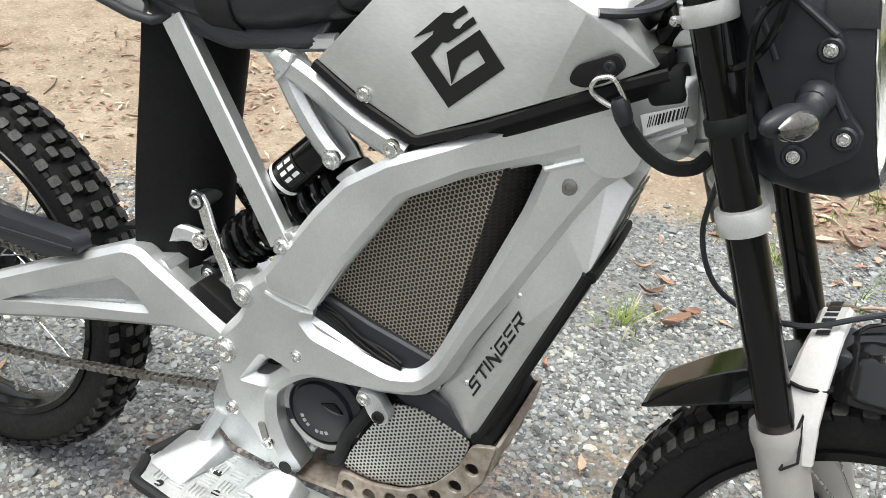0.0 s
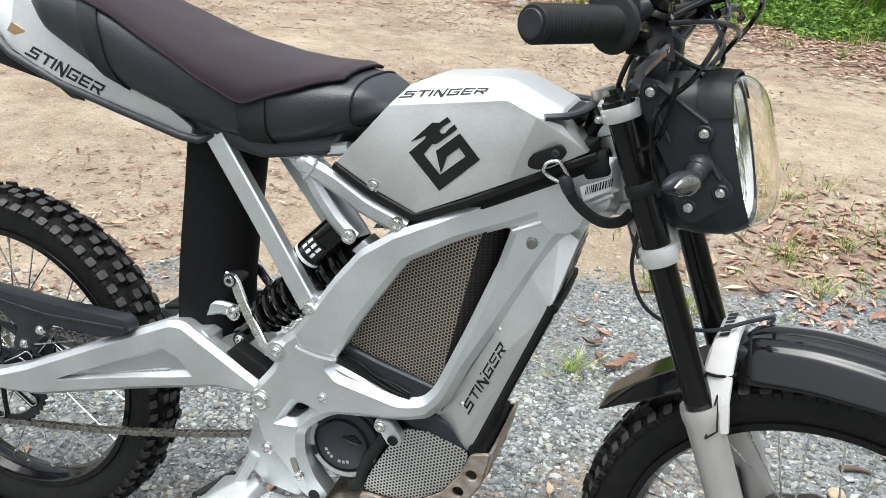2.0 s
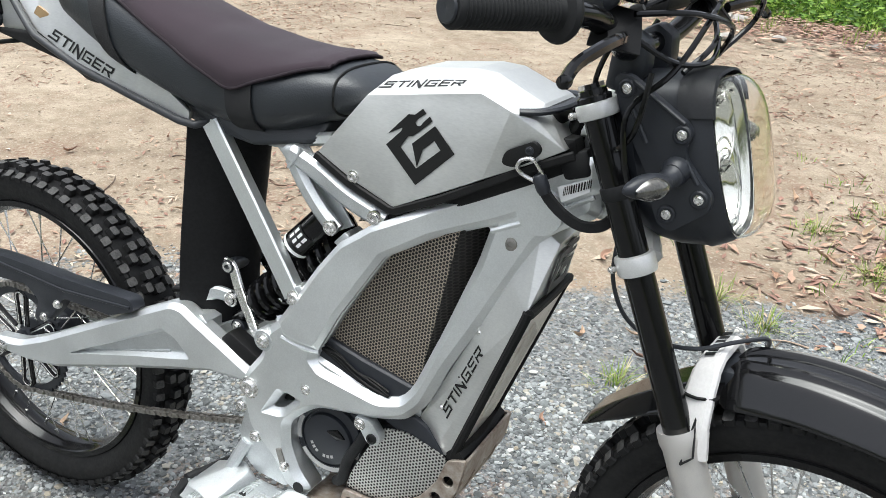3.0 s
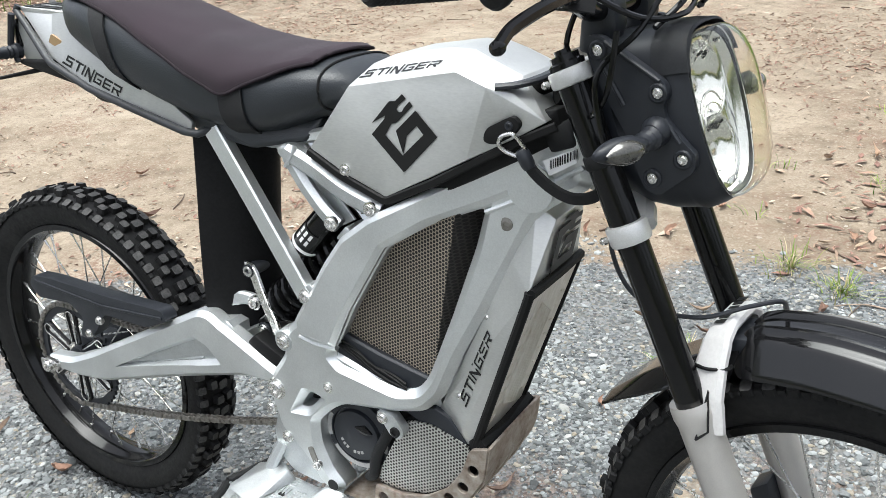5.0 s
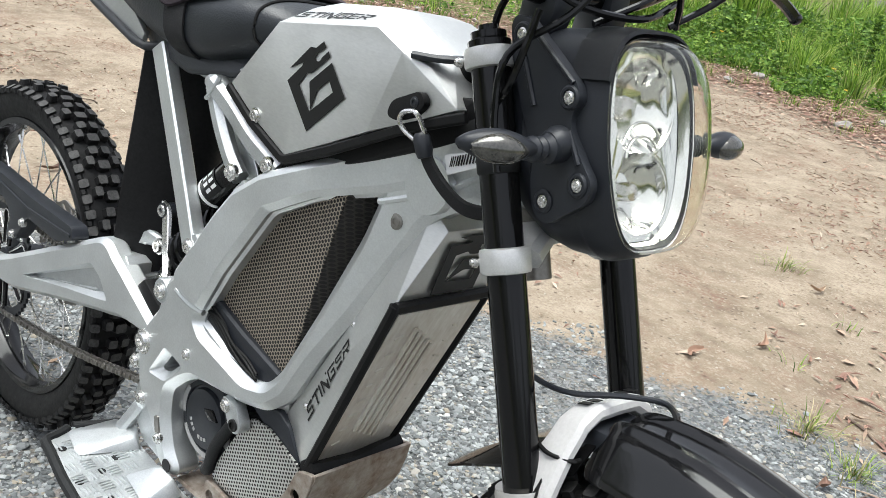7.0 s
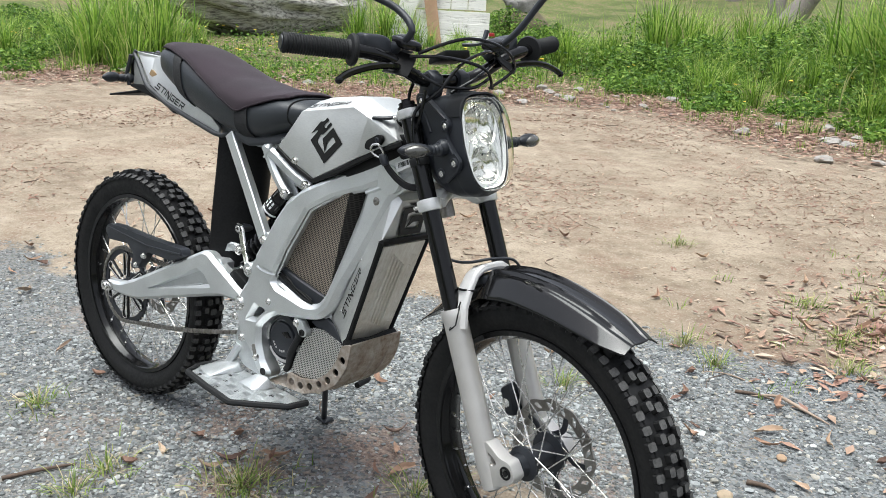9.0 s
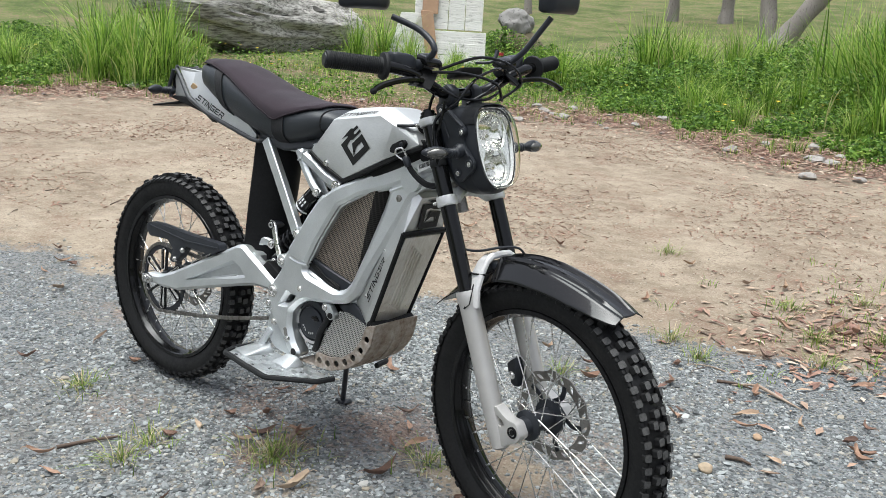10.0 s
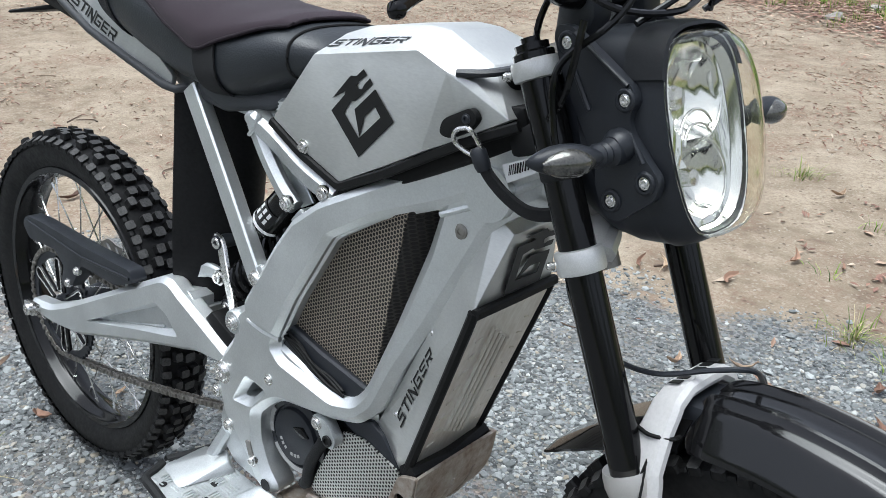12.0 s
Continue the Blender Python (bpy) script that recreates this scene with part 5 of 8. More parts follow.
    part("stand_foot", hull([(0.5, 0.215, 0.022), (0.54, 0.215, 0.022), (0.54, 0.255, 0.018), (0.5, 0.255, 0.018), (0.505, 0.22, 0.032), (0.535, 0.25, 0.03)], 0.002), black_satin, bike)


grey_paint = surface("worn_grey_paint", (0.42, 0.41, 0.4), (0.3, 0.3, 0.29), 0.5, bump=0.1)
build_motor()
build_belly()
build_footboards()


# ---- front: fork, wheel, fender, lamp, bars (built straight, then turned with the steering) ----
def build_fork():
    for s in (-1, 1):
        y = s * 0.076
        tub = part("fork_tube", turned([(0.0178, -0.08), (0.0178, 0.335)], 32, on_fork(0, 0.04, y), DOWN), black_gloss, bike, "gloss black fork tube", m=STEER)
        part("top_cap", turned([(0.017, 0.0), (0.0195, 0.003), (0.0195, 0.01), (0.016, 0.012), (0.016, 0.018), (0.009, 0.019), (0.009, 0.024), (0, 0.024)], 18, on_fork(-0.079, 0.04, y), -DOWN), black_gloss, tub, m=STEER)
        leg = part("fork_leg", turned([(0.0182, 0.312), (0.0245, 0.308), (0.0255, 0.315), (0.0255, 0.325), (0.0235, 0.335), (0.023, 0.5), (0.0225, 0.62), (0.02, 0.655), (0.012, 0.66)], 32, on_fork(0, 0.04, y), DOWN), fork_silver, bike, "satin silver fork leg", m=STEER)
        d = [on_fork(0.575, 0.05), on_fork(0.56, 0.062), on_fork(0.595, 0.09), on_fork(0.603, 0.112), on_fork(0.635, 0.117), on_fork(0.645, 0.1), on_fork(0.652, 0.04), on_fork(0.62, 0.03)]
        hole = [on_fork(0.582, 0.062), on_fork(0.595, 0.074), on_fork(0.606, 0.078), on_fork(0.61, 0.064), on_fork(0.6, 0.056)]
        bm = plate(rounded([(p.x, p.z) for p in d], 0.008), s * 0.09, s * 0.062, (rounded([(p.x, p.z) for p in hole], 0.004),), 0.003, 2)
        part("dropout", bm, fork_silver, leg, m=STEER)
        ax = on_fork(0.622, 0.097, s * 0.09)
        part("axle_cap", turned([(0.013, -0.002), (0.013, 0.002), (0.009, 0.003), (0.009, -0.001), (0.006, -0.001), (0.006, 0.002), (0, 0.002)], 18, ax, (0, s, 0)), black_gloss, leg, m=STEER)
    # bowed arch
    half = [on_fork(0.345, 0.045, -0.079), on_fork(0.31, 0.056, -0.073), on_fork(0.277, 0.068, -0.057), on_fork(0.255, 0.077, -0.042), on_fork(0.246, 0.081, -0.026), on_fork(0.245, 0.082, 0.0)]
    pts = half + [Vector((p.x, -p.y, p.z)) for p in half[-2::-1]]
    arch = part("fork_arch", sweep([a.lerp(b, u) for a, b in zip(pts, pts[1:]) for u in (0.05, 0.35, 0.65, 0.95)], box_section(0.015, 0.035, 0.3), tuple(FORE), lambda u: (1.0, 0.86 + 2.0 * abs(u - 0.5) ** 2)), white_paint, bike, "white cast fork brace with dark line graphics", m=STEER)
    for s in (-1, 1):
        tri = [on_fork(0.345, 0.044), on_fork(0.298, 0.066), on_fork(0.338, 0.06)]
        loop = [p + Vector((0, s * (0.1 - 0.5 * (0.345 - (p - HEAD).dot(DOWN))), 0)) for p in tri]
        line = []
        for a, b in zip(loop, loop[1:] + loop[:1]):
            line += [a.lerp(b, u) for u in (0, 0.5)]
        part("line_graphic", sweep(line + [line[0]], circle(0.0014, 6), (0, 1, 0)), black_decal, arch, m=STEER)
    # plain marks where the maker's name stands on top of the brace
    for k in range(6):
        y = 0.03 - 0.0125 * k
        part("name_mark", hull([tuple(on_fork(l, o, y + dy)) for dy in (0, 0.008) for l, o in ((0.2382, 0.074), (0.2382, 0.086), (0.2374, 0.074), (0.2374, 0.086))], 0), black_decal, arch, m=STEER)
    part("cable_tie", tube([on_fork(0.272, 0.052, -0.062), on_fork(0.276, 0.068, -0.068), on_fork(0.282, 0.086, -0.06), on_fork(0.284, 0.086, -0.048)], 0.0022, 6, 3), black_matte, arch, m=STEER)
    # clamps
    for l, h, name in ((-0.074, 0.019, "upper_clamp"), (0.105, 0.024, "lower_clamp")):
        cl = None
        for s in (-1, 1):
            ring = turned([(0.018, -h / 2), (0.0225, -h / 2 + 0.001), (0.0235, -h / 2 + 0.004), (0.0235, h / 2 - 0.004), (0.0225, h / 2 - 0.001), (0.018, h / 2)], 32, on_fork(l, 0.04, s * 0.076), DOWN)
            ob = part(name, ring, silver_paint, bike, m=STEER)
            cl = cl or ob
        lift = -0.004 if l < 0 else -0.02
        yoke = [on_fork(l, 0.04, -0.06), on_fork(l + lift * 0.6, 0.034, -0.042), on_fork(l + lift, 0.02, -0.02), on_fork(l + lift, 0.012, 0.0), on_fork(l + lift, 0.02, 0.02), on_fork(l + lift * 0.6, 0.034, 0.042), on_fork(l, 0.04, 0.06)]
        part("yoke", sweep(spline(yoke, 5), box_section(0.046, h * 0.95, 0.3), tuple(-DOWN)), silver_paint, cl, m=STEER)
        part("pinch_bolt", bolt(tuple(on_fork(l, 0.017, -0.094)), 0.0032, 0.003, (-0.5, -1, 0)), bright_steel, cl, m=STEER)
    part("steering_stem", turned([(0.016, -0.1), (0.016, 0.13)], 20, HEAD, DOWN), dull_steel, bike, m=STEER)
    # rubber wrap with a cable tie on one tube
    part("tube_wrap", turned([(0.018, -0.008), (0.0195, -0.006), (0.0195, 0.006), (0.018, 0.008)], 24, on_fork(0.02, 0.04, -0.076), DOWN), soft_rubber, bike, m=STEER)


def build_front_wheel():
    w, mm = build_wheel("front_wheel", HUB_F, STEER, R_TYRE, 36, bike)
    disc(0.102, 0.078, 0.046, 0.003, 18, dull_steel, w, mm, "brake_disc")
    part("axle", turned([(0.009, -0.07), (0.009, 0.07)], 14), dull_steel, w, m=mm)
    cal = part("brake_caliper", hull([tuple(on_fork(l, o, y)) for y in (0.032, 0.07) for l, o in ((0.545, 0.0), (0.49, 0.0), (0.48, 0.03), (0.55, 0.022))], 0.006), black_satin, bike, m=STEER)
    part("bolt", bolt(tuple(on_fork(0.52, 0.01, 0.032)), 0.007, 0.004), bright_steel, cal, m=STEER)


def build_fender():
    line = [Vector((x, 0, z)) for x, z in ((1.198, 0.648), (1.212, 0.659), (1.235, 0.666), (1.29, 0.674), (1.36, 0.672), (1.43, 0.66), (1.49, 0.643), (1.54, 0.625))]
    line = spline(line, 6)
    widths = [0.034, 0.046, 0.052, 0.056, 0.059, 0.06, 0.06, 0.058, 0.046]

    def strip(line, widths, drop, ridge, thick):
        bm = bmesh.new()
        n = 40
        layers = []
        for off in (0, -thick):
            rows = []
            for i, p in enumerate(line):
                u = i / (len(line) - 1)
                w = float(np.interp(u, [k / (len(widths) - 1) for k in range(len(widths))], widths))
                row = []
                for j in range(n + 1):
                    v = -1 + 2 * j / n
                    av = abs(v)
                    fade = min(1.0, 8 * u + 0.1, 5 * (1 - u) + 0.2)
                    prof = -drop * max(0, (av - 0.5) / 0.5) ** 1.1 * (w / 0.06) * float(np.interp(u, [0, 0.1, 0.3, 0.7, 1], [1.7, 1.75, 1.45, 1.0, 0.45]))
                    if ridge:
                        prof += ridge * fade * float(np.interp(av, [0.0, 0.3, 0.37, 0.44, 0.5, 0.56, 0.64, 1.0], [-0.5, -0.25, 0.9, 0.9, -0.1, 0.1, 0.7, 0.0]))
                    row.append(bm.verts.new(p + Vector((0, v * w, prof + off))))
                rows.append(row)
            layers.append(rows)
        for rows in layers:
            for a, b in zip(rows, rows[1:]):
                for j in range(n):
                    bm.faces.new((a[j], a[j + 1], b[j + 1], b[j]))
        for i in range(len(line) - 1):
            for j in (0, n):
                bm.faces.new((layers[0][i][j], layers[0][i + 1][j], layers[1][i + 1][j], layers[1][i][j]))
        for i in (0, len(line) - 1):
            for j in range(n):
                bm.faces.new((layers[0][i][j], layers[0][i][j + 1], layers[1][i][j + 1], layers[1][i][j]))
        return bm

    f = part("front_fender", strip(line, widths, 0.034, 0.007, 0.003), fender_black, bike, "gloss black front mudguard", smooth=40, m=STEER)
    rear = spline([Vector((x, 0, z)) for x, z in ((1.2, 0.64), (1.15, 0.612), (1.09, 0.568), (1.035, 0.515))], 6)
    part("rear_flap", strip(rear, [0.05, 0.056, 0.055, 0.04], 0.02, 0.0, 0.003), fender_black, f, smooth=50, m=STEER)
    part("mount_block", hull([(x, s * y, z) for s in (-1, 1) for x, y, z in ((1.17, 0.03, 0.622), (1.17, 0.03, 0.645), (1.225, 0.03, 0.654), (1.225, 0.03, 0.626))], 0.006), black_satin, f, m=STEER)


build_fork()
build_front_wheel()
build_fender()

LAMP = Vector((1.148, 0, 0.893))
LAMP_N = Vector((0.952, 0, 0.307))
LAMP_U = Vector((-0.307, 0, 0.952))


def lamp_ring(s, hw, hh, n=40, e=0.62, lift=0.0, taper=0.16):
    out = []
    for k in range(n):
        a = 2 * math.pi * k / n
        c, q = math.cos(a), math.sin(a)
        y = math.copysign(abs(c) ** e, c) * hw
        h = math.copysign(abs(q) ** e, q) * hh
        if h < 0:
            y *= 1 - taper * (-h / hh)
        out.append(LAMP - LAMP_N * s + LAMP_U * (h + lift) + Vector((0, y, 0)))
    return out


def skin(rings, cap0=True, cap1=True):
    bm = bmesh.new()
    vs = [[bm.verts.new(p) for p in r] for r in rings]
    n = len(vs[0])
    for a, b in zip(vs, vs[1:]):
        for k in range(n):
            bm.faces.new((a[k], a[(k + 1) % n], b[(k + 1) % n], b[k]))
    if cap0:
        bm.faces.new(vs[0])
    if cap1:
        bm.faces.new(vs[-1])
    return bm


def build_headlight():
    lamp = new("headlight")
    lamp.parent = bike
    prof = [(0.004, 0.053, 0.083, 0.0), (-0.004, 0.055, 0.0855, 0.0), (-0.003, 0.0578, 0.0892, 0.0), (0.01, 0.0608, 0.0945, 0.0), (0.026, 0.066, 0.1, 0.002), (0.031, 0.0645, 0.0985, 0.002)]
    back = [(0.031, 0.0645, 0.0985, 0.002), (0.06, 0.067, 0.099, 0.006), (0.085, 0.067, 0.096, 0.012), (0.106, 0.063, 0.086, 0.018), (0.12, 0.052, 0.066, 0.02), (0.126, 0.034, 0.044, 0.02)]
    for k in range(1, 33):
        d = 0.031 + 0.095 * k / 32
        prof.append((d, *(float(np.interp(d, [q[0] for q in back], [q[j] for q in back])) for j in (1, 2, 3))))
    shell = skin([lamp_ring(d, hw, hh, 96, lift=up) for d, hw, hh, up in prof], False)
    for v in shell.verts:
        q = v.co - LAMP
        d, h = -q.dot(LAMP_N), q.dot(LAMP_U)
        for d0, d1, h0, h1, deep in ((0.034, 0.085, 0.004, 0.052, 0.008), (0.034, 0.078, -0.034, -0.002, 0.013)):
            k = min((d - d0) / 0.006, (d1 - d) / 0.006, (h - h0) / 0.008, (h1 - h) / 0.008)
            k = max(0.0, min(1.0, k))
            v.co.y -= math.copysign(deep * k * k * (3 - 2 * k), v.co.y) * min(1.0, abs(v.co.y) / 0.05)
    hood = []
    for d, g in ((0.03, 0.0018), (0.012, 0.003), (-0.006, 0.0032), (-0.0075, 0.0005)):
        ring = lamp_ring(d, float(np.interp(d, [-0.008, 0.01, 0.03], [0.06, 0.0625, 0.0662])) + g, float(np.interp(d, [-0.008, 0.01, 0.03], [0.0915, 0.096, 0.1005])) + g, 96, lift=0.001)
        hood.append(ring[6:43])
    hb = bmesh.new()
    grid = [[hb.verts.new(q) for q in r] for r in hood]
    for a, b in zip(grid, grid[1:]):
        for k in range(len(a) - 1):
            hb.faces.new((a[k], a[k + 1], b[k + 1], b[k]))
    bmesh.ops.solidify(hb, geom=hb.faces[:], thickness=0.0015)
    part("shell", shell, black_satin, lamp, "satin black headlight shell", m=STEER, smooth=45)
    part("hood", hb, edge_grey, lamp, "worn dark grey hood over the lens", m=STEER, smooth=45)
    bowl = skin([lamp_ring(-0.0045, 0.0572, 0.0885, 64), lamp_ring(-0.003, 0.055, 0.086, 64), lamp_ring(0.01, 0.05, 0.08, 64), lamp_ring(0.024, 0.046, 0.073, 64), lamp_ring(0.036, 0.03, 0.053, 64)], False)
    part("reflector", bowl, reflector, lamp, "chromed reflector", m=STEER, smooth=50)
    # one pressed mirror: an upper bowl, a lower bowl, and a bright saddle between them
    bm = bmesh.new()
    rows = []
    nh, ny = 72, 48
    for i in range(nh + 1):
        h = -0.08 + 0.16 * i / nh
        half = 0.049 * (1 - abs(h / 0.086) ** 3.4) ** 0.42 * (1 - (0.14 * -h / 0.086 if h < 0 else 0))
        row = []
        for j in range(ny + 1):
            y = half * (-1 + 2 * j / ny)
            deep = 0.0
            for hc, yc, r, d in ((0.034, 0.006, 0.042, 0.034), (-0.038, 0.004, 0.038, 0.03)):
                q = ((h - hc) ** 2 + ((y - yc) * 1.1) ** 2) / r ** 2
                deep = max(deep, d * max(0.0, 1 - q) ** 0.8)
            edge = min(1.0, (1 - abs(-1 + 2 * j / ny)) * 6, (0.08 - abs(h)) * 70)
            wave = 0.0008 * math.sin(h * 120 + 500 * y * y / 0.05) + 0.0005 * math.sin(y * 300 + h * 60)
            row.append(bm.verts.new(LAMP + LAMP_U * h + Vector((0, y, 0)) + LAMP_N * (-0.008 - (0.003 + deep + wave) * edge)))
        rows.append(row)
    for p, q in zip(rows, rows[1:]):
        for j in range(ny):
            bm.faces.new((p[j], p[j + 1], q[j + 1], q[j]))
    part("pressed_mirror", bm, reflector, lamp, m=STEER, smooth=60)
    for hc, yc, r, a0, a1 in ((-0.004, 0.004, 0.026, 25, 165), (-0.012, 0.004, 0.022, 20, 170), (-0.04, 0.004, 0.036, -70, 70), (0.034, 0.006, 0.041, -75, 60)):
        arc = [LAMP + LAMP_U * (hc + r * math.sin(radians(a))) + Vector((0, yc + r * math.cos(radians(a)), 0)) - LAMP_N * 0.0105 for a in np.linspace(a0, a1, 13)]
        part("mirror_ridge", sweep(arc, circle(0.0016, 8), tuple(LAMP_N)), reflector, lamp, m=STEER, smooth=60)
    part("bulb_cap", turned([(0.008, -0.012), (0.009, 0.004), (0.0075, 0.009), (0, 0.011)], 20, LAMP + LAMP_U * -0.038 - LAMP_N * 0.026, LAMP_N), bright_steel, lamp, m=STEER)
    part("bulb_cap", turned([(0.01, -0.012), (0.0115, 0.002), (0.009, 0.008), (0, 0.01)], 20, LAMP + LAMP_U * 0.034 - LAMP_N * 0.03, LAMP_N), bright_steel, lamp, m=STEER)
    for k in range(31):
        h = -0.064 + 0.0043 * k
        y = 0.047 - 0.004 * (h < -0.02) - 0.006 * abs(h) / 0.06
        part("flute", sweep([LAMP + LAMP_U * h + LAMP_N * a - Vector((0, y + b, 0)) for a, b in ((-0.002, 0.003), (-0.018, -0.009))], box_section(0.0046, 0.004, 0.3), tuple(LAMP_U)), reflector, lamp, m=STEER)
    rings = []
    for k in range(9):
        a = math.pi / 2 * k / 8
        rings.append(lamp_ring(-0.0035 - 0.034 * math.sin(a), 0.0582 * math.cos(a) ** 0.55 + 0.0005, 0.0895 * math.cos(a) ** 0.5 + 0.0005, 64))
    inner = []
    for k in range(9):
        a = math.pi / 2 * k / 8
        inner.append(lamp_ring(-0.0035 - 0.032 * math.sin(a), 0.0564 * math.cos(a) ** 0.55 + 0.0004, 0.0877 * math.cos(a) ** 0.5 + 0.0004, 64))
    glass = part("lens", skin(inner[::-1] + rings, True, True), lens_clear, lamp, "bulging clear lens", m=STEER, smooth=60)
    glass.visible_shadow = False
    for s in (-1, 1):
        out = [(1.026, 0.967), (1.03, 0.976), (1.045, 0.977), (1.058, 0.97), (1.1155, 0.938), (1.123, 0.926), (1.117, 0.912), (1.121, 0.9), (1.1395, 0.879), (1.155, 0.866), (1.154, 0.8485), (1.1166, 0.8157), (1.1, 0.8204), (1.088, 0.846), (1.087, 0.862), (1.058, 0.905), (1.038, 0.9366)]
        if s > 0:
            out = [(min(x, 1.108), z) for x, z in out if x < 1.14]
        br = part("side_bracket", plate(rounded(out, 0.004 if s > 0 else 0.007), s * 0.071, s * 0.062, (), 0.003, 2), black_satin, lamp, m=STEER)
        for rib in (((1.05, 0.971), (1.112, 0.937)), ((1.05, 0.945), (1.074, 0.908)), ((1.119, 0.899), (1.137, 0.876))):
            part("bracket_rib", sweep([(x, s * 0.071, z) for x, z in rib], box_section(0.005, 0.005, 0.3), (0, 1, 0)), black_satin, br, m=STEER)
        for x, z in ((1.043, 0.962), (1.1115, 0.925), (1.1415, 0.86), (1.109, 0.8345)):
            part("bolt_boss", turned([(0.0105, -0.004), (0.0105, 0.0012), (0.0088, 0.0026), (0.0068, 0.0026), (0.0062, 0.0008), (0, 0.0008)], 20, (x, s * 0.071, z), (0, s, 0)), black_satin, br, m=STEER) if s < 0 else None
        for x, z in ((1.043, 0.962), (1.1115, 0.925), (1.1415, 0.86), (1.109, 0.8345))[:4 if s < 0 else 1]:
            part("bolt", bolt((x, s * 0.072, z), 0.0042, 0.0026, (0, s, 0)), bright_steel, br, m=STEER)
        part("stalk_boss", turned([(0.0155, -0.008), (0.0155, 0.004), (0.0125, 0.01), (0.01, 0.013 if s < 0 else 0.034)], 20, (1.112, s * 0.072, 0.886), (0, s, 0)), black_satin, br, m=STEER)
        turn_lamp(lamp, Vector((1.112, s * (0.086 if s < 0 else 0.108), 0.882)), s, 1, STEER)
    part("lower_tray", hull([(x, s * y, z) for s in (-1, 1) for x, y, z in ((1.07, 0.05, 0.83), (1.14, 0.04, 0.818), (1.14, 0.04, 0.81), (1.07, 0.05, 0.812))], 0.005), black_satin, lamp, m=STEER)


def build_bars():
    BARS = STEER @ Matrix.Translation((0.03, 0, -0.003))
    bars = new("handlebar")
    bars.parent = bike
    pts = [(0.966, -0.347, 1.069), (1.002, -0.235, 1.06), (1.01, -0.16, 1.046), (1.006, -0.1, 1.018), (1.0, -0.05, 1.002), (1.0, 0.05, 1.002), (1.006, 0.1, 1.018), (1.01, 0.16, 1.046), (1.002, 0.235, 1.06), (0.966, 0.347, 1.069)]
    part("bar", tube(pts, 0.0125, 16, 6), black_gloss, bars, m=BARS)
    for s in (-1, 1):
        p = Vector((0.965, s * 0.35, 1.069))
        ax = Vector((0.036, -s * 0.112, -0.009))
        prof = [(0.006, 0.0), (0.016, 0.001), (0.018, 0.004)]
        for k in range(24):
            prof += [(0.0178, 0.007 + k * 0.0046), (0.0163, 0.0085 + k * 0.0046), (0.0163, 0.0105 + k * 0.0046)]
        prof += [(0.018, 0.12), (0.027, 0.122), (0.029, 0.126), (0.027, 0.131), (0.016, 0.132)]
        grip = part("grip", turned(prof, 26, p, ax), soft_rubber, bars, "ribbed black rubber grip", m=BARS)
        part("end_cap", turned([(0.0135, 0.0), (0.0125, 0.002), (0.004, 0.0022), (0, 0.0015)], 20, p, -ax), black_satin, grip, m=BARS)
        part("switch_housing", hull([(x, s * y, z) for x, y, z in ((0.965, 0.2, 1.045), (1.0, 0.2, 1.045), (0.965, 0.2, 1.088), (1.0, 0.2, 1.088), (0.962, 0.15, 1.035), (1.012, 0.15, 1.035), (0.965, 0.15, 1.08), (1.005, 0.15, 1.085), (0.97, 0.13, 1.04), (1.0, 0.13, 1.065))], 0.006), black_satin, bars, m=BARS)
        perch = part("lever_perch", hull([(x, s * y, z) for x, y, z in ((0.995, 0.14, 1.035), (1.04, 0.12, 1.03), (1.03, 0.17, 1.025), (1.0, 0.13, 1.06), (1.03, 0.1, 1.05), (1.05, 0.14, 1.015), (1.0, 0.16, 1.02))], 0.011, 3), black_matte, bars, m=BARS)
        lev = spline([(1.035, s * 0.15, 1.032), (1.046, s * 0.185, 1.036), (1.048, s * 0.225, 1.034), (1.044, s * 0.265, 1.024), (1.046, s * 0.287, 1.014)], 5)
        bm = sweep(lev, box_section(0.01, 0.012, 0.3), (0, 0, 1))
        join(bm, turned([(0.0, -0.007), (0.006, -0.004), (0.007, 0.0), (0.006, 0.004), (0, 0.007)], 12, (1.046, s * 0.288, 1.013), (0, 1, 0)))
        part("brake_lever", bm, black_gloss, bars, m=BARS)
        part("reservoir", hull([(x, s * y, z) for x, y, z in ((1.0, 0.09, 1.06), (1.03, 0.09, 1.055), (1.0, 0.14, 1.07), (1.035, 0.14, 1.062), (1.0, 0.09, 1.078), (1.03, 0.09, 1.073), (1.0, 0.14, 1.088), (1.032, 0.14, 1.08))], 0.004), black_gloss, bars, m=BARS)
        part("bar_clamp", hull([(x, s * y, z) for y in (0.022, 0.05) for x, z in ((0.975, 0.955), (1.01, 0.95), (0.98, 0.99), (0.98, 1.012), (1.0, 1.023), (1.02, 1.012), (1.022, 0.985))], 0.006), black_satin, bars, m=BARS)
        # mirror
        b, k, h = (((1.0, -0.135, 1.06), (1.043, -0.128, 1.095), (1.0, -0.13, 1.132)) if s < 0 else ((1.005, 0.112, 1.052), (1.05, 0.136, 1.095), (1.085, 0.156, 1.15)))
        top = Vector((0.95, -0.17, 1.158)) if s < 0 else Vector((1.1, 0.168, 1.178))
        stem = part("mirror_stem", tube([b, k, h, top], 0.0068, 10, 5), black_satin, bars, m=BARS)
        part("stem_collar", turned([(0.012, -0.012), (0.012, 0.01), (0.008, 0.018)], 14, b, tuple(Vector(k) - Vector(b))), black_satin, stem, m=BARS)
        c = top + Vector((-0.01, s * 0.06, 0.035)) if s < 0 else top + Vector((0.0, s * 0.03, 0.032))
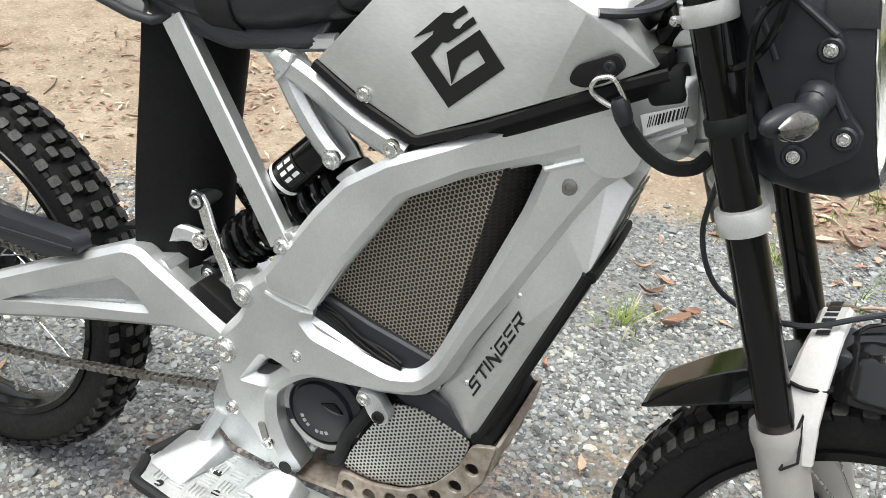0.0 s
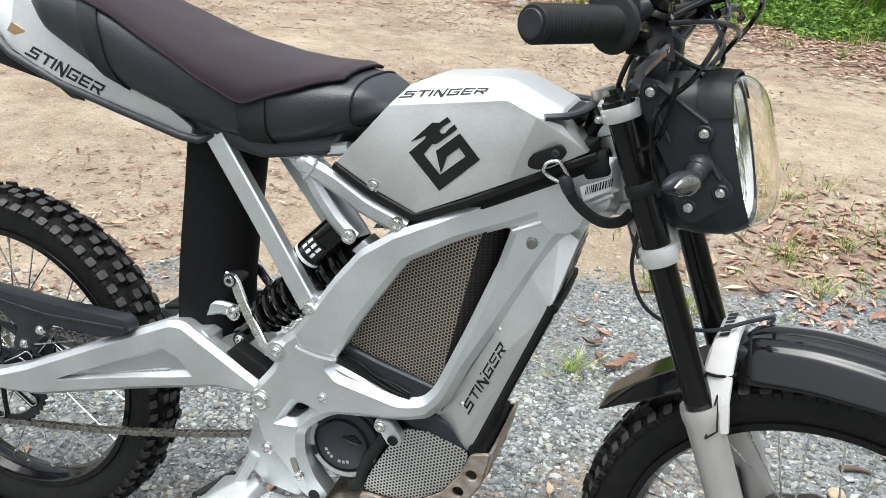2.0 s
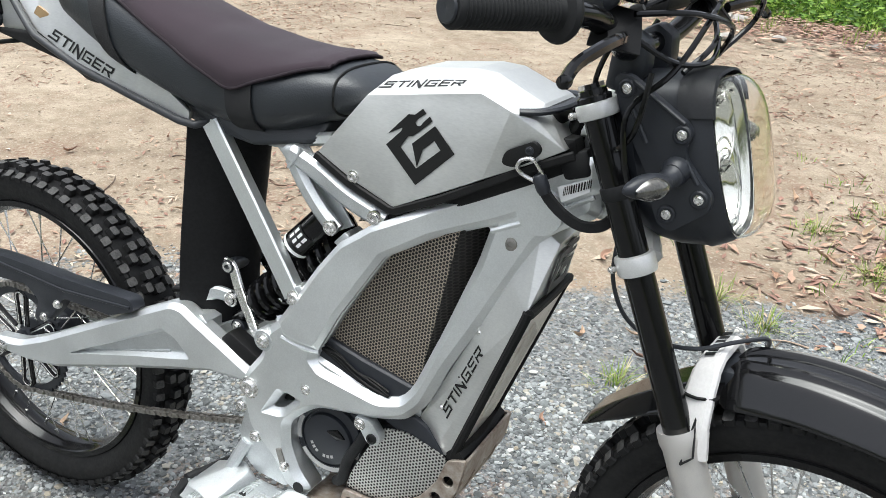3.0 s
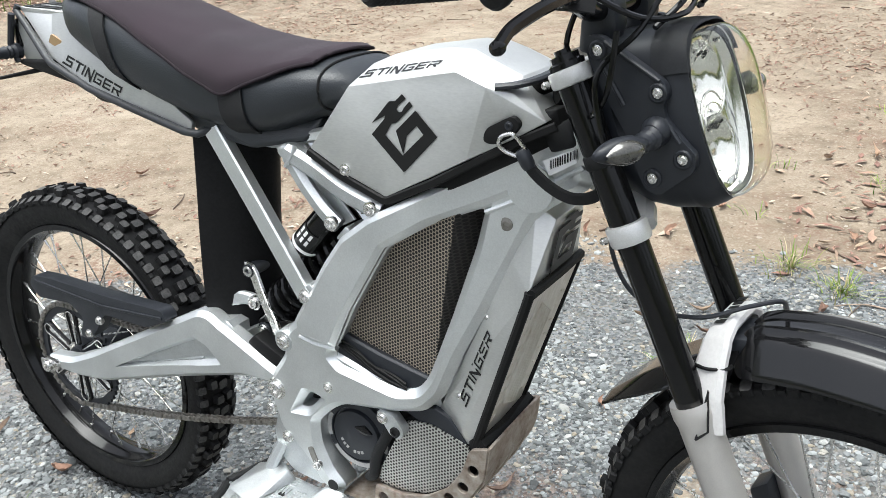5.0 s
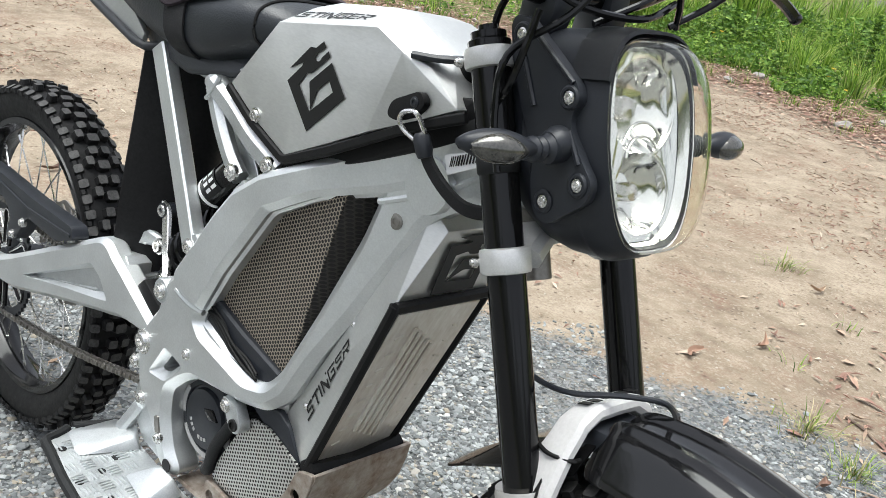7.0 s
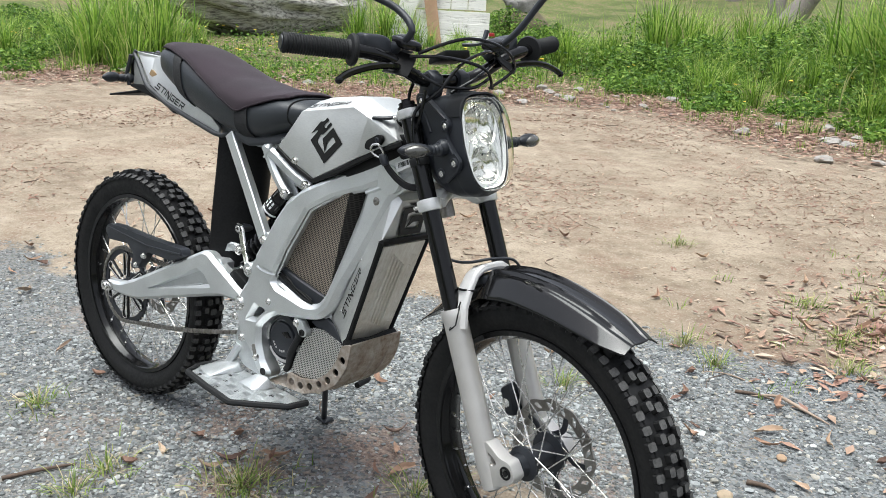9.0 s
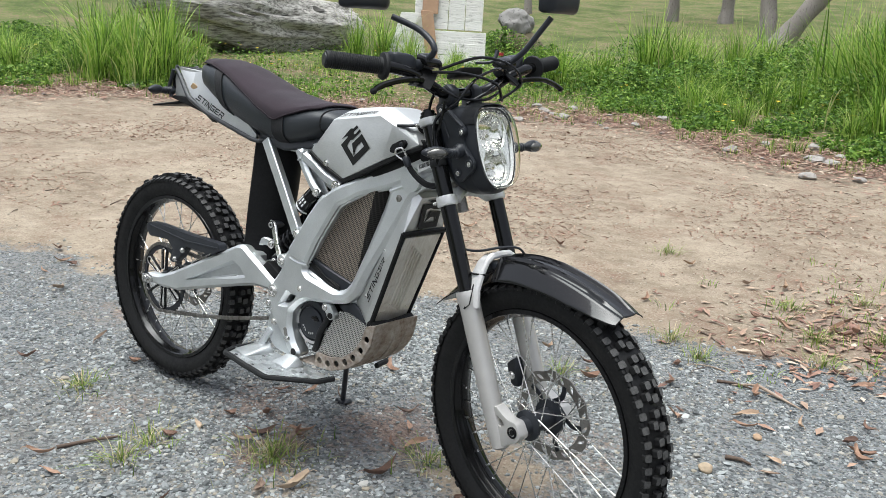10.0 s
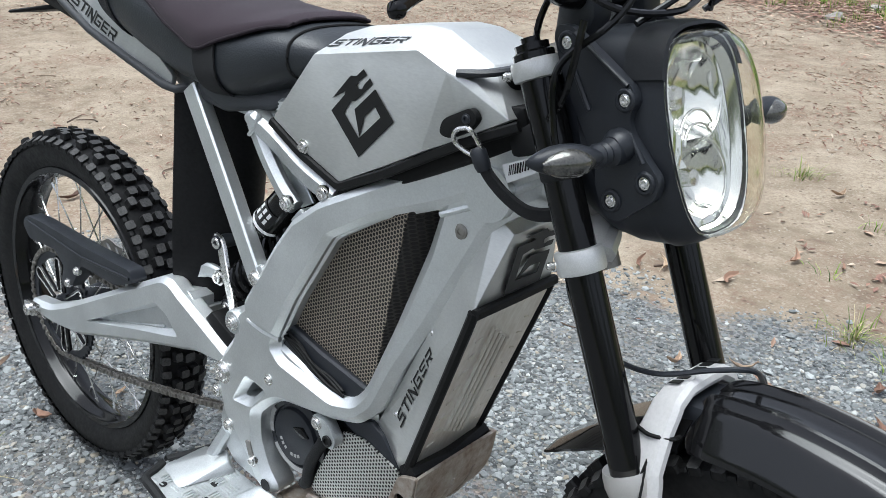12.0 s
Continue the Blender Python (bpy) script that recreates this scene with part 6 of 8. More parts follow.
        out = [(c.x - 0.012, c.y - 0.068, c.z - 0.026), (c.x - 0.012, c.y + 0.068, c.z - 0.026), (c.x - 0.012, c.y - 0.074, c.z + 0.03), (c.x - 0.012, c.y + 0.074, c.z + 0.03),
               (c.x + 0.018, c.y - 0.045, c.z - 0.018), (c.x + 0.018, c.y + 0.045, c.z - 0.018), (c.x + 0.018, c.y - 0.045, c.z + 0.022), (c.x + 0.018, c.y + 0.045, c.z + 0.022)]
        head = part("mirror_housing", hull(out, 0.01, 3), black_satin, stem, m=BARS)
        part("mirror_glass", hull([(c.x - 0.0135, c.y + dy, c.z + dz) for dy, dz in ((-0.06, -0.02), (0.06, -0.02), (-0.066, 0.024), (0.066, 0.024))] + [(c.x - 0.0115, c.y, c.z)], 0), mirror_glass, stem, m=BARS)
    part("display", hull([(x, y, z) for x, y, z in ((0.985, -0.035, 1.029), (0.985, 0.035, 1.029), (1.03, -0.035, 1.044), (1.03, 0.035, 1.044), (0.985, -0.035, 1.044), (0.985, 0.035, 1.044), (1.03, -0.033, 1.062), (1.03, 0.033, 1.062))], 0.004), black_matte, bars, m=BARS)
    part("key_block", hull([(x, y, z) for x in (0.96, 0.985) for y in (-0.1, -0.07) for z in (1.05, 1.085)], 0.005), black_satin, bars, m=BARS)
    part("red_button", turned([(0.006, 0), (0.006, 0.006), (0, 0.007)], 12, (0.985, 0.135, 1.085), (0, 0, 1)), red_paint, bars, m=BARS)
    part("phone_clip", sweep(spline([(1.02, 0.02, 1.07), (1.045, 0.045, 1.075), (1.05, 0.055, 1.1)], 4), box_section(0.012, 0.006), (0, 0, 1)), black_satin, bars, m=BARS)
    runs = [[(1.03, -0.1, 1.055), (1.08, -0.03, 1.085), (1.1, 0.05, 1.07), (1.085, 0.1, 1.03), (1.06, 0.06, 0.99)],
            [(1.03, -0.12, 1.05), (1.07, -0.06, 1.05), (1.085, 0.02, 1.03), (1.06, 0.07, 0.99)],
            [(1.03, 0.11, 1.05), (1.06, 0.05, 1.06), (1.075, -0.03, 1.04), (1.06, -0.07, 0.99), (1.03, -0.1, 0.95), (1.035, -0.106, 0.9), (1.05, -0.104, 0.855)],
            [(1.02, 0.12, 1.04), (1.07, 0.02, 1.015), (1.06, -0.04, 0.985)],
            [(1.02, -0.11, 1.03), (1.06, -0.07, 1.0), (1.075, 0.0, 0.995), (1.06, 0.06, 1.01)],
            [(0.99, -0.06, 1.02), (0.975, -0.07, 0.97), (0.975, -0.055, 0.92), (0.99, -0.03, 0.9)],
            [(0.985, 0.06, 1.02), (0.965, 0.05, 0.97), (0.96, 0.03, 0.93)],
            [(1.045, -0.09, 0.99), (1.04, -0.1, 0.93), (1.015, -0.09, 0.9), (0.98, -0.04, 0.895)]]
    for r in runs:
        part("cable", tube(r, 0.0032, 8, 6), black_gloss, bars, m=BARS)
    # brake hose down the fork to the brace
    hose = [(1.052, -0.052, 0.79), (1.05, -0.048, 0.73), (1.072, -0.044, 0.682), (1.112, -0.038, 0.662), (1.16, -0.036, 0.668), (1.2, -0.012, 0.682), (1.225, 0.018, 0.682), (1.222, 0.05, 0.655)]
    part("brake_hose", tube(hose, 0.0028, 8, 6), black_satin, bars, m=STEER)
    part("brake_hose", tube([(1.22, 0.05, 0.66), (1.225, 0.075, 0.6), (1.21, 0.07, 0.5), (1.235, 0.06, 0.44)], 0.0032, 8, 6), black_satin, bars, m=STEER)


def build_strap():
    strap = new("lash_strap")
    strap.parent = bike
    ring = [(0.936, -0.092, 0.862), (0.926, -0.094, 0.858), (0.923, -0.094, 0.848), (0.932, -0.091, 0.84), (0.947, -0.087, 0.835), (0.953, -0.086, 0.838), (0.952, -0.087, 0.845), (0.944, -0.09, 0.857), (0.94, -0.092, 0.861), (0.936, -0.092, 0.862)]
    part("snap_hook", tube(ring, 0.0026, 8, 5), bright_steel, strap, "bright steel snap hook")
    part("strap_end", turned([(0.006, -0.01), (0.0085, -0.006), (0.0085, 0.008), (0.007, 0.014)], 14, (0.951, -0.086, 0.835), (0.5, 0.1, -1)), black_satin, strap)
    line = spline([(0.951, -0.086, 0.834), (0.961, -0.08, 0.816), (0.979, -0.072, 0.798), (1.0, -0.064, 0.787), (1.02, -0.052, 0.788), (1.03, -0.038, 0.797)], 6)
    part("webbing", sweep(line, box_section(0.014, 0.006, 0.3), (0, 1, 0)), webbing, strap, "black flat lashing strap")
    wrap = part("head_wrap", hull([(x, s * y, z) for s in (-1, 1) for x, y, z in ((0.97, 0.06, 0.834), (1.002, 0.056, 0.845), (0.958, 0.058, 0.858), (0.99, 0.052, 0.876))], 0.005), soft_rubber, bike)
    tag = part("label", hull([(x, -0.062 - (0.99 - x) * 0.2 + y, z) for y in (0, 0.002) for x, z in ((0.972, 0.81), (1.003, 0.828), (1.0, 0.843), (0.965, 0.828))], 0), label_white, bike, "white sticker with black bars")
    rnd = random.Random(2)
    x = 0.973
    while x < 1.004:
        w = rnd.choice((0.0008, 0.0012, 0.0018))
        dz = (x - 0.972) * 0.5
        part("bar_mark", hull([(x + a, -0.0622 - (0.99 - x) * 0.2 - b, 0.82 + dz + c) for a in (0, w) for b in (0, 0.0005) for c in (-0.002, 0.0085)], 0), black_decal, tag)
        x += w + rnd.choice((0.0009, 0.0013))


build_headlight()
build_bars()
build_strap()

# ---- ground ----
# where the dirt yard gives way to grass, as points round the yard
VERGE = [(-9.0, 0.3), (-7.6, 2.2), (-7.2, 3.5), (-5.7, 4.5), (-4.3, 5.6), (-3.4, 6.9), (-2.4, 7.4), (-1.5, 7.0), (-0.6, 6.5), (0.34, 6.7), (1.44, 6.3), (2.8, 5.6), (4.5, 5.4), (9.0, 6.0)]
MIDDLE = Vector((1.5, 0.0))
_polar = sorted((math.atan2(y - MIDDLE.y, x - MIDDLE.x), math.hypot(x - MIDDLE.x, y - MIDDLE.y)) for x, y in VERGE)


def beyond(x, y):
    """Metres past the verge, negative inside the yard."""
    a = math.atan2(y - MIDDLE.y, x - MIDDLE.x)
    if a < -0.6 * math.pi:
        a += 2 * math.pi
    r = float(np.interp(a, [p[0] for p in _polar], [p[1] for p in _polar]))
    return math.hypot(x - MIDDLE.x, y - MIDDLE.y) - r


def at_verge(a, d):
    """The place d metres past the verge in direction a (radians)."""
    r = float(np.interp(a, [p[0] for p in _polar], [p[1] for p in _polar])) + d
    return MIDDLE.x + r * math.cos(a), MIDDLE.y + r * math.sin(a)


def gravel_edge(x, y):
    """Below zero on gravel, above on dirt."""
    return y - float(np.interp(x, [-6.0, -1.5, -0.12, 0.98, 1.3, 3.0], [-1.4, 0.36, 0.92, 1.66, 1.82, 2.7])) + 0.3 * noise.noise((x * 1.3, y * 1.3, 7.0)) + 0.2 * noise.noise((x * 4, y * 4, 2.0))


def ground_mats():
    m, nt, b = tree_of("gravel_and_dirt")
    geo = nt.nodes.new("ShaderNodeNewGeometry")
    pos = geo.outputs["Position"]
    att = nt.nodes.new("ShaderNodeAttribute")
    att.attribute_name = "zone"
    zone = nt.nodes.new("ShaderNodeSeparateColor")
    nt.links.new(att.outputs["Color"], zone.inputs[0])
    fine = noise_tex(nt, pos, 160, 6, 0.7)
    mid = noise_tex(nt, pos, 9, 8, 0.7)
    broad = noise_tex(nt, pos, 0.9, 6, 0.6)
    grit = noise_tex(nt, pos, 60, 4, 0.7)
    jag = math_node(nt, "MULTIPLY", math_node(nt, "SUBTRACT", math_node(nt, "ADD", math_node(nt, "MULTIPLY", mid, 0.6), math_node(nt, "MULTIPLY", grit, 0.4)), 0.5), 1.1)
    dirt = ramp(nt, math_node(nt, "ADD", zone.outputs[0], jag), [(0.42, 0.0), (0.58, 1.0)])
    grass = ramp(nt, math_node(nt, "ADD", zone.outputs[1], jag), [(0.4, 0.0), (0.6, 1.0)])
    cell = nt.nodes.new("ShaderNodeTexVoronoi")
    cell.inputs["Scale"].default_value = 120
    nt.links.new(pos, cell.inputs["Vector"])
    hue = nt.nodes.new("ShaderNodeSeparateColor")
    nt.links.new(cell.outputs["Color"], hue.inputs[0])
    stone = ramp(nt, hue.outputs[0], [(0.0, (0.06, 0.064, 0.067)), (0.35, (0.13, 0.138, 0.142)), (0.7, (0.22, 0.23, 0.232)), (1.0, (0.18, 0.165, 0.14))])
    stone = mixed(nt, ramp(nt, math_node(nt, "ADD", math_node(nt, "MULTIPLY", mid, 0.5), math_node(nt, "MULTIPLY", broad, 0.5)), [(0.46, 0.0), (0.68, 0.5)]), stone, (0.17, 0.15, 0.125))
    soil = ramp(nt, math_node(nt, "ADD", math_node(nt, "MULTIPLY", broad, 0.45), math_node(nt, "MULTIPLY", mid, 0.55)), [(0.36, (0.135, 0.1, 0.072)), (0.46, (0.23, 0.187, 0.138)), (0.55, (0.3, 0.248, 0.187)), (0.64, (0.39, 0.33, 0.257))])
    soil = mixed(nt, ramp(nt, fine, [(0.42, 0.0), (0.62, 0.55)]), soil, (0.15, 0.11, 0.075))
    # trodden-in leaf crumbs and pale dust, in patches
    patch = noise_tex(nt, pos, 2.6, 5, 0.65)
    soil = mixed(nt, math_node(nt, "MULTIPLY", ramp(nt, patch, [(0.5, 0.0), (0.64, 1.0)]), ramp(nt, grit, [(0.44, 0.0), (0.56, 0.85)])), soil, (0.17, 0.105, 0.075))
    soil = mixed(nt, math_node(nt, "MULTIPLY", ramp(nt, patch, [(0.36, 0.8), (0.5, 0.0)]), ramp(nt, grit, [(0.4, 0.0), (0.6, 0.9)])), soil, (0.36, 0.297, 0.226))
    soil = mixed(nt, ramp(nt, hue.outputs[1], [(0.9, 0.0), (0.93, 0.5)]), soil, (0.33, 0.285, 0.225))
    # dark crumbs of bark and leaf trodden into the dust
    crumb = nt.nodes.new("ShaderNodeTexVoronoi")
    crumb.inputs["Scale"].default_value = 46
    nt.links.new(pos, crumb.inputs["Vector"])
    tint = nt.nodes.new("ShaderNodeSeparateColor")
    nt.links.new(crumb.outputs["Color"], tint.inputs[0])
    speck = math_node(nt, "MULTIPLY", ramp(nt, crumb.outputs["Distance"], [(0.18, 0.85), (0.34, 0.0)]), ramp(nt, tint.outputs[0], [(0.68, 0.0), (0.74, 0.85)]))
    soil = mixed(nt, speck, soil, ramp(nt, tint.outputs[1], [(0.0, (0.055, 0.038, 0.028)), (0.6, (0.12, 0.08, 0.058)), (0.9, (0.25, 0.21, 0.165))]))
    leafy = ramp(nt, math_node(nt, "ADD", math_node(nt, "MULTIPLY", mid, 0.6), math_node(nt, "MULTIPLY", broad, 0.4)), [(0.48, 0.0), (0.57, 0.8)])
    lawn = ramp(nt, math_node(nt, "ADD", math_node(nt, "MULTIPLY", broad, 0.5), math_node(nt, "MULTIPLY", fine, 0.5)), [(0.35, (0.034, 0.048, 0.016)), (0.5, (0.082, 0.112, 0.027)), (0.66, (0.155, 0.19, 0.05))])
    lawn = mixed(nt, leafy, lawn, ramp(nt, fine, [(0.4, (0.1, 0.065, 0.045)), (0.6, (0.24, 0.17, 0.12))]))
    col = mixed(nt, dirt, stone, soil)
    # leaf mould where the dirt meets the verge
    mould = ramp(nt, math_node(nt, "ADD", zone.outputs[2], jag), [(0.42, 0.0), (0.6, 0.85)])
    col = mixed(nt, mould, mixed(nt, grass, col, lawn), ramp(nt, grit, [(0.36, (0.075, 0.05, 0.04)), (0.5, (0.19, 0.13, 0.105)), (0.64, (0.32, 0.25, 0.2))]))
    nt.links.new(col, b.inputs["Base Color"])
    b.inputs["Roughness"].default_value = 0.93
    b.inputs["Specular IOR Level"].default_value = 0.2
    soft = math_node(nt, "SUBTRACT", 1.2, dirt)
    h = math_node(nt, "ADD", math_node(nt, "MULTIPLY", cell.outputs["Distance"], soft), math_node(nt, "ADD", math_node(nt, "MULTIPLY", fine, 0.5), math_node(nt, "MULTIPLY", mid, 1.2)))
    bumped(nt, b, h, 0.9, 0.006)
    return m


def height(x, y):
    r = math.hypot(x - 0.6, y - 0.3)
    h = 0.012 * noise.noise((x * 0.9, y * 0.9, 0.3)) + 0.006 * noise.noise((x * 3.1, y * 3.1, 1.7))
    far = max(0.0, r - 3.0)
    h = h * min(1.0, 0.25 + r / 3) + 0.03 * min(1, far / 5) * noise.noise((x * 0.35, y * 0.35, 4.0))
    h += 0.1 * min(40.0, max(0.0, beyond(x, y) - 16.0)) * (y > 0)
    return h + 0.12 * max(0.0, min(1.0, beyond(x, y) / 3)) * (0.6 + 0.4 * noise.noise((x * 0.6, y * 0.6, 9.0)))


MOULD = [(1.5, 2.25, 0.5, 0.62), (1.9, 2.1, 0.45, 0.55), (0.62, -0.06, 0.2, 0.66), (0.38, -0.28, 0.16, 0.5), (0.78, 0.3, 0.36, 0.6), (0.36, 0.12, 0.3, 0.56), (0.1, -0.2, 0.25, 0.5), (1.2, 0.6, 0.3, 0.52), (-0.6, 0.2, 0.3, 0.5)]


DUST = [(1.12, 0.3, 0.26, 0.72), (1.0, 0.52, 0.2, 0.6), (0.6, 0.02, 0.2, 0.56), (0.8, -0.14, 0.2, 0.55)]


def build_ground():
    bm = bmesh.new()
    steps = [0.0]
    s = 0.06
    while steps[-1] < 900:
        steps.append(steps[-1] + s)
        if steps[-1] > 3.4:
            s *= 1.06 if steps[-1] < 14 else 1.3
    axis = [-v for v in steps[:0:-1]] + steps
    layer = bm.verts.layers.float_color.new("zone")
    grid = []
    for dy in axis:
        row = []
        for dx in axis:
            x, y = 0.6 + dx, 0.5 + dy
            v = bm.verts.new((x, y, height(x, y)))
            g = 0.5 + gravel_edge(x, y) * 1.4
            g = max(g, max(q * math.exp(-((x - px) ** 2 + (y - py) ** 2) / r ** 2) for px, py, r, q in DUST))
            w = 0.5 + (beyond(x, y) - 0.3) * 0.7
            d = beyond(x, y)
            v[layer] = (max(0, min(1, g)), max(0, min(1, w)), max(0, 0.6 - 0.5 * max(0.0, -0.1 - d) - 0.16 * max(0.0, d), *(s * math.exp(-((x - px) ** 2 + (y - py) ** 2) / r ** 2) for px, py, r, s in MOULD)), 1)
            row.append(v)
        grid.append(row)
    for a, b in zip(grid, grid[1:]):
        for i in range(len(axis) - 1):
            bm.faces.new((a[i], a[i + 1], b[i + 1], b[i]))
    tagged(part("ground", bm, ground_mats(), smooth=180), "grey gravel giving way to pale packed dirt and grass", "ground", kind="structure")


build_ground()


# ---- loose stones ----
def stone_mat(name, cols):
    m, nt, b = tree_of(name)
    geo = nt.nodes.new("ShaderNodeNewGeometry")
    v = coords(nt)
    n = noise_tex(nt, v, 300, 4)
    base = ramp(nt, geo.outputs["Random Per Island"], cols)
    nt.links.new(mixed(nt, math_node(nt, "MULTIPLY", n, 0.32), base, (0.13, 0.12, 0.105)), b.inputs["Base Color"])
    b.inputs["Roughness"].default_value = 0.85
    b.inputs["Specular IOR Level"].default_value = 0.3
    return m


ICO_V = [Vector(v).normalized() for v in ((-1, 1.618, 0), (1, 1.618, 0), (-1, -1.618, 0), (1, -1.618, 0), (0, -1, 1.618), (0, 1, 1.618), (0, -1, -1.618), (0, 1, -1.618), (1.618, 0, -1), (1.618, 0, 1), (-1.618, 0, -1), (-1.618, 0, 1))]
ICO_F = ((0, 11, 5), (0, 5, 1), (0, 1, 7), (0, 7, 10), (0, 10, 11), (1, 5, 9), (5, 11, 4), (11, 10, 2), (10, 7, 6), (7, 1, 8), (3, 9, 4), (3, 4, 2), (3, 2, 6), (3, 6, 8), (3, 8, 9), (4, 9, 5), (2, 4, 11), (6, 2, 10), (8, 6, 7), (9, 8, 1))


def scatter_stones(name, count, place, size, mat, label, seed):
    """Many small broken stones in one mesh."""
    rng = np.random.default_rng(seed)
    base = np.array([tuple(v) for v in ICO_V])
    faces = np.array(ICO_F)
    verts, tris = [], []
    k = 0
    while k < count:
        x, y = place(rng)
        if x is None:
            continue
        s = size(rng)
        sc = s * rng.uniform(0.55, 1.0, 3) * np.array([1, 1, 0.5])
        v = base * sc * rng.uniform(0.68, 1.22, (12, 1))
        a, t = rng.uniform(0, 6.283), rng.uniform(-0.5, 0.5)
        ca, sa, ct, st = math.cos(a), math.sin(a), math.cos(t), math.sin(t)
        v = v @ np.array([[1, 0, 0], [0, ct, -st], [0, st, ct]]) @ np.array([[ca, -sa, 0], [sa, ca, 0], [0, 0, 1]])
        v += np.array([x, y, height(x, y) + sc[2] * 0.25])
        verts.append(v)
        tris.append(faces + 12 * k)
        k += 1
    me = bpy.data.meshes.new(name)
    me.from_pydata(np.concatenate(verts).tolist(), [], np.concatenate(tris).tolist())
    me.materials.append(mat)
    tagged(new(name, me), label, "gravel", kind="stuff")


def on_gravel(rng):
    x, y = rng.normal(0.5, 1.3), rng.normal(0.5, 1.0)
    if rng.random() < 0.62:
        x, y = rng.normal(0.65, 0.75), rng.normal(0.45, 0.6)
    e = gravel_edge(x, y)
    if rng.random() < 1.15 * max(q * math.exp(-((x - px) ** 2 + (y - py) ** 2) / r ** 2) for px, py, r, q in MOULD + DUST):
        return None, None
    if e > 0.12 or (e > -0.15 and rng.random() < 0.6) or (noise.noise((x * 2.2, y * 2.2, 11.0)) > 0.22 and rng.random() < 0.75):
        return None, None
    return x, y


def on_dirt(rng):
    x, y = rng.uniform(-5, 3), rng.uniform(0.3, 7.5)
    return (x, y) if gravel_edge(x, y) > 0 and beyond(x, y) < 0.6 else (None, None)


grey_stone = stone_mat("grey_stone", [(0.0, (0.07, 0.077, 0.079)), (0.3, (0.15, 0.162, 0.165)), (0.6, (0.25, 0.268, 0.27)), (0.84, (0.38, 0.4, 0.395)), (0.93, (0.3, 0.26, 0.195)), (1.0, (0.52, 0.53, 0.515))])
tan_stone = stone_mat("tan_stone", [(0.0, (0.2, 0.155, 0.11)), (0.6, (0.31, 0.255, 0.19)), (1.0, (0.42, 0.38, 0.32))])
scatter_stones("gravel", 68000, on_gravel, lambda r: 0.0028 + 0.0078 * r.random() ** 2.2 + (0.008 if r.random() < 0.025 else 0), grey_stone, "loose blue-grey crushed stone on the ground", 4)
scatter_stones("dirt_pebbles", 9000, on_dirt, lambda r: 0.0025 + 0.008 * r.random() ** 4, tan_stone, "small tan pebbles scattered on packed dirt", 6)


# ---- fallen leaves, twigs, tufts ----
def random_mat(name, cols, rough=0.75, grain=60, spread=0.3, translucent=0.0):
    """A material whose colour differs from object to object, with veins and spots."""
    m, nt, b = tree_of(name)
    info = nt.nodes.new("ShaderNodeObjectInfo")
    n = noise_tex(nt, coords(nt), grain, 5)
    f = math_node(nt, "ADD", info.outputs["Random"], math_node(nt, "MULTIPLY", math_node(nt, "SUBTRACT", n, 0.5), spread))
    nt.links.new(ramp(nt, f, cols), b.inputs["Base Color"])
    b.inputs["Roughness"].default_value = rough
    bumped(nt, b, n, 0.4, 0.001)
    return m


def island_mat(name, cols, rough=0.6, dark=(0.03, 0.04, 0.01), glow=0.0):
    m, nt, b = tree_of(name)
    geo = nt.nodes.new("ShaderNodeNewGeometry")
    n = noise_tex(nt, coords(nt), 9, 4)
    base = ramp(nt, geo.outputs["Random Per Island"], cols)
    nt.links.new(mixed(nt, ramp(nt, n, [(0.45, 0.0), (0.75, 0.45)]), base, dark), b.inputs["Base Color"])
    b.inputs["Roughness"].default_value = rough
    b.inputs["Specular IOR Level"].default_value = 0.35
    if glow:
        # thin leaves let light through
        thin = nt.nodes.new("ShaderNodeBsdfTranslucent")
        mix = nt.nodes.new("ShaderNodeMixShader")
        mix.inputs[0].default_value = glow
        nt.links.new(base, thin.inputs["Color"])
        nt.links.new(b.outputs[0], mix.inputs[1])
        nt.links.new(thin.outputs[0], mix.inputs[2])
        nt.links.new(mix.outputs[0], nt.nodes["Material Output"].inputs["Surface"])
    return m


dry_leaf = random_mat("dry_leaf", [(0.0, (0.12, 0.07, 0.052)), (0.3, (0.25, 0.145, 0.1)), (0.6, (0.34, 0.215, 0.145)), (0.85, (0.42, 0.32, 0.22)), (1.0, (0.18, 0.12, 0.095))])
dry_bits = island_mat("dry_leaf_litter", [(0.0, (0.15, 0.085, 0.065)), (0.3, (0.27, 0.15, 0.115)), (0.6, (0.33, 0.21, 0.15)), (0.88, (0.4, 0.29, 0.21)), (1.0, (0.52, 0.44, 0.35))], 0.8, (0.08, 0.05, 0.035))
bark = surface("twig_bark", (0.13, 0.09, 0.065), (0.07, 0.05, 0.04), 0.85, 0.95, 0.0, 120, (1, 1, 1), 30, 0.6, 0.001)
pale_wood = surface("pale_bark_strip", (0.38, 0.3, 0.23), (0.24, 0.17, 0.125), 0.8, 0.9, 0.0, 120, bump=0.5, dist=0.001)
blade_green = island_mat("grass_blade", [(0.0, (0.03, 0.075, 0.01)), (0.35, (0.11, 0.225, 0.025)), (0.7, (0.27, 0.43, 0.055)), (0.92, (0.42, 0.54, 0.13)), (1.0, (0.48, 0.42, 0.22))], glow=0.4)
tuft_blade = island_mat("tuft_blade", [(0.0, (0.06, 0.11, 0.02)), (0.35, (0.14, 0.22, 0.035)), (0.6, (0.26, 0.34, 0.07)), (0.75, (0.38, 0.33, 0.17)), (1.0, (0.52, 0.44, 0.28))], 0.7, (0.06, 0.05, 0.03), glow=0.2)
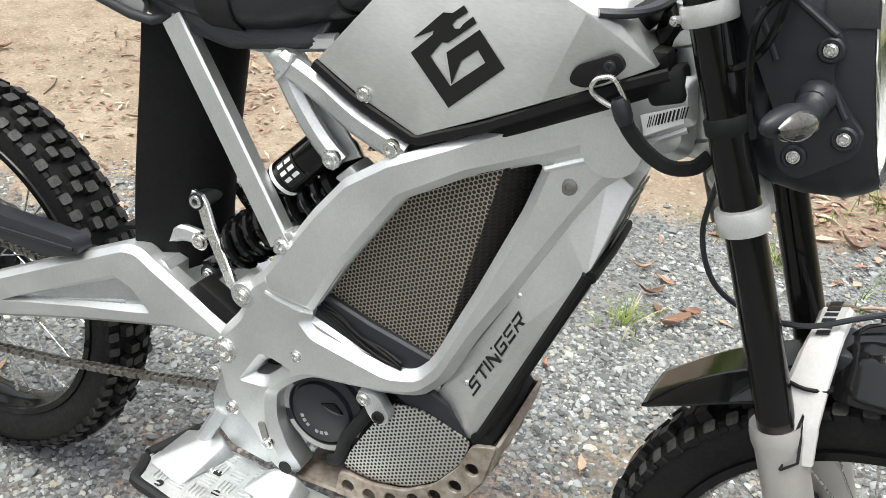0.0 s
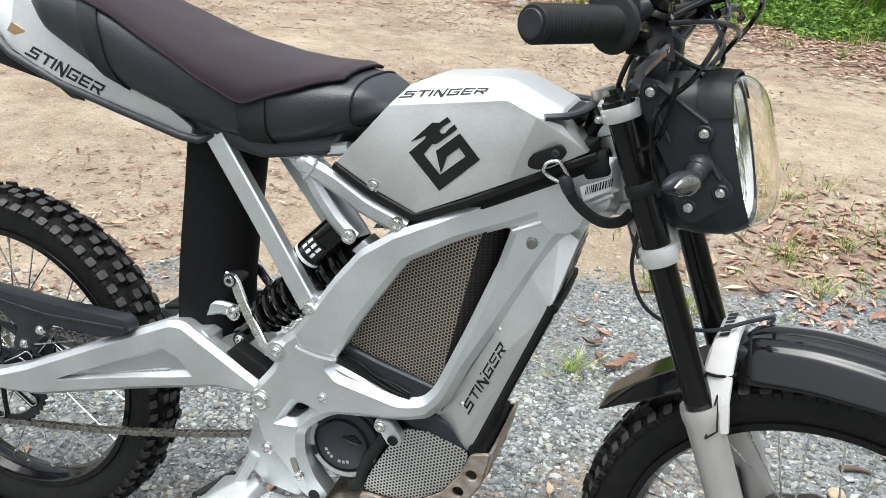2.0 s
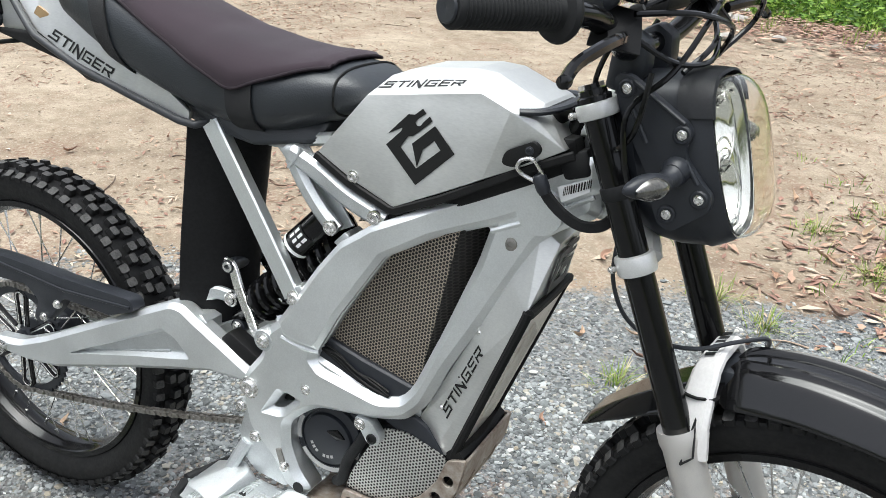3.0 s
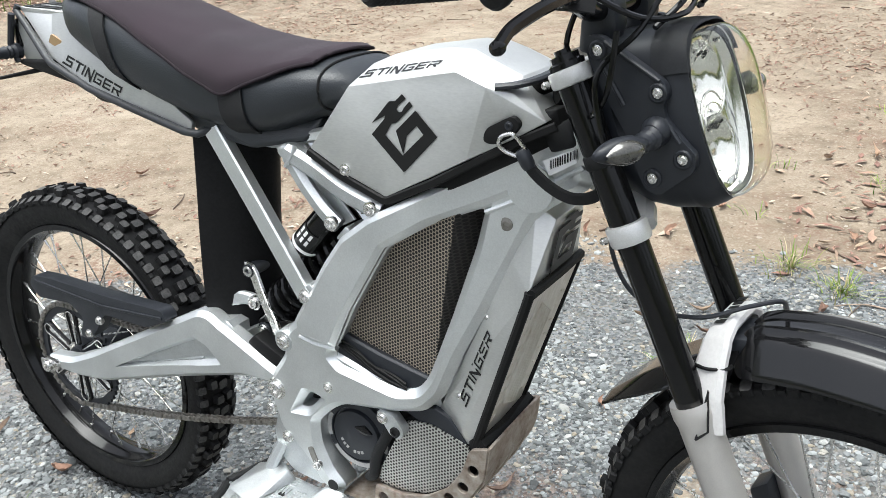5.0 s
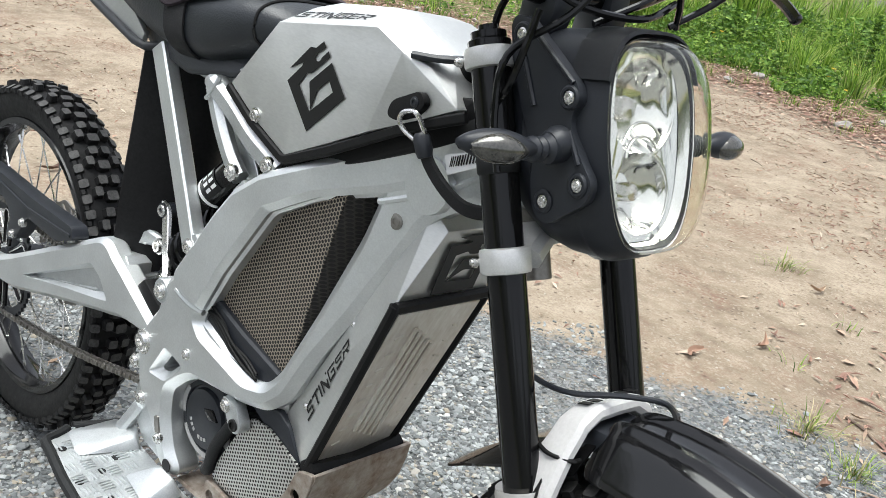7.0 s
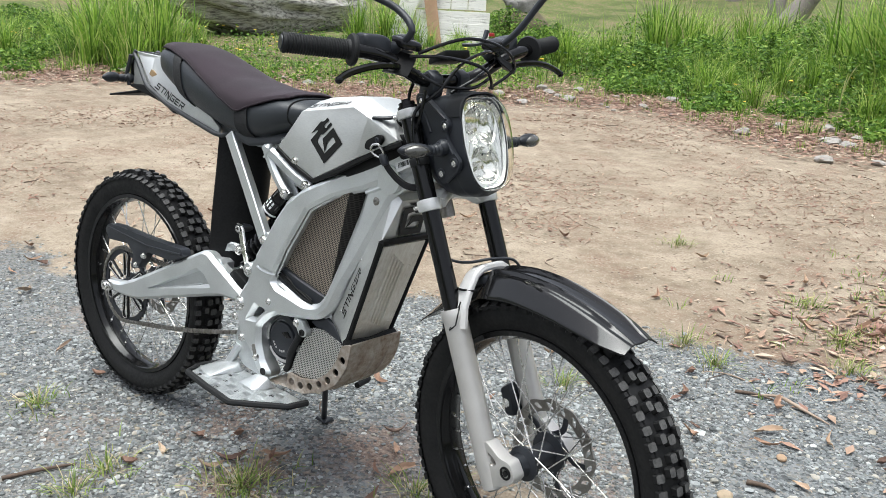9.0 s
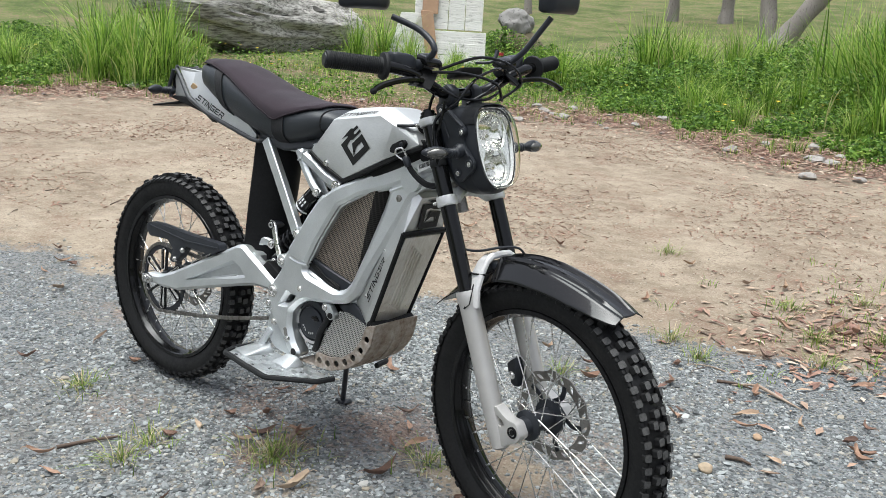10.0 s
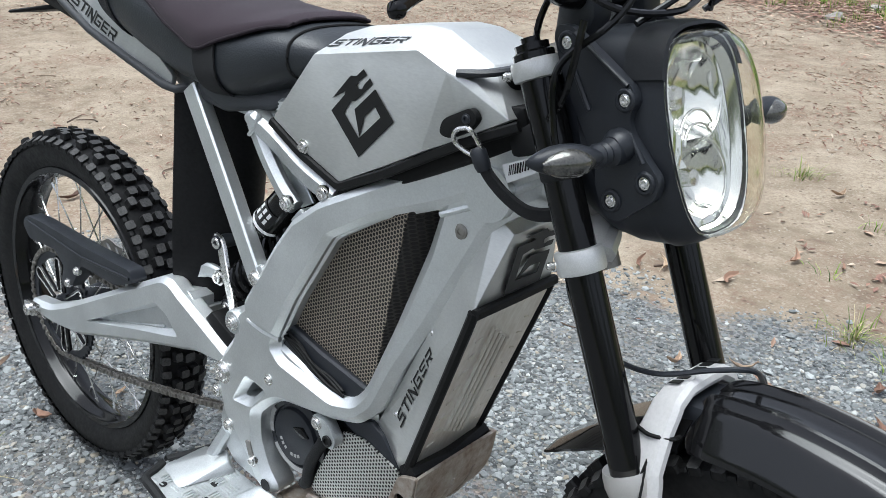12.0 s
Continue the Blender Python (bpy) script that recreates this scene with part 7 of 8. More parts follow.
weed_green = island_mat("weed_leaf", [(0.0, (0.035, 0.085, 0.014)), (0.5, (0.11, 0.22, 0.03)), (0.85, (0.22, 0.36, 0.055)), (1.0, (0.34, 0.45, 0.1))], glow=0.35)


def leaf_mesh(seed, length, width, curl):
    """A dry curled gum leaf with a raised midrib and a little thickness."""
    rnd = random.Random(seed)
    bm = bmesh.new()
    n = 8
    bend, twist = rnd.uniform(-0.45, 0.45), rnd.uniform(-0.8, 0.8)
    rows = []
    for off in (0.0, 0.0007):
        lay = []
        for k in range(n + 1):
            u = k / n
            w = width * math.sin(math.pi * min(1, u * 0.92 + 0.06)) ** 0.8 * (1 - 0.35 * u)
            x = length * (u - 0.5)
            y0 = bend * length * (u - 0.5) ** 2 * 2
            z = curl * length * (2 * u - 1) ** 2 * 0.5
            lay.append([bm.verts.new((x + rnd.uniform(-0.002, 0.002), y0 + v * w * rnd.uniform(0.72, 1.1) * (1 - 0.5 * curl * abs(v)), z + twist * v * w * (2 * u - 1) + abs(v) * w * (0.35 + 1.1 * curl) + off + rnd.uniform(0, 0.003))) for v in (-1, -0.45, 0, 0.45, 1)])
        rows.append(lay)
    for lay in rows:
        for a, b in zip(lay, lay[1:]):
            for j in range(4):
                bm.faces.new((a[j], a[j + 1], b[j + 1], b[j]))
    for i in range(n):
        for j in (0, 4):
            bm.faces.new((rows[0][i][j], rows[0][i + 1][j], rows[1][i + 1][j], rows[1][i][j]))
    stem = tube([(-length * 0.5, bend * length * 0.5, curl * length * 0.5), (-length * 0.6, bend * length * 0.7, curl * length * 0.5 + 0.002), (-length * 0.68, bend * length * 0.8, curl * length * 0.4)], 0.0009, 5, 2)
    return join(bm, stem)


LEAVES = [(0.38, -0.21), (0.53, -0.08), (0.54, -0.02), (0.82, 0.21), (0.73, 0.38), (0.42, 0.27), (0.92, 0.08), (0.39, -0.01), (-0.39, 0.0), (-0.96, 0.15), (-1.21, 0.19), (-0.4, -0.25),
          (0.34, -0.52), (0.81, -0.13), (0.76, -0.19), (0.61, 0.05), (0.69, 1.94), (0.82, 1.97), (1.6, 1.21), (1.63, 0.93), (1.8, 1.11), (1.75, 1.2), (1.76, 1.34),
          (1.18, 1.2), (1.3, 1.02), (1.49, 1.07), (0.93, 1.07), (0.97, 1.02), (1.0, 1.09), (0.9, 1.12)]
TUFTS = [(0.65, -0.07), (0.37, -0.26), (0.4, -0.36), (0.96, 0.21), (-0.08, -0.22), (1.14, 1.49), (0.99, 1.58), (1.18, 2.32), (1.49, 1.77), (1.39, 2.65), (1.58, 2.19), (0.39, 2.72), (1.39, 2.02), (0.88, 0.97), (1.75, 2.4), (1.9, 1.95), (2.1, 2.6)]


def build_leaves():
    rnd = random.Random(21)
    protos = []
    for k in range(7):
        ob = part("fallen_leaf", leaf_mesh(k, rnd.uniform(0.04, 0.095), rnd.uniform(0.008, 0.021), rnd.uniform(0.1, 0.6)), dry_leaf, smooth=60)
        tagged(ob, "dry brown curled leaf lying on the ground", "leaf", "fallen leaves")
        protos.append(ob)
    spots = list(LEAVES)
    while len(spots) < 180:
        pick = rnd.random()
        if pick < 0.33:
            # heap at the edge of the dirt
            a, r = rnd.uniform(0, 6.28), abs(rnd.gauss(0, 0.38))
            x, y = 1.4 + r * math.cos(a) * 0.9 + rnd.uniform(-0.1, 0.4), 2.15 + r * math.sin(a) * 1.2
        elif pick < 0.8:
            x, y = rnd.uniform(-1.6, 2.4), rnd.uniform(-0.6, 2.4)
        else:
            x, y = rnd.uniform(-4.0, 3.0), rnd.uniform(2.5, 7.0)
        if abs(y - 0.06) < 0.05 and -0.2 < x < 0.2:
            continue
        spots.append((x, y))
    for k, (x, y) in enumerate(spots):
        m = pose(x, y, height(x, y) + 0.006, rnd.uniform(-14, 14), rnd.uniform(-14, 14), rnd.uniform(0, 360))
        if k < len(protos):
            protos[k].matrix_world = m
        else:
            copy_thing(protos[k % len(protos)], m)


def build_sticks():
    def stick(pts, r, mat, label, scale=lambda u: 1.0 - 0.6 * u):
        line = spline([(x, y, height(x, y) + r * 0.8 + dz) for x, y, dz in pts], 5)
        bm = sweep(line, circle(r, 8), (0, 0, 1), scale)
        for v in bm.verts:
            v.co += Vector((noise.noise(v.co * 40), noise.noise(v.co * 40 + Vector((3, 1, 2))), 0)) * r * 0.35
        tagged(part("stick", bm, mat, smooth=60), label, "stick", "sticks on the ground")

    stick([(0.23, -0.45, 0.0), (0.26, -0.38, 0.004), (0.29, -0.3, 0.0)], 0.006, bark, "short dark brown stick lying on gravel", lambda u: 1 - 0.4 * u)
    stick([(1.33, 1.34, 0.0), (1.4, 1.37, 0.012), (1.48, 1.35, 0.008), (1.57, 1.33, 0.0)], 0.0042, pale_wood, "pale strip of peeled bark on gravel", lambda u: 0.35 + math.sin(u * math.pi))
    stick([(1.28, 1.33, 0.0), (1.34, 1.35, 0.004), (1.39, 1.36, 0.0)], 0.006, bark, "short brown piece of bark on gravel")
    stick([(1.52, 0.85, 0), (1.56, 0.86, 0.003), (1.59, 0.86, 0)], 0.008, bark, "short dark twig on gravel")
    stick([(1.02, 1.75, 0), (1.07, 1.73, 0.002), (1.11, 1.7, 0)], 0.005, bark, "short dark twig on dirt")
    rnd = random.Random(31)
    for k in range(80):
        x, y, a, l = rnd.uniform(-3.4, 2.6), rnd.uniform(-0.4, 6.5), rnd.uniform(0, 6.28), rnd.uniform(0.04, 0.16)
        c, s = math.cos(a) * l / 2, math.sin(a) * l / 2
        w = rnd.uniform(-0.15, 0.15) * l
        stick([(x - c, y - s, 0), (x + s * 0.2 + w, y - c * 0.2 + w, 0.003), (x + c, y + s, 0)], rnd.uniform(0.0018, 0.004), bark if k % 3 else pale_wood, "thin dry twig lying on the ground")
    for x, y, r, col in ((1.54, 1.03, 0.014, (0.4, 0.27, 0.17)), (1.51, 0.74, 0.02, (0.4, 0.31, 0.21))):
        bm = bmesh.new()
        bmesh.ops.create_icosphere(bm, subdivisions=3, radius=r)
        for v in bm.verts:
            v.co *= 1 + 0.25 * noise.noise(v.co * 60)
            v.co.z *= 0.65
            v.co += Vector((x, y, height(x, y) + r * 0.5))
        tagged(part("stone", bm, surface("orange_stone", col, tuple(c * 0.7 for c in col), 0.7, 0.85, 0, 90, stain=60, bump=0.3)), "rounded orange-tan stone among grey gravel", "stone", "round stones")


def blades(bm, rnd, x, y, count, length, spread, width, lean=0.7, z0=0.0):
    """A clump of arching tapered grass blades."""
    for _ in range(count):
        a = rnd.uniform(0, 6.283)
        r = abs(rnd.gauss(0, spread))
        bx, by = x + r * math.cos(a), y + r * math.sin(a)
        l = length * rnd.uniform(0.45, 1.1)
        w = width * rnd.uniform(0.6, 1.2)
        d = rnd.uniform(0, 6.283) if rnd.random() < 0.4 else a
        out = lean * rnd.uniform(0.15, 1.0)
        side = Vector((-math.sin(d), math.cos(d), 0))
        prev = None
        segs = 5
        for k in range(segs + 1):
            u = k / segs
            h = l * (u - 0.45 * out * u * u)
            o = l * out * u * u * 0.8
            p = Vector((bx + math.cos(d) * o, by + math.sin(d) * o, z0 + h - 0.01))
            ww = w * (1 - u ** 1.6) + 0.0004
            pair = (bm.verts.new(p - side * ww), bm.verts.new(p + side * ww))
            if prev:
                bm.faces.new((prev[0], prev[1], pair[1], pair[0]))
            prev = pair


def build_tufts():
    rnd = random.Random(12)
    for k, (x, y) in enumerate(TUFTS):
        bm = bmesh.new()
        n = 260 if k == 0 else rnd.randint(60, 110)
        blades(bm, rnd, x, y, n, 0.07 if k < 6 else 0.08, 0.07 if k == 0 else 0.045, 0.0014, 1.35, height(x, y))
        tagged(part("grass_tuft", bm, tuft_blade, smooth=0), "small tuft of green and straw grass", "grass tuft", "grass tufts", "stuff")
    rnd = random.Random(14)
    bm = bmesh.new()
    for _ in range(70):
        x, y = rnd.gauss(1.6, 0.35), rnd.gauss(2.4, 0.4)
        blades(bm, rnd, x, y, 10, 0.07, 0.05, 0.0015, 1.1, height(x, y))
    for k in range(620):
        a = rnd.uniform(1.2, 3.1)
        x, y = at_verge(a, rnd.uniform(-0.5, 0.6) if k < 160 else rnd.uniform(0.3, 5.0))
        blades(bm, rnd, x, y, 18, 0.14 if k < 160 else 0.24, 0.07 if k < 160 else 0.12, 0.0022 if k < 160 else 0.004, 0.9, height(x, y))
    tagged(part("sparse_grass", bm, blade_green, smooth=0), "sparse short grass among dry leaves", "grass", kind="stuff")


def build_litter():
    """Broken leaf litter along the verge and in the heap."""
    rnd = random.Random(44)
    verts, faces = [], []
    for k in range(58000):
        if k < 700:
            x, y = rnd.gauss(1.6, 0.3), rnd.gauss(2.2, 0.34)
        elif k < 14000:
            # crumbs blown over the dirt, drifted together in patches
            while True:
                x, y = rnd.uniform(-5.5, 2.8), rnd.uniform(0.6, 7.5)
                drift = noise.noise((x * 0.8, y * 0.8, 21.0)) + 0.5 * noise.noise((x * 2.6, y * 2.6, 8.0))
                if gravel_edge(x, y) > rnd.uniform(-0.6, 0.3) and beyond(x, y) < 0.5 and drift > rnd.uniform(-0.3, 0.55):
                    break
        else:
            x, y = at_verge(rnd.uniform(1.2, 3.1), rnd.gauss(0.1, 0.55) if k < 34000 else rnd.uniform(0, 6))
        f = 0.75 if k < 700 else 0.42 if k < 14000 else 1.0
        l, w, a = f * rnd.uniform(0.016, 0.056), f * rnd.uniform(0.006, 0.018), rnd.uniform(0, 6.283)
        z = height(x, y) + (rnd.uniform(0.003, 0.01) if k < 14000 else rnd.uniform(0.008, 0.04))
        ca, sa = math.cos(a), math.sin(a)
        t = rnd.uniform(-0.5, 0.5)
        base = len(verts)
        for u, v, h in ((-1, 0, t), (-0.2, 1, 0.3), (1, 0.1, -t), (-0.1, -1, 0.3)):
            verts.append((x + ca * u * l - sa * v * w, y + sa * u * l + ca * v * w, z + h * 0.012))
        faces += [(base, base + 1, base + 2), (base, base + 2, base + 3)]
    me = bpy.data.meshes.new("leaf_litter")
    me.from_pydata(verts, [], faces)
    me.materials.append(dry_bits)
    tagged(new("leaf_litter", me), "thin layer of broken brown leaf litter", "leaf litter", kind="stuff")


build_leaves()
build_sticks()
build_tufts()
build_litter()


# ---- verge: tall grass, weeds, log, boards, trees ----
def build_tall_grass():
    rnd = random.Random(77)
    protos = []
    for k in range(6):
        bm = bmesh.new()
        blades(bm, rnd, 0, 0, 110 + 8 * k, 1.05 + 0.1 * k, 0.12 + 0.025 * k, 0.011, 0.6 + 0.1 * k)
        blades(bm, rnd, 0, 0, 90, 0.6, 0.26, 0.007, 1.15)
        ob = part("tall_grass", bm, blade_green, smooth=0)
        tagged(ob, "clump of tall arching green grass", "grass clump", "tall grass clumps")
        protos.append(ob)
    # a big clump before the log, loose stands past the boards and to the far side
    spots = [(-7.6, 4.3, 1.0), (-7.4, 4.6, 0.95), (-7.9, 4.9, 1.1), (-7.2, 4.2, 0.7), (-8.4, 4.4, 1.0), (-8.0, 4.1, 0.75), (-8.9, 4.8, 1.0), (-8.2, 5.2, 1.05), (-9.2, 5.2, 0.9), (-9.8, 10.2, 0.8), (-9.5, 10.6, 0.9), (-8.2, 9.9, 0.6)]
    stands = ((-4.3, 10.0, 0.95), (-4.0, 10.9, 1.15), (-4.6, 9.4, 0.75), (-3.9, 11.4, 1.1), (-4.1, 14.0, 1.1), (-4.8, 17.0, 1.2), (-1.35, 9.6, 0.8), (-1.8, 12.2, 1.25), (-1.0, 11.3, 1.35), (-0.7, 10.7, 1.3), (-1.5, 11.6, 1.3), (-0.3, 10.2, 1.2), (0.1, 9.4, 1.0), (0.6, 9.0, 0.95), (1.2, 8.6, 0.9), (1.9, 8.0, 0.8), (-3.6, 21.0, 1.3), (-4.7, 13.8, 0.9), (-2.8, 11.4, 0.8))
    for x, y, s in stands:
        for k in range(4 if x > -0.8 else 2):
            spots.append((x + rnd.gauss(0, 0.26), y + rnd.gauss(0, 0.22), s * rnd.uniform(0.7, 1.05) * (1.2 if x > -0.8 else 0.85 if x > -2.0 else 1.0)))
    for k in range(44):
        x, y = at_verge(rnd.uniform(1.2, 2.14), rnd.uniform(1.3, 3.4) if k < 24 else rnd.uniform(3.0, 9.0))
        spots.append((x, y, rnd.uniform(0.3, 0.7)))
    for k in range(22):
        x, y = at_verge(rnd.uniform(2.68, 2.98), rnd.uniform(1.4, 5.0))
        spots.append((x, y, rnd.uniform(0.25, 0.5)))
    for k in range(10):
        x, y = at_verge(rnd.uniform(2.2, 2.68), rnd.uniform(3.4, 6.5))
        spots.append((x, y, rnd.uniform(0.25, 0.5)))
    for k, (x, y, s) in enumerate(spots):
        m = pose(x, y, height(x, y), 0, 0, rnd.uniform(0, 360))
        ob = protos[k] if k < 6 else copy_thing(protos[k % 6], m)
        ob.matrix_world = m @ Matrix.Diagonal((s, s, s, 1))


def leaf_quads(name, count, place, size, mat, label, category, seed, up=0.35):
    rnd = random.Random(seed)
    verts, faces = [], []
    for _ in range(count):
        x, y, z = place(rnd)
        l = size * rnd.uniform(0.5, 1.3)
        d = Vector((rnd.gauss(0, 1), rnd.gauss(0, 1), rnd.gauss(0, 0.5))).normalized()
        n = Vector((rnd.gauss(0, 1), rnd.gauss(0, 1), up + rnd.random() * 1.5)).normalized()
        s = d.cross(n).normalized()
        p = Vector((x, y, z))
        base = len(verts)
        bow = n * l * 0.18
        for q in (p - d * l, p - s * l * 0.5 + bow, p + d * l, p + s * l * 0.5 + bow):
            verts.append(tuple(q))
        faces += [(base, base + 1, base + 2), (base, base + 2, base + 3)]
    me = bpy.data.meshes.new(name)
    me.from_pydata(verts, [], faces)
    me.materials.append(mat)
    return tagged(new(name, me), label, category, kind="stuff")


def build_weeds():
    def low(rnd):
        while True:
            pick = rnd.random()
            a = rnd.uniform(2.62, 3.12) if pick > 0.75 else rnd.uniform(1.15, 3.1)
            x, y = at_verge(a, 0.25 + abs(rnd.gauss(0, 1.7)) if pick < 0.6 else rnd.uniform(0.4, 10))
            n = noise.noise((x * 0.9, y * 0.9, 3.0)) + 0.5 * noise.noise((x * 2.5, y * 2.5, 5.0))
            if n > -0.12 + 0.4 * max(0.0, 1.3 - beyond(x, y)):
                mid = math.atan2(y - MIDDLE.y, x - MIDDLE.x)
                if 2.12 < mid < 2.66 and rnd.random() < 0.75 and beyond(x, y) < 5:
                    continue
                return x, y, height(x, y) + rnd.random() ** 1.5 * (0.1 + 0.35 * max(0, n)) * min(1, max(0.15, beyond(x, y)))

    leaf_quads("ground_weeds", 90000, low, 0.03, weed_green, "low leafy green weeds covering the verge", "weeds", 90)

    def heap(rnd):
        c = rnd.choice(((-8.5, 13.0, 0.75), (-5.6, 10.4, 0.6), (-3.6, 9.6, 0.5), (-10.6, 3.2, 0.7), (-9.3, 2.6, 0.5), (-3.1, 10.3, 0.6), (-2.3, 10.6, 0.7), (-0.6, 9.8, 0.7), (-5.2, 9.5, 0.6), (-2.6, 13.0, 0.8), (0.4, 9.1, 0.6), (-5.6, 13.5, 0.8), (-9.0, 13.3, 0.6), (-3.4, 15.5, 0.9), (-12.5, 4.4, 0.4), (-13.5, 5.6, 0.4)))
        r = min(1.2, abs(rnd.gauss(0, 0.5)))
        a = rnd.uniform(0, 6.283)
        x, y = c[0] + r * math.cos(a) * 1.4, c[1] + r * math.sin(a)
        return x, y, height(x, y) + c[2] * rnd.random() * max(0.1, 1 - r / 1.6)

    leaf_quads("leafy_bush", 38000, heap, 0.033, weed_green, "soft green leafy bushes on the verge", "bush", 91)
    rnd = random.Random(17)
    bm = bmesh.new()
    for _ in range(150):
        x, y = at_verge(rnd.uniform(1.4, 3.0), rnd.uniform(0.8, 5.5))
        join_flower(bm, Vector((x, y, height(x, y) + rnd.uniform(0.12, 0.35))), rnd)
    tagged(part("wild_flowers", bm, surface("yellow_petal", (0.75, 0.45, 0.02), (0.8, 0.55, 0.05), 0.6, bump=0), smooth=0), "tiny yellow flowers among the weeds", "flowers", kind="stuff")


def join_flower(bm, p, rnd):
    r = rnd.uniform(0.018, 0.034)
    c = bm.verts.new(p)
    ring = [bm.verts.new(p + Vector((r * math.cos(k * 1.257), r * math.sin(k * 1.257), 0.006 + rnd.uniform(-0.003, 0.006)))) for k in range(5)]
    for k in range(5):
        bm.faces.new((c, ring[k], ring[(k + 1) % 5]))


def weathered(name, a, b, along, deep=(0.3, 0.46), scale=6):
    m, nt, bs = tree_of(name)
    v = coords(nt, along)
    f = noise_tex(nt, v, scale, 8, 0.7)
    g = noise_tex(nt, coords(nt), 1.6, 5)
    cracks = ramp(nt, f, [(deep[0], 0.0), (deep[1], 1.0)])
    base = mixed(nt, g, a, b)
    nt.links.new(mixed(nt, cracks, tuple(c * 0.35 for c in b), base), bs.inputs["Base Color"])
    bs.inputs["Roughness"].default_value = 0.88
    bumped(nt, bs, f, 0.9, 0.02)
    return m


def build_log():
    log = thing("fallen_log", "huge grey weathered log lying in the grass", "log")
    a, b = Vector((-11.05, 6.4, 0.62)), Vector((-12.65, 12.4, 0.5))
    ax = (b - a).normalized()
    side = ax.cross(Vector((0, 0, 1))).normalized()
    up = side.cross(ax)
    bm = bmesh.new()
    rings = []
    n, m = 72, 90
    for i in range(m + 1):
        u = i / m
        grow = min(1, u / 0.42)
        r = 0.66 * (0.22 + 0.78 * grow ** 0.8) * (1.0 - 0.2 * max(0, u - 0.4))
        c = a.lerp(b, u) + up * (0.06 * math.sin(u * 5) + 0.34 * (1 - grow))
        ring = []
        for k in range(n):
            t = 2 * math.pi * k / n
            q = Vector((math.cos(t) * 2.2, math.sin(t) * 2.2, u * 3.0))
            d = 1 + 0.2 * noise.noise(q) + 0.09 * noise.noise(q * 3.1) + 0.07 * noise.noise((math.cos(t) * 9, math.sin(t) * 9, u * 3)) + 0.03 * noise.noise((math.cos(t) * 24, math.sin(t) * 24, u * 9))
            ring.append(bm.verts.new(c + (side * math.cos(t) * 1.05 + up * math.sin(t)) * r * d))
        rings.append(ring)
    for p, q in zip(rings, rings[1:]):
        for k in range(n):
            bm.faces.new((p[k], p[(k + 1) % n], q[(k + 1) % n], q[k]))
    bm.faces.new(rings[0])
    bm.faces.new(rings[-1])
    part("trunk", bm, weathered("silver_grey_wood", (0.56, 0.545, 0.51), (0.3, 0.275, 0.24), (4.2, 0.5, 4.2), (0.4, 0.56), 6), log, smooth=70)
    bm = bmesh.new()
    bmesh.ops.create_icosphere(bm, subdivisions=3, radius=0.2)
    for v in bm.verts:
        v.co = Vector((v.co.x * 1.3, v.co.y * 1.8, v.co.z * 0.7)) * (1 + 0.4 * noise.noise(v.co * 9))
        v.co += a.lerp(b, 0.72) + up * 0.3 + side * 0.3
    part("knot", bm, weathered("dark_knot", (0.13, 0.12, 0.11), (0.05, 0.045, 0.04), (1, 1, 1)), log, "dark hollow knot")


def build_boards():
    stack = thing("white_boards", "weathered white-painted boards leaning in the grass", "boards")
    mat = weathered("flaking_white_paint", (0.72, 0.71, 0.68), (0.6, 0.58, 0.54), (0.8, 0.8, 5))
    o = Vector((-8.75, 11.2, 0.0))
    w = Vector((0.76, 0.65, 0)).normalized()
    back = Vector((-0.65, 0.76, 0)).normalized()
    up = (Vector((0, 0, 1)) + back * 0.22).normalized()

    def board(x0, x1, z0, z1, off, tilt=0.0, name="board", material=mat):
        pts = []
        for x in (x0, x1):
            for z in (z0, z1):
                for d in (0.0, 0.03):
                    pts.append(o + w * (x + tilt * z) + up * z + back * (off + d))
        part(name, hull([tuple(p) for p in pts], 0.004, 1), material, stack)

    rnd = random.Random(6)
    x = -0.42
    for k in range(4):
        ww = rnd.uniform(0.28, 0.36)
        board(x, x + ww - 0.012, 0.72, 1.32 + rnd.uniform(-0.03, 0.03), 0.04 + rnd.uniform(0, 0.012))
        x += ww
    for k, z in enumerate((0.05, 0.28, 0.5)):
        board(-0.42, 0.95, z - 0.03, z + 0.19, 0.0 + 0.01 * k)
    board(-0.95, -0.62, -0.05, 1.0, -0.05, 0.28)
    post = surface("bare_brown_timber", (0.42, 0.27, 0.17), (0.3, 0.18, 0.11), 0.75, 0.9, 0, 60, (6, 6, 0.7), 6, 0.4)
    board(-0.14, 0.09, 0.0, 1.05, -0.07, -0.16, "timber_post", post)
    board(-0.28, 0.02, 1.0, 1.75, -0.04, 0.0, "timber_post", post)


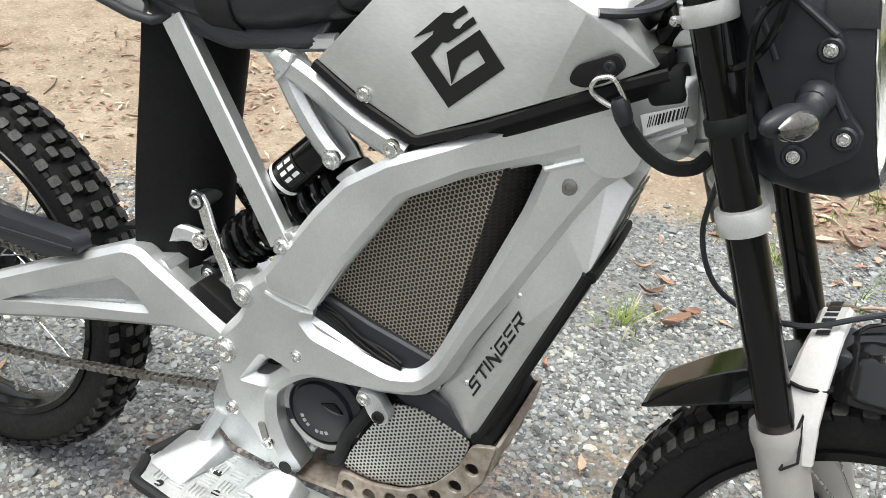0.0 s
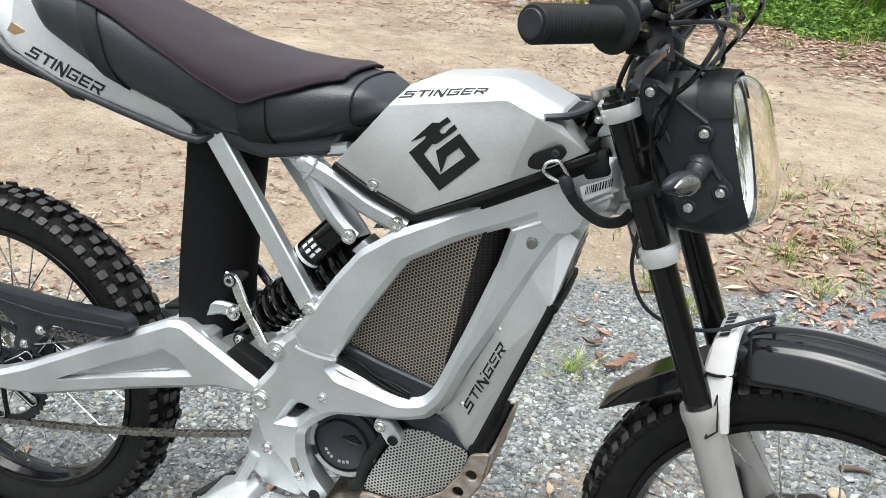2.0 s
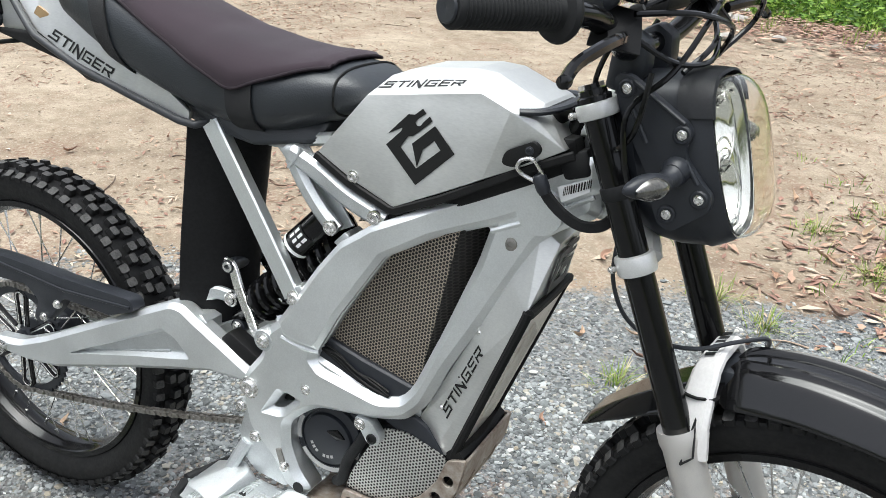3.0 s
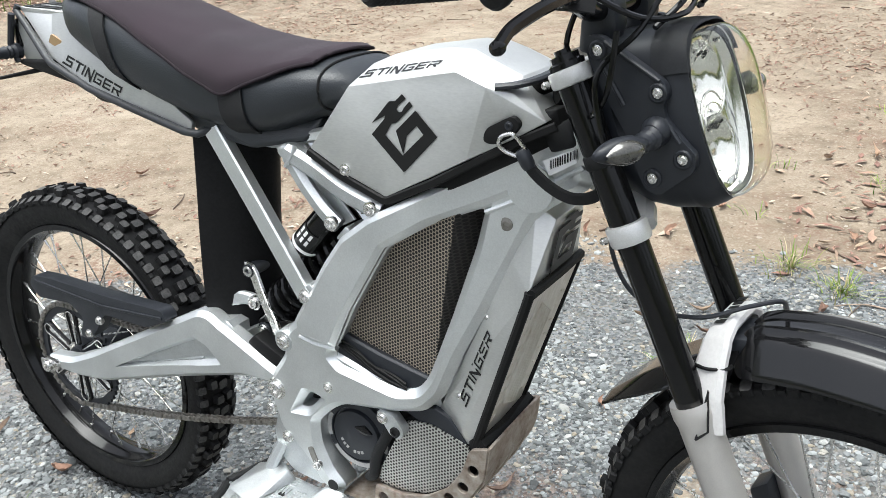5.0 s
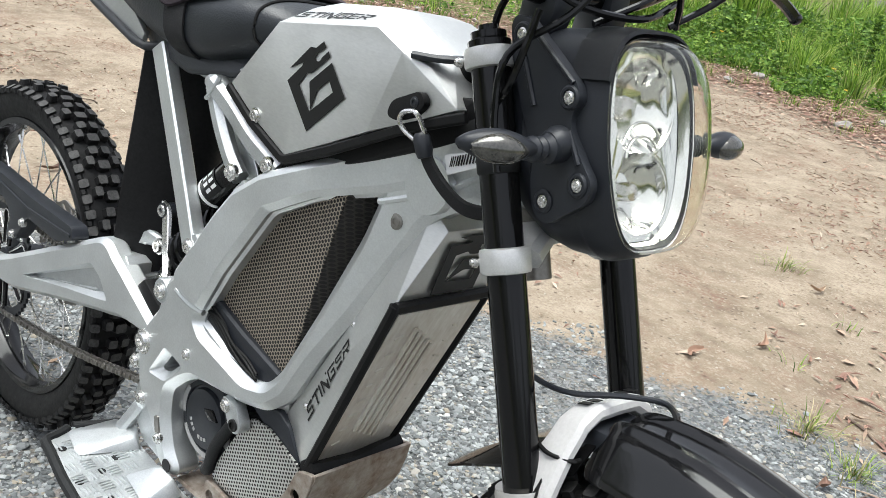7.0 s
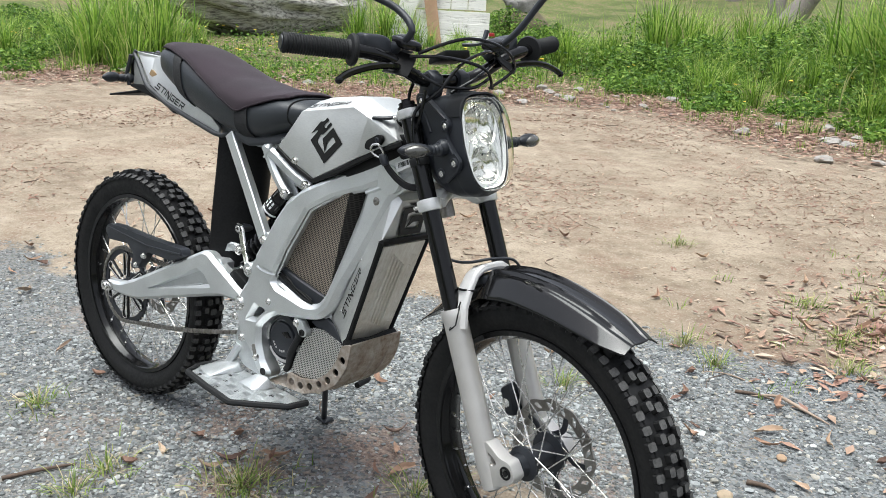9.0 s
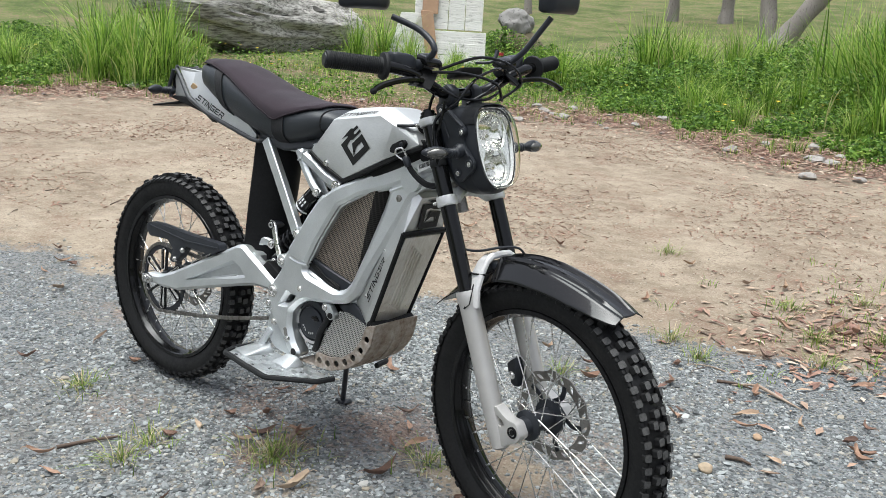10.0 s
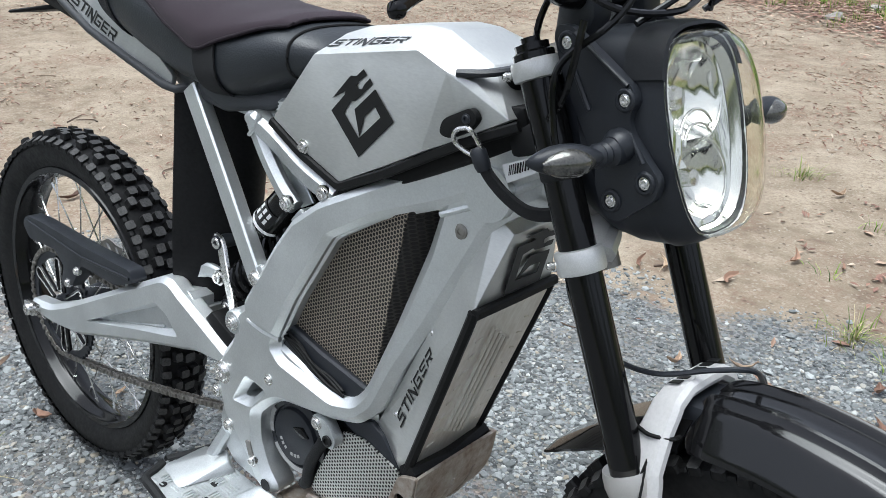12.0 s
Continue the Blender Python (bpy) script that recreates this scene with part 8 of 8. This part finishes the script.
def build_stump():
    bm = bmesh.new()
    bmesh.ops.create_icosphere(bm, subdivisions=4, radius=0.33)
    for v in bm.verts:
        v.co = Vector((v.co.x * 1.1, v.co.y, v.co.z * 0.9)) * (1 + 0.3 * noise.noise(v.co * 4) + 0.12 * noise.noise(v.co * 14))
    bmesh.ops.translate(bm, verts=bm.verts[:], vec=(-8.65, 13.6, 0.86))
    tagged(part("root_stump", bm, weathered("grey_root", (0.27, 0.26, 0.245), (0.13, 0.12, 0.11), (2, 2, 2)), smooth=60), "gnarled grey root stump above the weeds", "stump")
    bm = bmesh.new()
    bmesh.ops.create_icosphere(bm, subdivisions=3, radius=0.5)
    for v in bm.verts:
        v.co.z *= 0.8
        v.co *= 1 + 0.2 * noise.noise(v.co * 5)
    bmesh.ops.translate(bm, verts=bm.verts[:], vec=(-8.6, 13.6, 0.35))
    tagged(part("earth_mound", bm, surface("earth", (0.14, 0.11, 0.07), (0.09, 0.08, 0.04), 0.9, bump=0.4), smooth=60), "low mound of earth under the stump", "mound")
    m = surface("pale_rock", (0.36, 0.34, 0.31), (0.2, 0.18, 0.165), 0.85, 0.95, 0, 40, stain=6, bump=0.5, dist=0.004)
    rnd = random.Random(71)
    for k in range(70):
        x, y = at_verge(rnd.uniform(1.3, 2.9), rnd.gauss(0.1, 0.45))
        bm = bmesh.new()
        bmesh.ops.create_icosphere(bm, subdivisions=2, radius=0.02 + 0.07 * rnd.random() ** 2)
        sh = Vector((rnd.random() * 9, rnd.random() * 9, 0))
        for v in bm.verts:
            v.co *= 1 + 0.6 * noise.noise(v.co * 14 + sh)
            v.co.z *= 0.5
        bmesh.ops.translate(bm, verts=bm.verts[:], vec=(x, y, height(x, y) + 0.02))
        tagged(part("rock", bm, m, smooth=12), "pale rock half sunk in the verge", "rock", "rocks along the verge")


def build_tree(base, top, r, seed, label):
    rnd = random.Random(seed)
    tree = thing("tree", label, "tree", "trees behind the verge")
    b, t = Vector(base), Vector(top)
    b.z = height(b.x, b.y) - 0.1
    pts = [b, b.lerp(t, 0.3) + Vector((rnd.uniform(-0.15, 0.15), rnd.uniform(-0.15, 0.15), 0)), b.lerp(t, 0.65) + Vector((rnd.uniform(-0.2, 0.2), rnd.uniform(-0.2, 0.2), 0)), t]
    line = spline(pts, 10)
    bm = sweep(line, circle(r, 18), (0, 1, 0), lambda u: 1.35 - 0.35 * min(1, u * 8) - 0.55 * u)
    for v in bm.verts:
        v.co += Vector((noise.noise(v.co * 2.2), noise.noise(v.co * 2.2 + Vector((5, 0, 0))), 0)) * r * 0.3
    part("trunk", bm, gum_bark, tree, smooth=60)
    bm = bmesh.new()
    verts, faces = [], []
    tips = []
    for k in range(6):
        s = line[int(len(line) * (0.55 + 0.07 * k)) - 1] if k < 6 else t
        d = Vector((rnd.gauss(0, 1), rnd.gauss(0, 1), rnd.uniform(0.3, 1.0))).normalized() * rnd.uniform(1.4, 2.6)
        tips.append(s + d)
        limb = tube([s, s + d * 0.5 + Vector((0, 0, 0.15)), s + d], r * 0.3, 8, 4, lambda u: 1 - 0.75 * u)
        part("limb", limb, gum_bark, tree)
    for p in tips + [t]:
        for _ in range(170):
            q = p + Vector((rnd.gauss(0, 0.6), rnd.gauss(0, 0.6), rnd.gauss(0, 0.45)))
            d = Vector((rnd.gauss(0, 1), rnd.gauss(0, 1), rnd.gauss(-0.6, 0.6))).normalized()
            s = d.cross(Vector((rnd.gauss(0, 1), rnd.gauss(0, 1), rnd.gauss(0, 1)))).normalized()
            l = rnd.uniform(0.07, 0.14)
            base_i = len(verts)
            for w in (q - d * l, q - s * l * 0.25, q + d * l, q + s * l * 0.25):
                verts.append(tuple(w))
            faces.append((base_i, base_i + 1, base_i + 2, base_i + 3))
    me = bpy.data.meshes.new("crown")
    me.from_pydata(verts, [], faces)
    me.materials.append(gum_leaf)
    crown = new("crown", me)
    crown.parent = tree
    bm.free()


gum_bark = weathered("grey_gum_bark", (0.27, 0.245, 0.22), (0.15, 0.13, 0.115), (5, 5, 0.8))
gum_leaf = island_mat("gum_leaf", [(0.0, (0.05, 0.08, 0.03)), (0.5, (0.09, 0.13, 0.045)), (1.0, (0.15, 0.18, 0.07))])
build_tall_grass()
build_weeds()
build_log()
build_boards()
build_stump()
build_tree((-7.6, 24.6, 0), (-7.9, 25.0, 8.5), 0.26, 1, "grey-barked gum tree standing behind the tall grass")
build_tree((-7.3, 24.2, 0), (-3.6, 26.5, 8.0), 0.3, 2, "leaning grey-barked gum tree behind the tall grass")
build_tree((-11.5, 30.5, 0), (-11.0, 31.0, 9.0), 0.24, 3, "slim grey gum tree standing on the far lawn")
build_tree((-13.4, 30.0, 0), (-13.0, 30.4, 9.0), 0.2, 4, "slim grey gum tree standing on the far lawn")
build_tree((-24.0, 15.0, 0), (-24.5, 15.2, 9.5), 0.16, 5, "slim dark tree behind the fallen log")
build_tree((-23.5, 16.2, 0), (-23.0, 16.6, 9.5), 0.15, 6, "slim dark tree behind the fallen log")
build_tree((-3.8, 27.0, 0), (-3.6, 27.2, 9.5), 0.25, 7, "grey gum tree standing on the far lawn")
build_tree((-18.0, 27.0, 0), (-18.3, 27.2, 9.5), 0.14, 8, "slim dark tree on the far lawn")


def woods_and_unseen_arc(rnd):
    a = rnd.uniform(0.0, 6.283)
    # the nearer, taller arc stays out of view, added to darken low reflections
    d = rnd.uniform(60, 85) if 0.15 < a < 3.6 else rnd.uniform(30, 46)
    x, y = 1.5 + d * math.cos(a), d * math.sin(a)
    return x, y, height(x, y) + rnd.random() ** 1.3 * (7.0 if 0.15 < a < 3.6 else 11.0) * (0.7 + 0.4 * noise.noise((a * 6, 0, 0)))


leaf_quads("woods_and_unseen_arc", 70000, woods_and_unseen_arc, 0.34, gum_leaf, "dark green woods beyond the lawn, with an unseen nearer arc that darkens reflections", "woods", 95, 0.1)
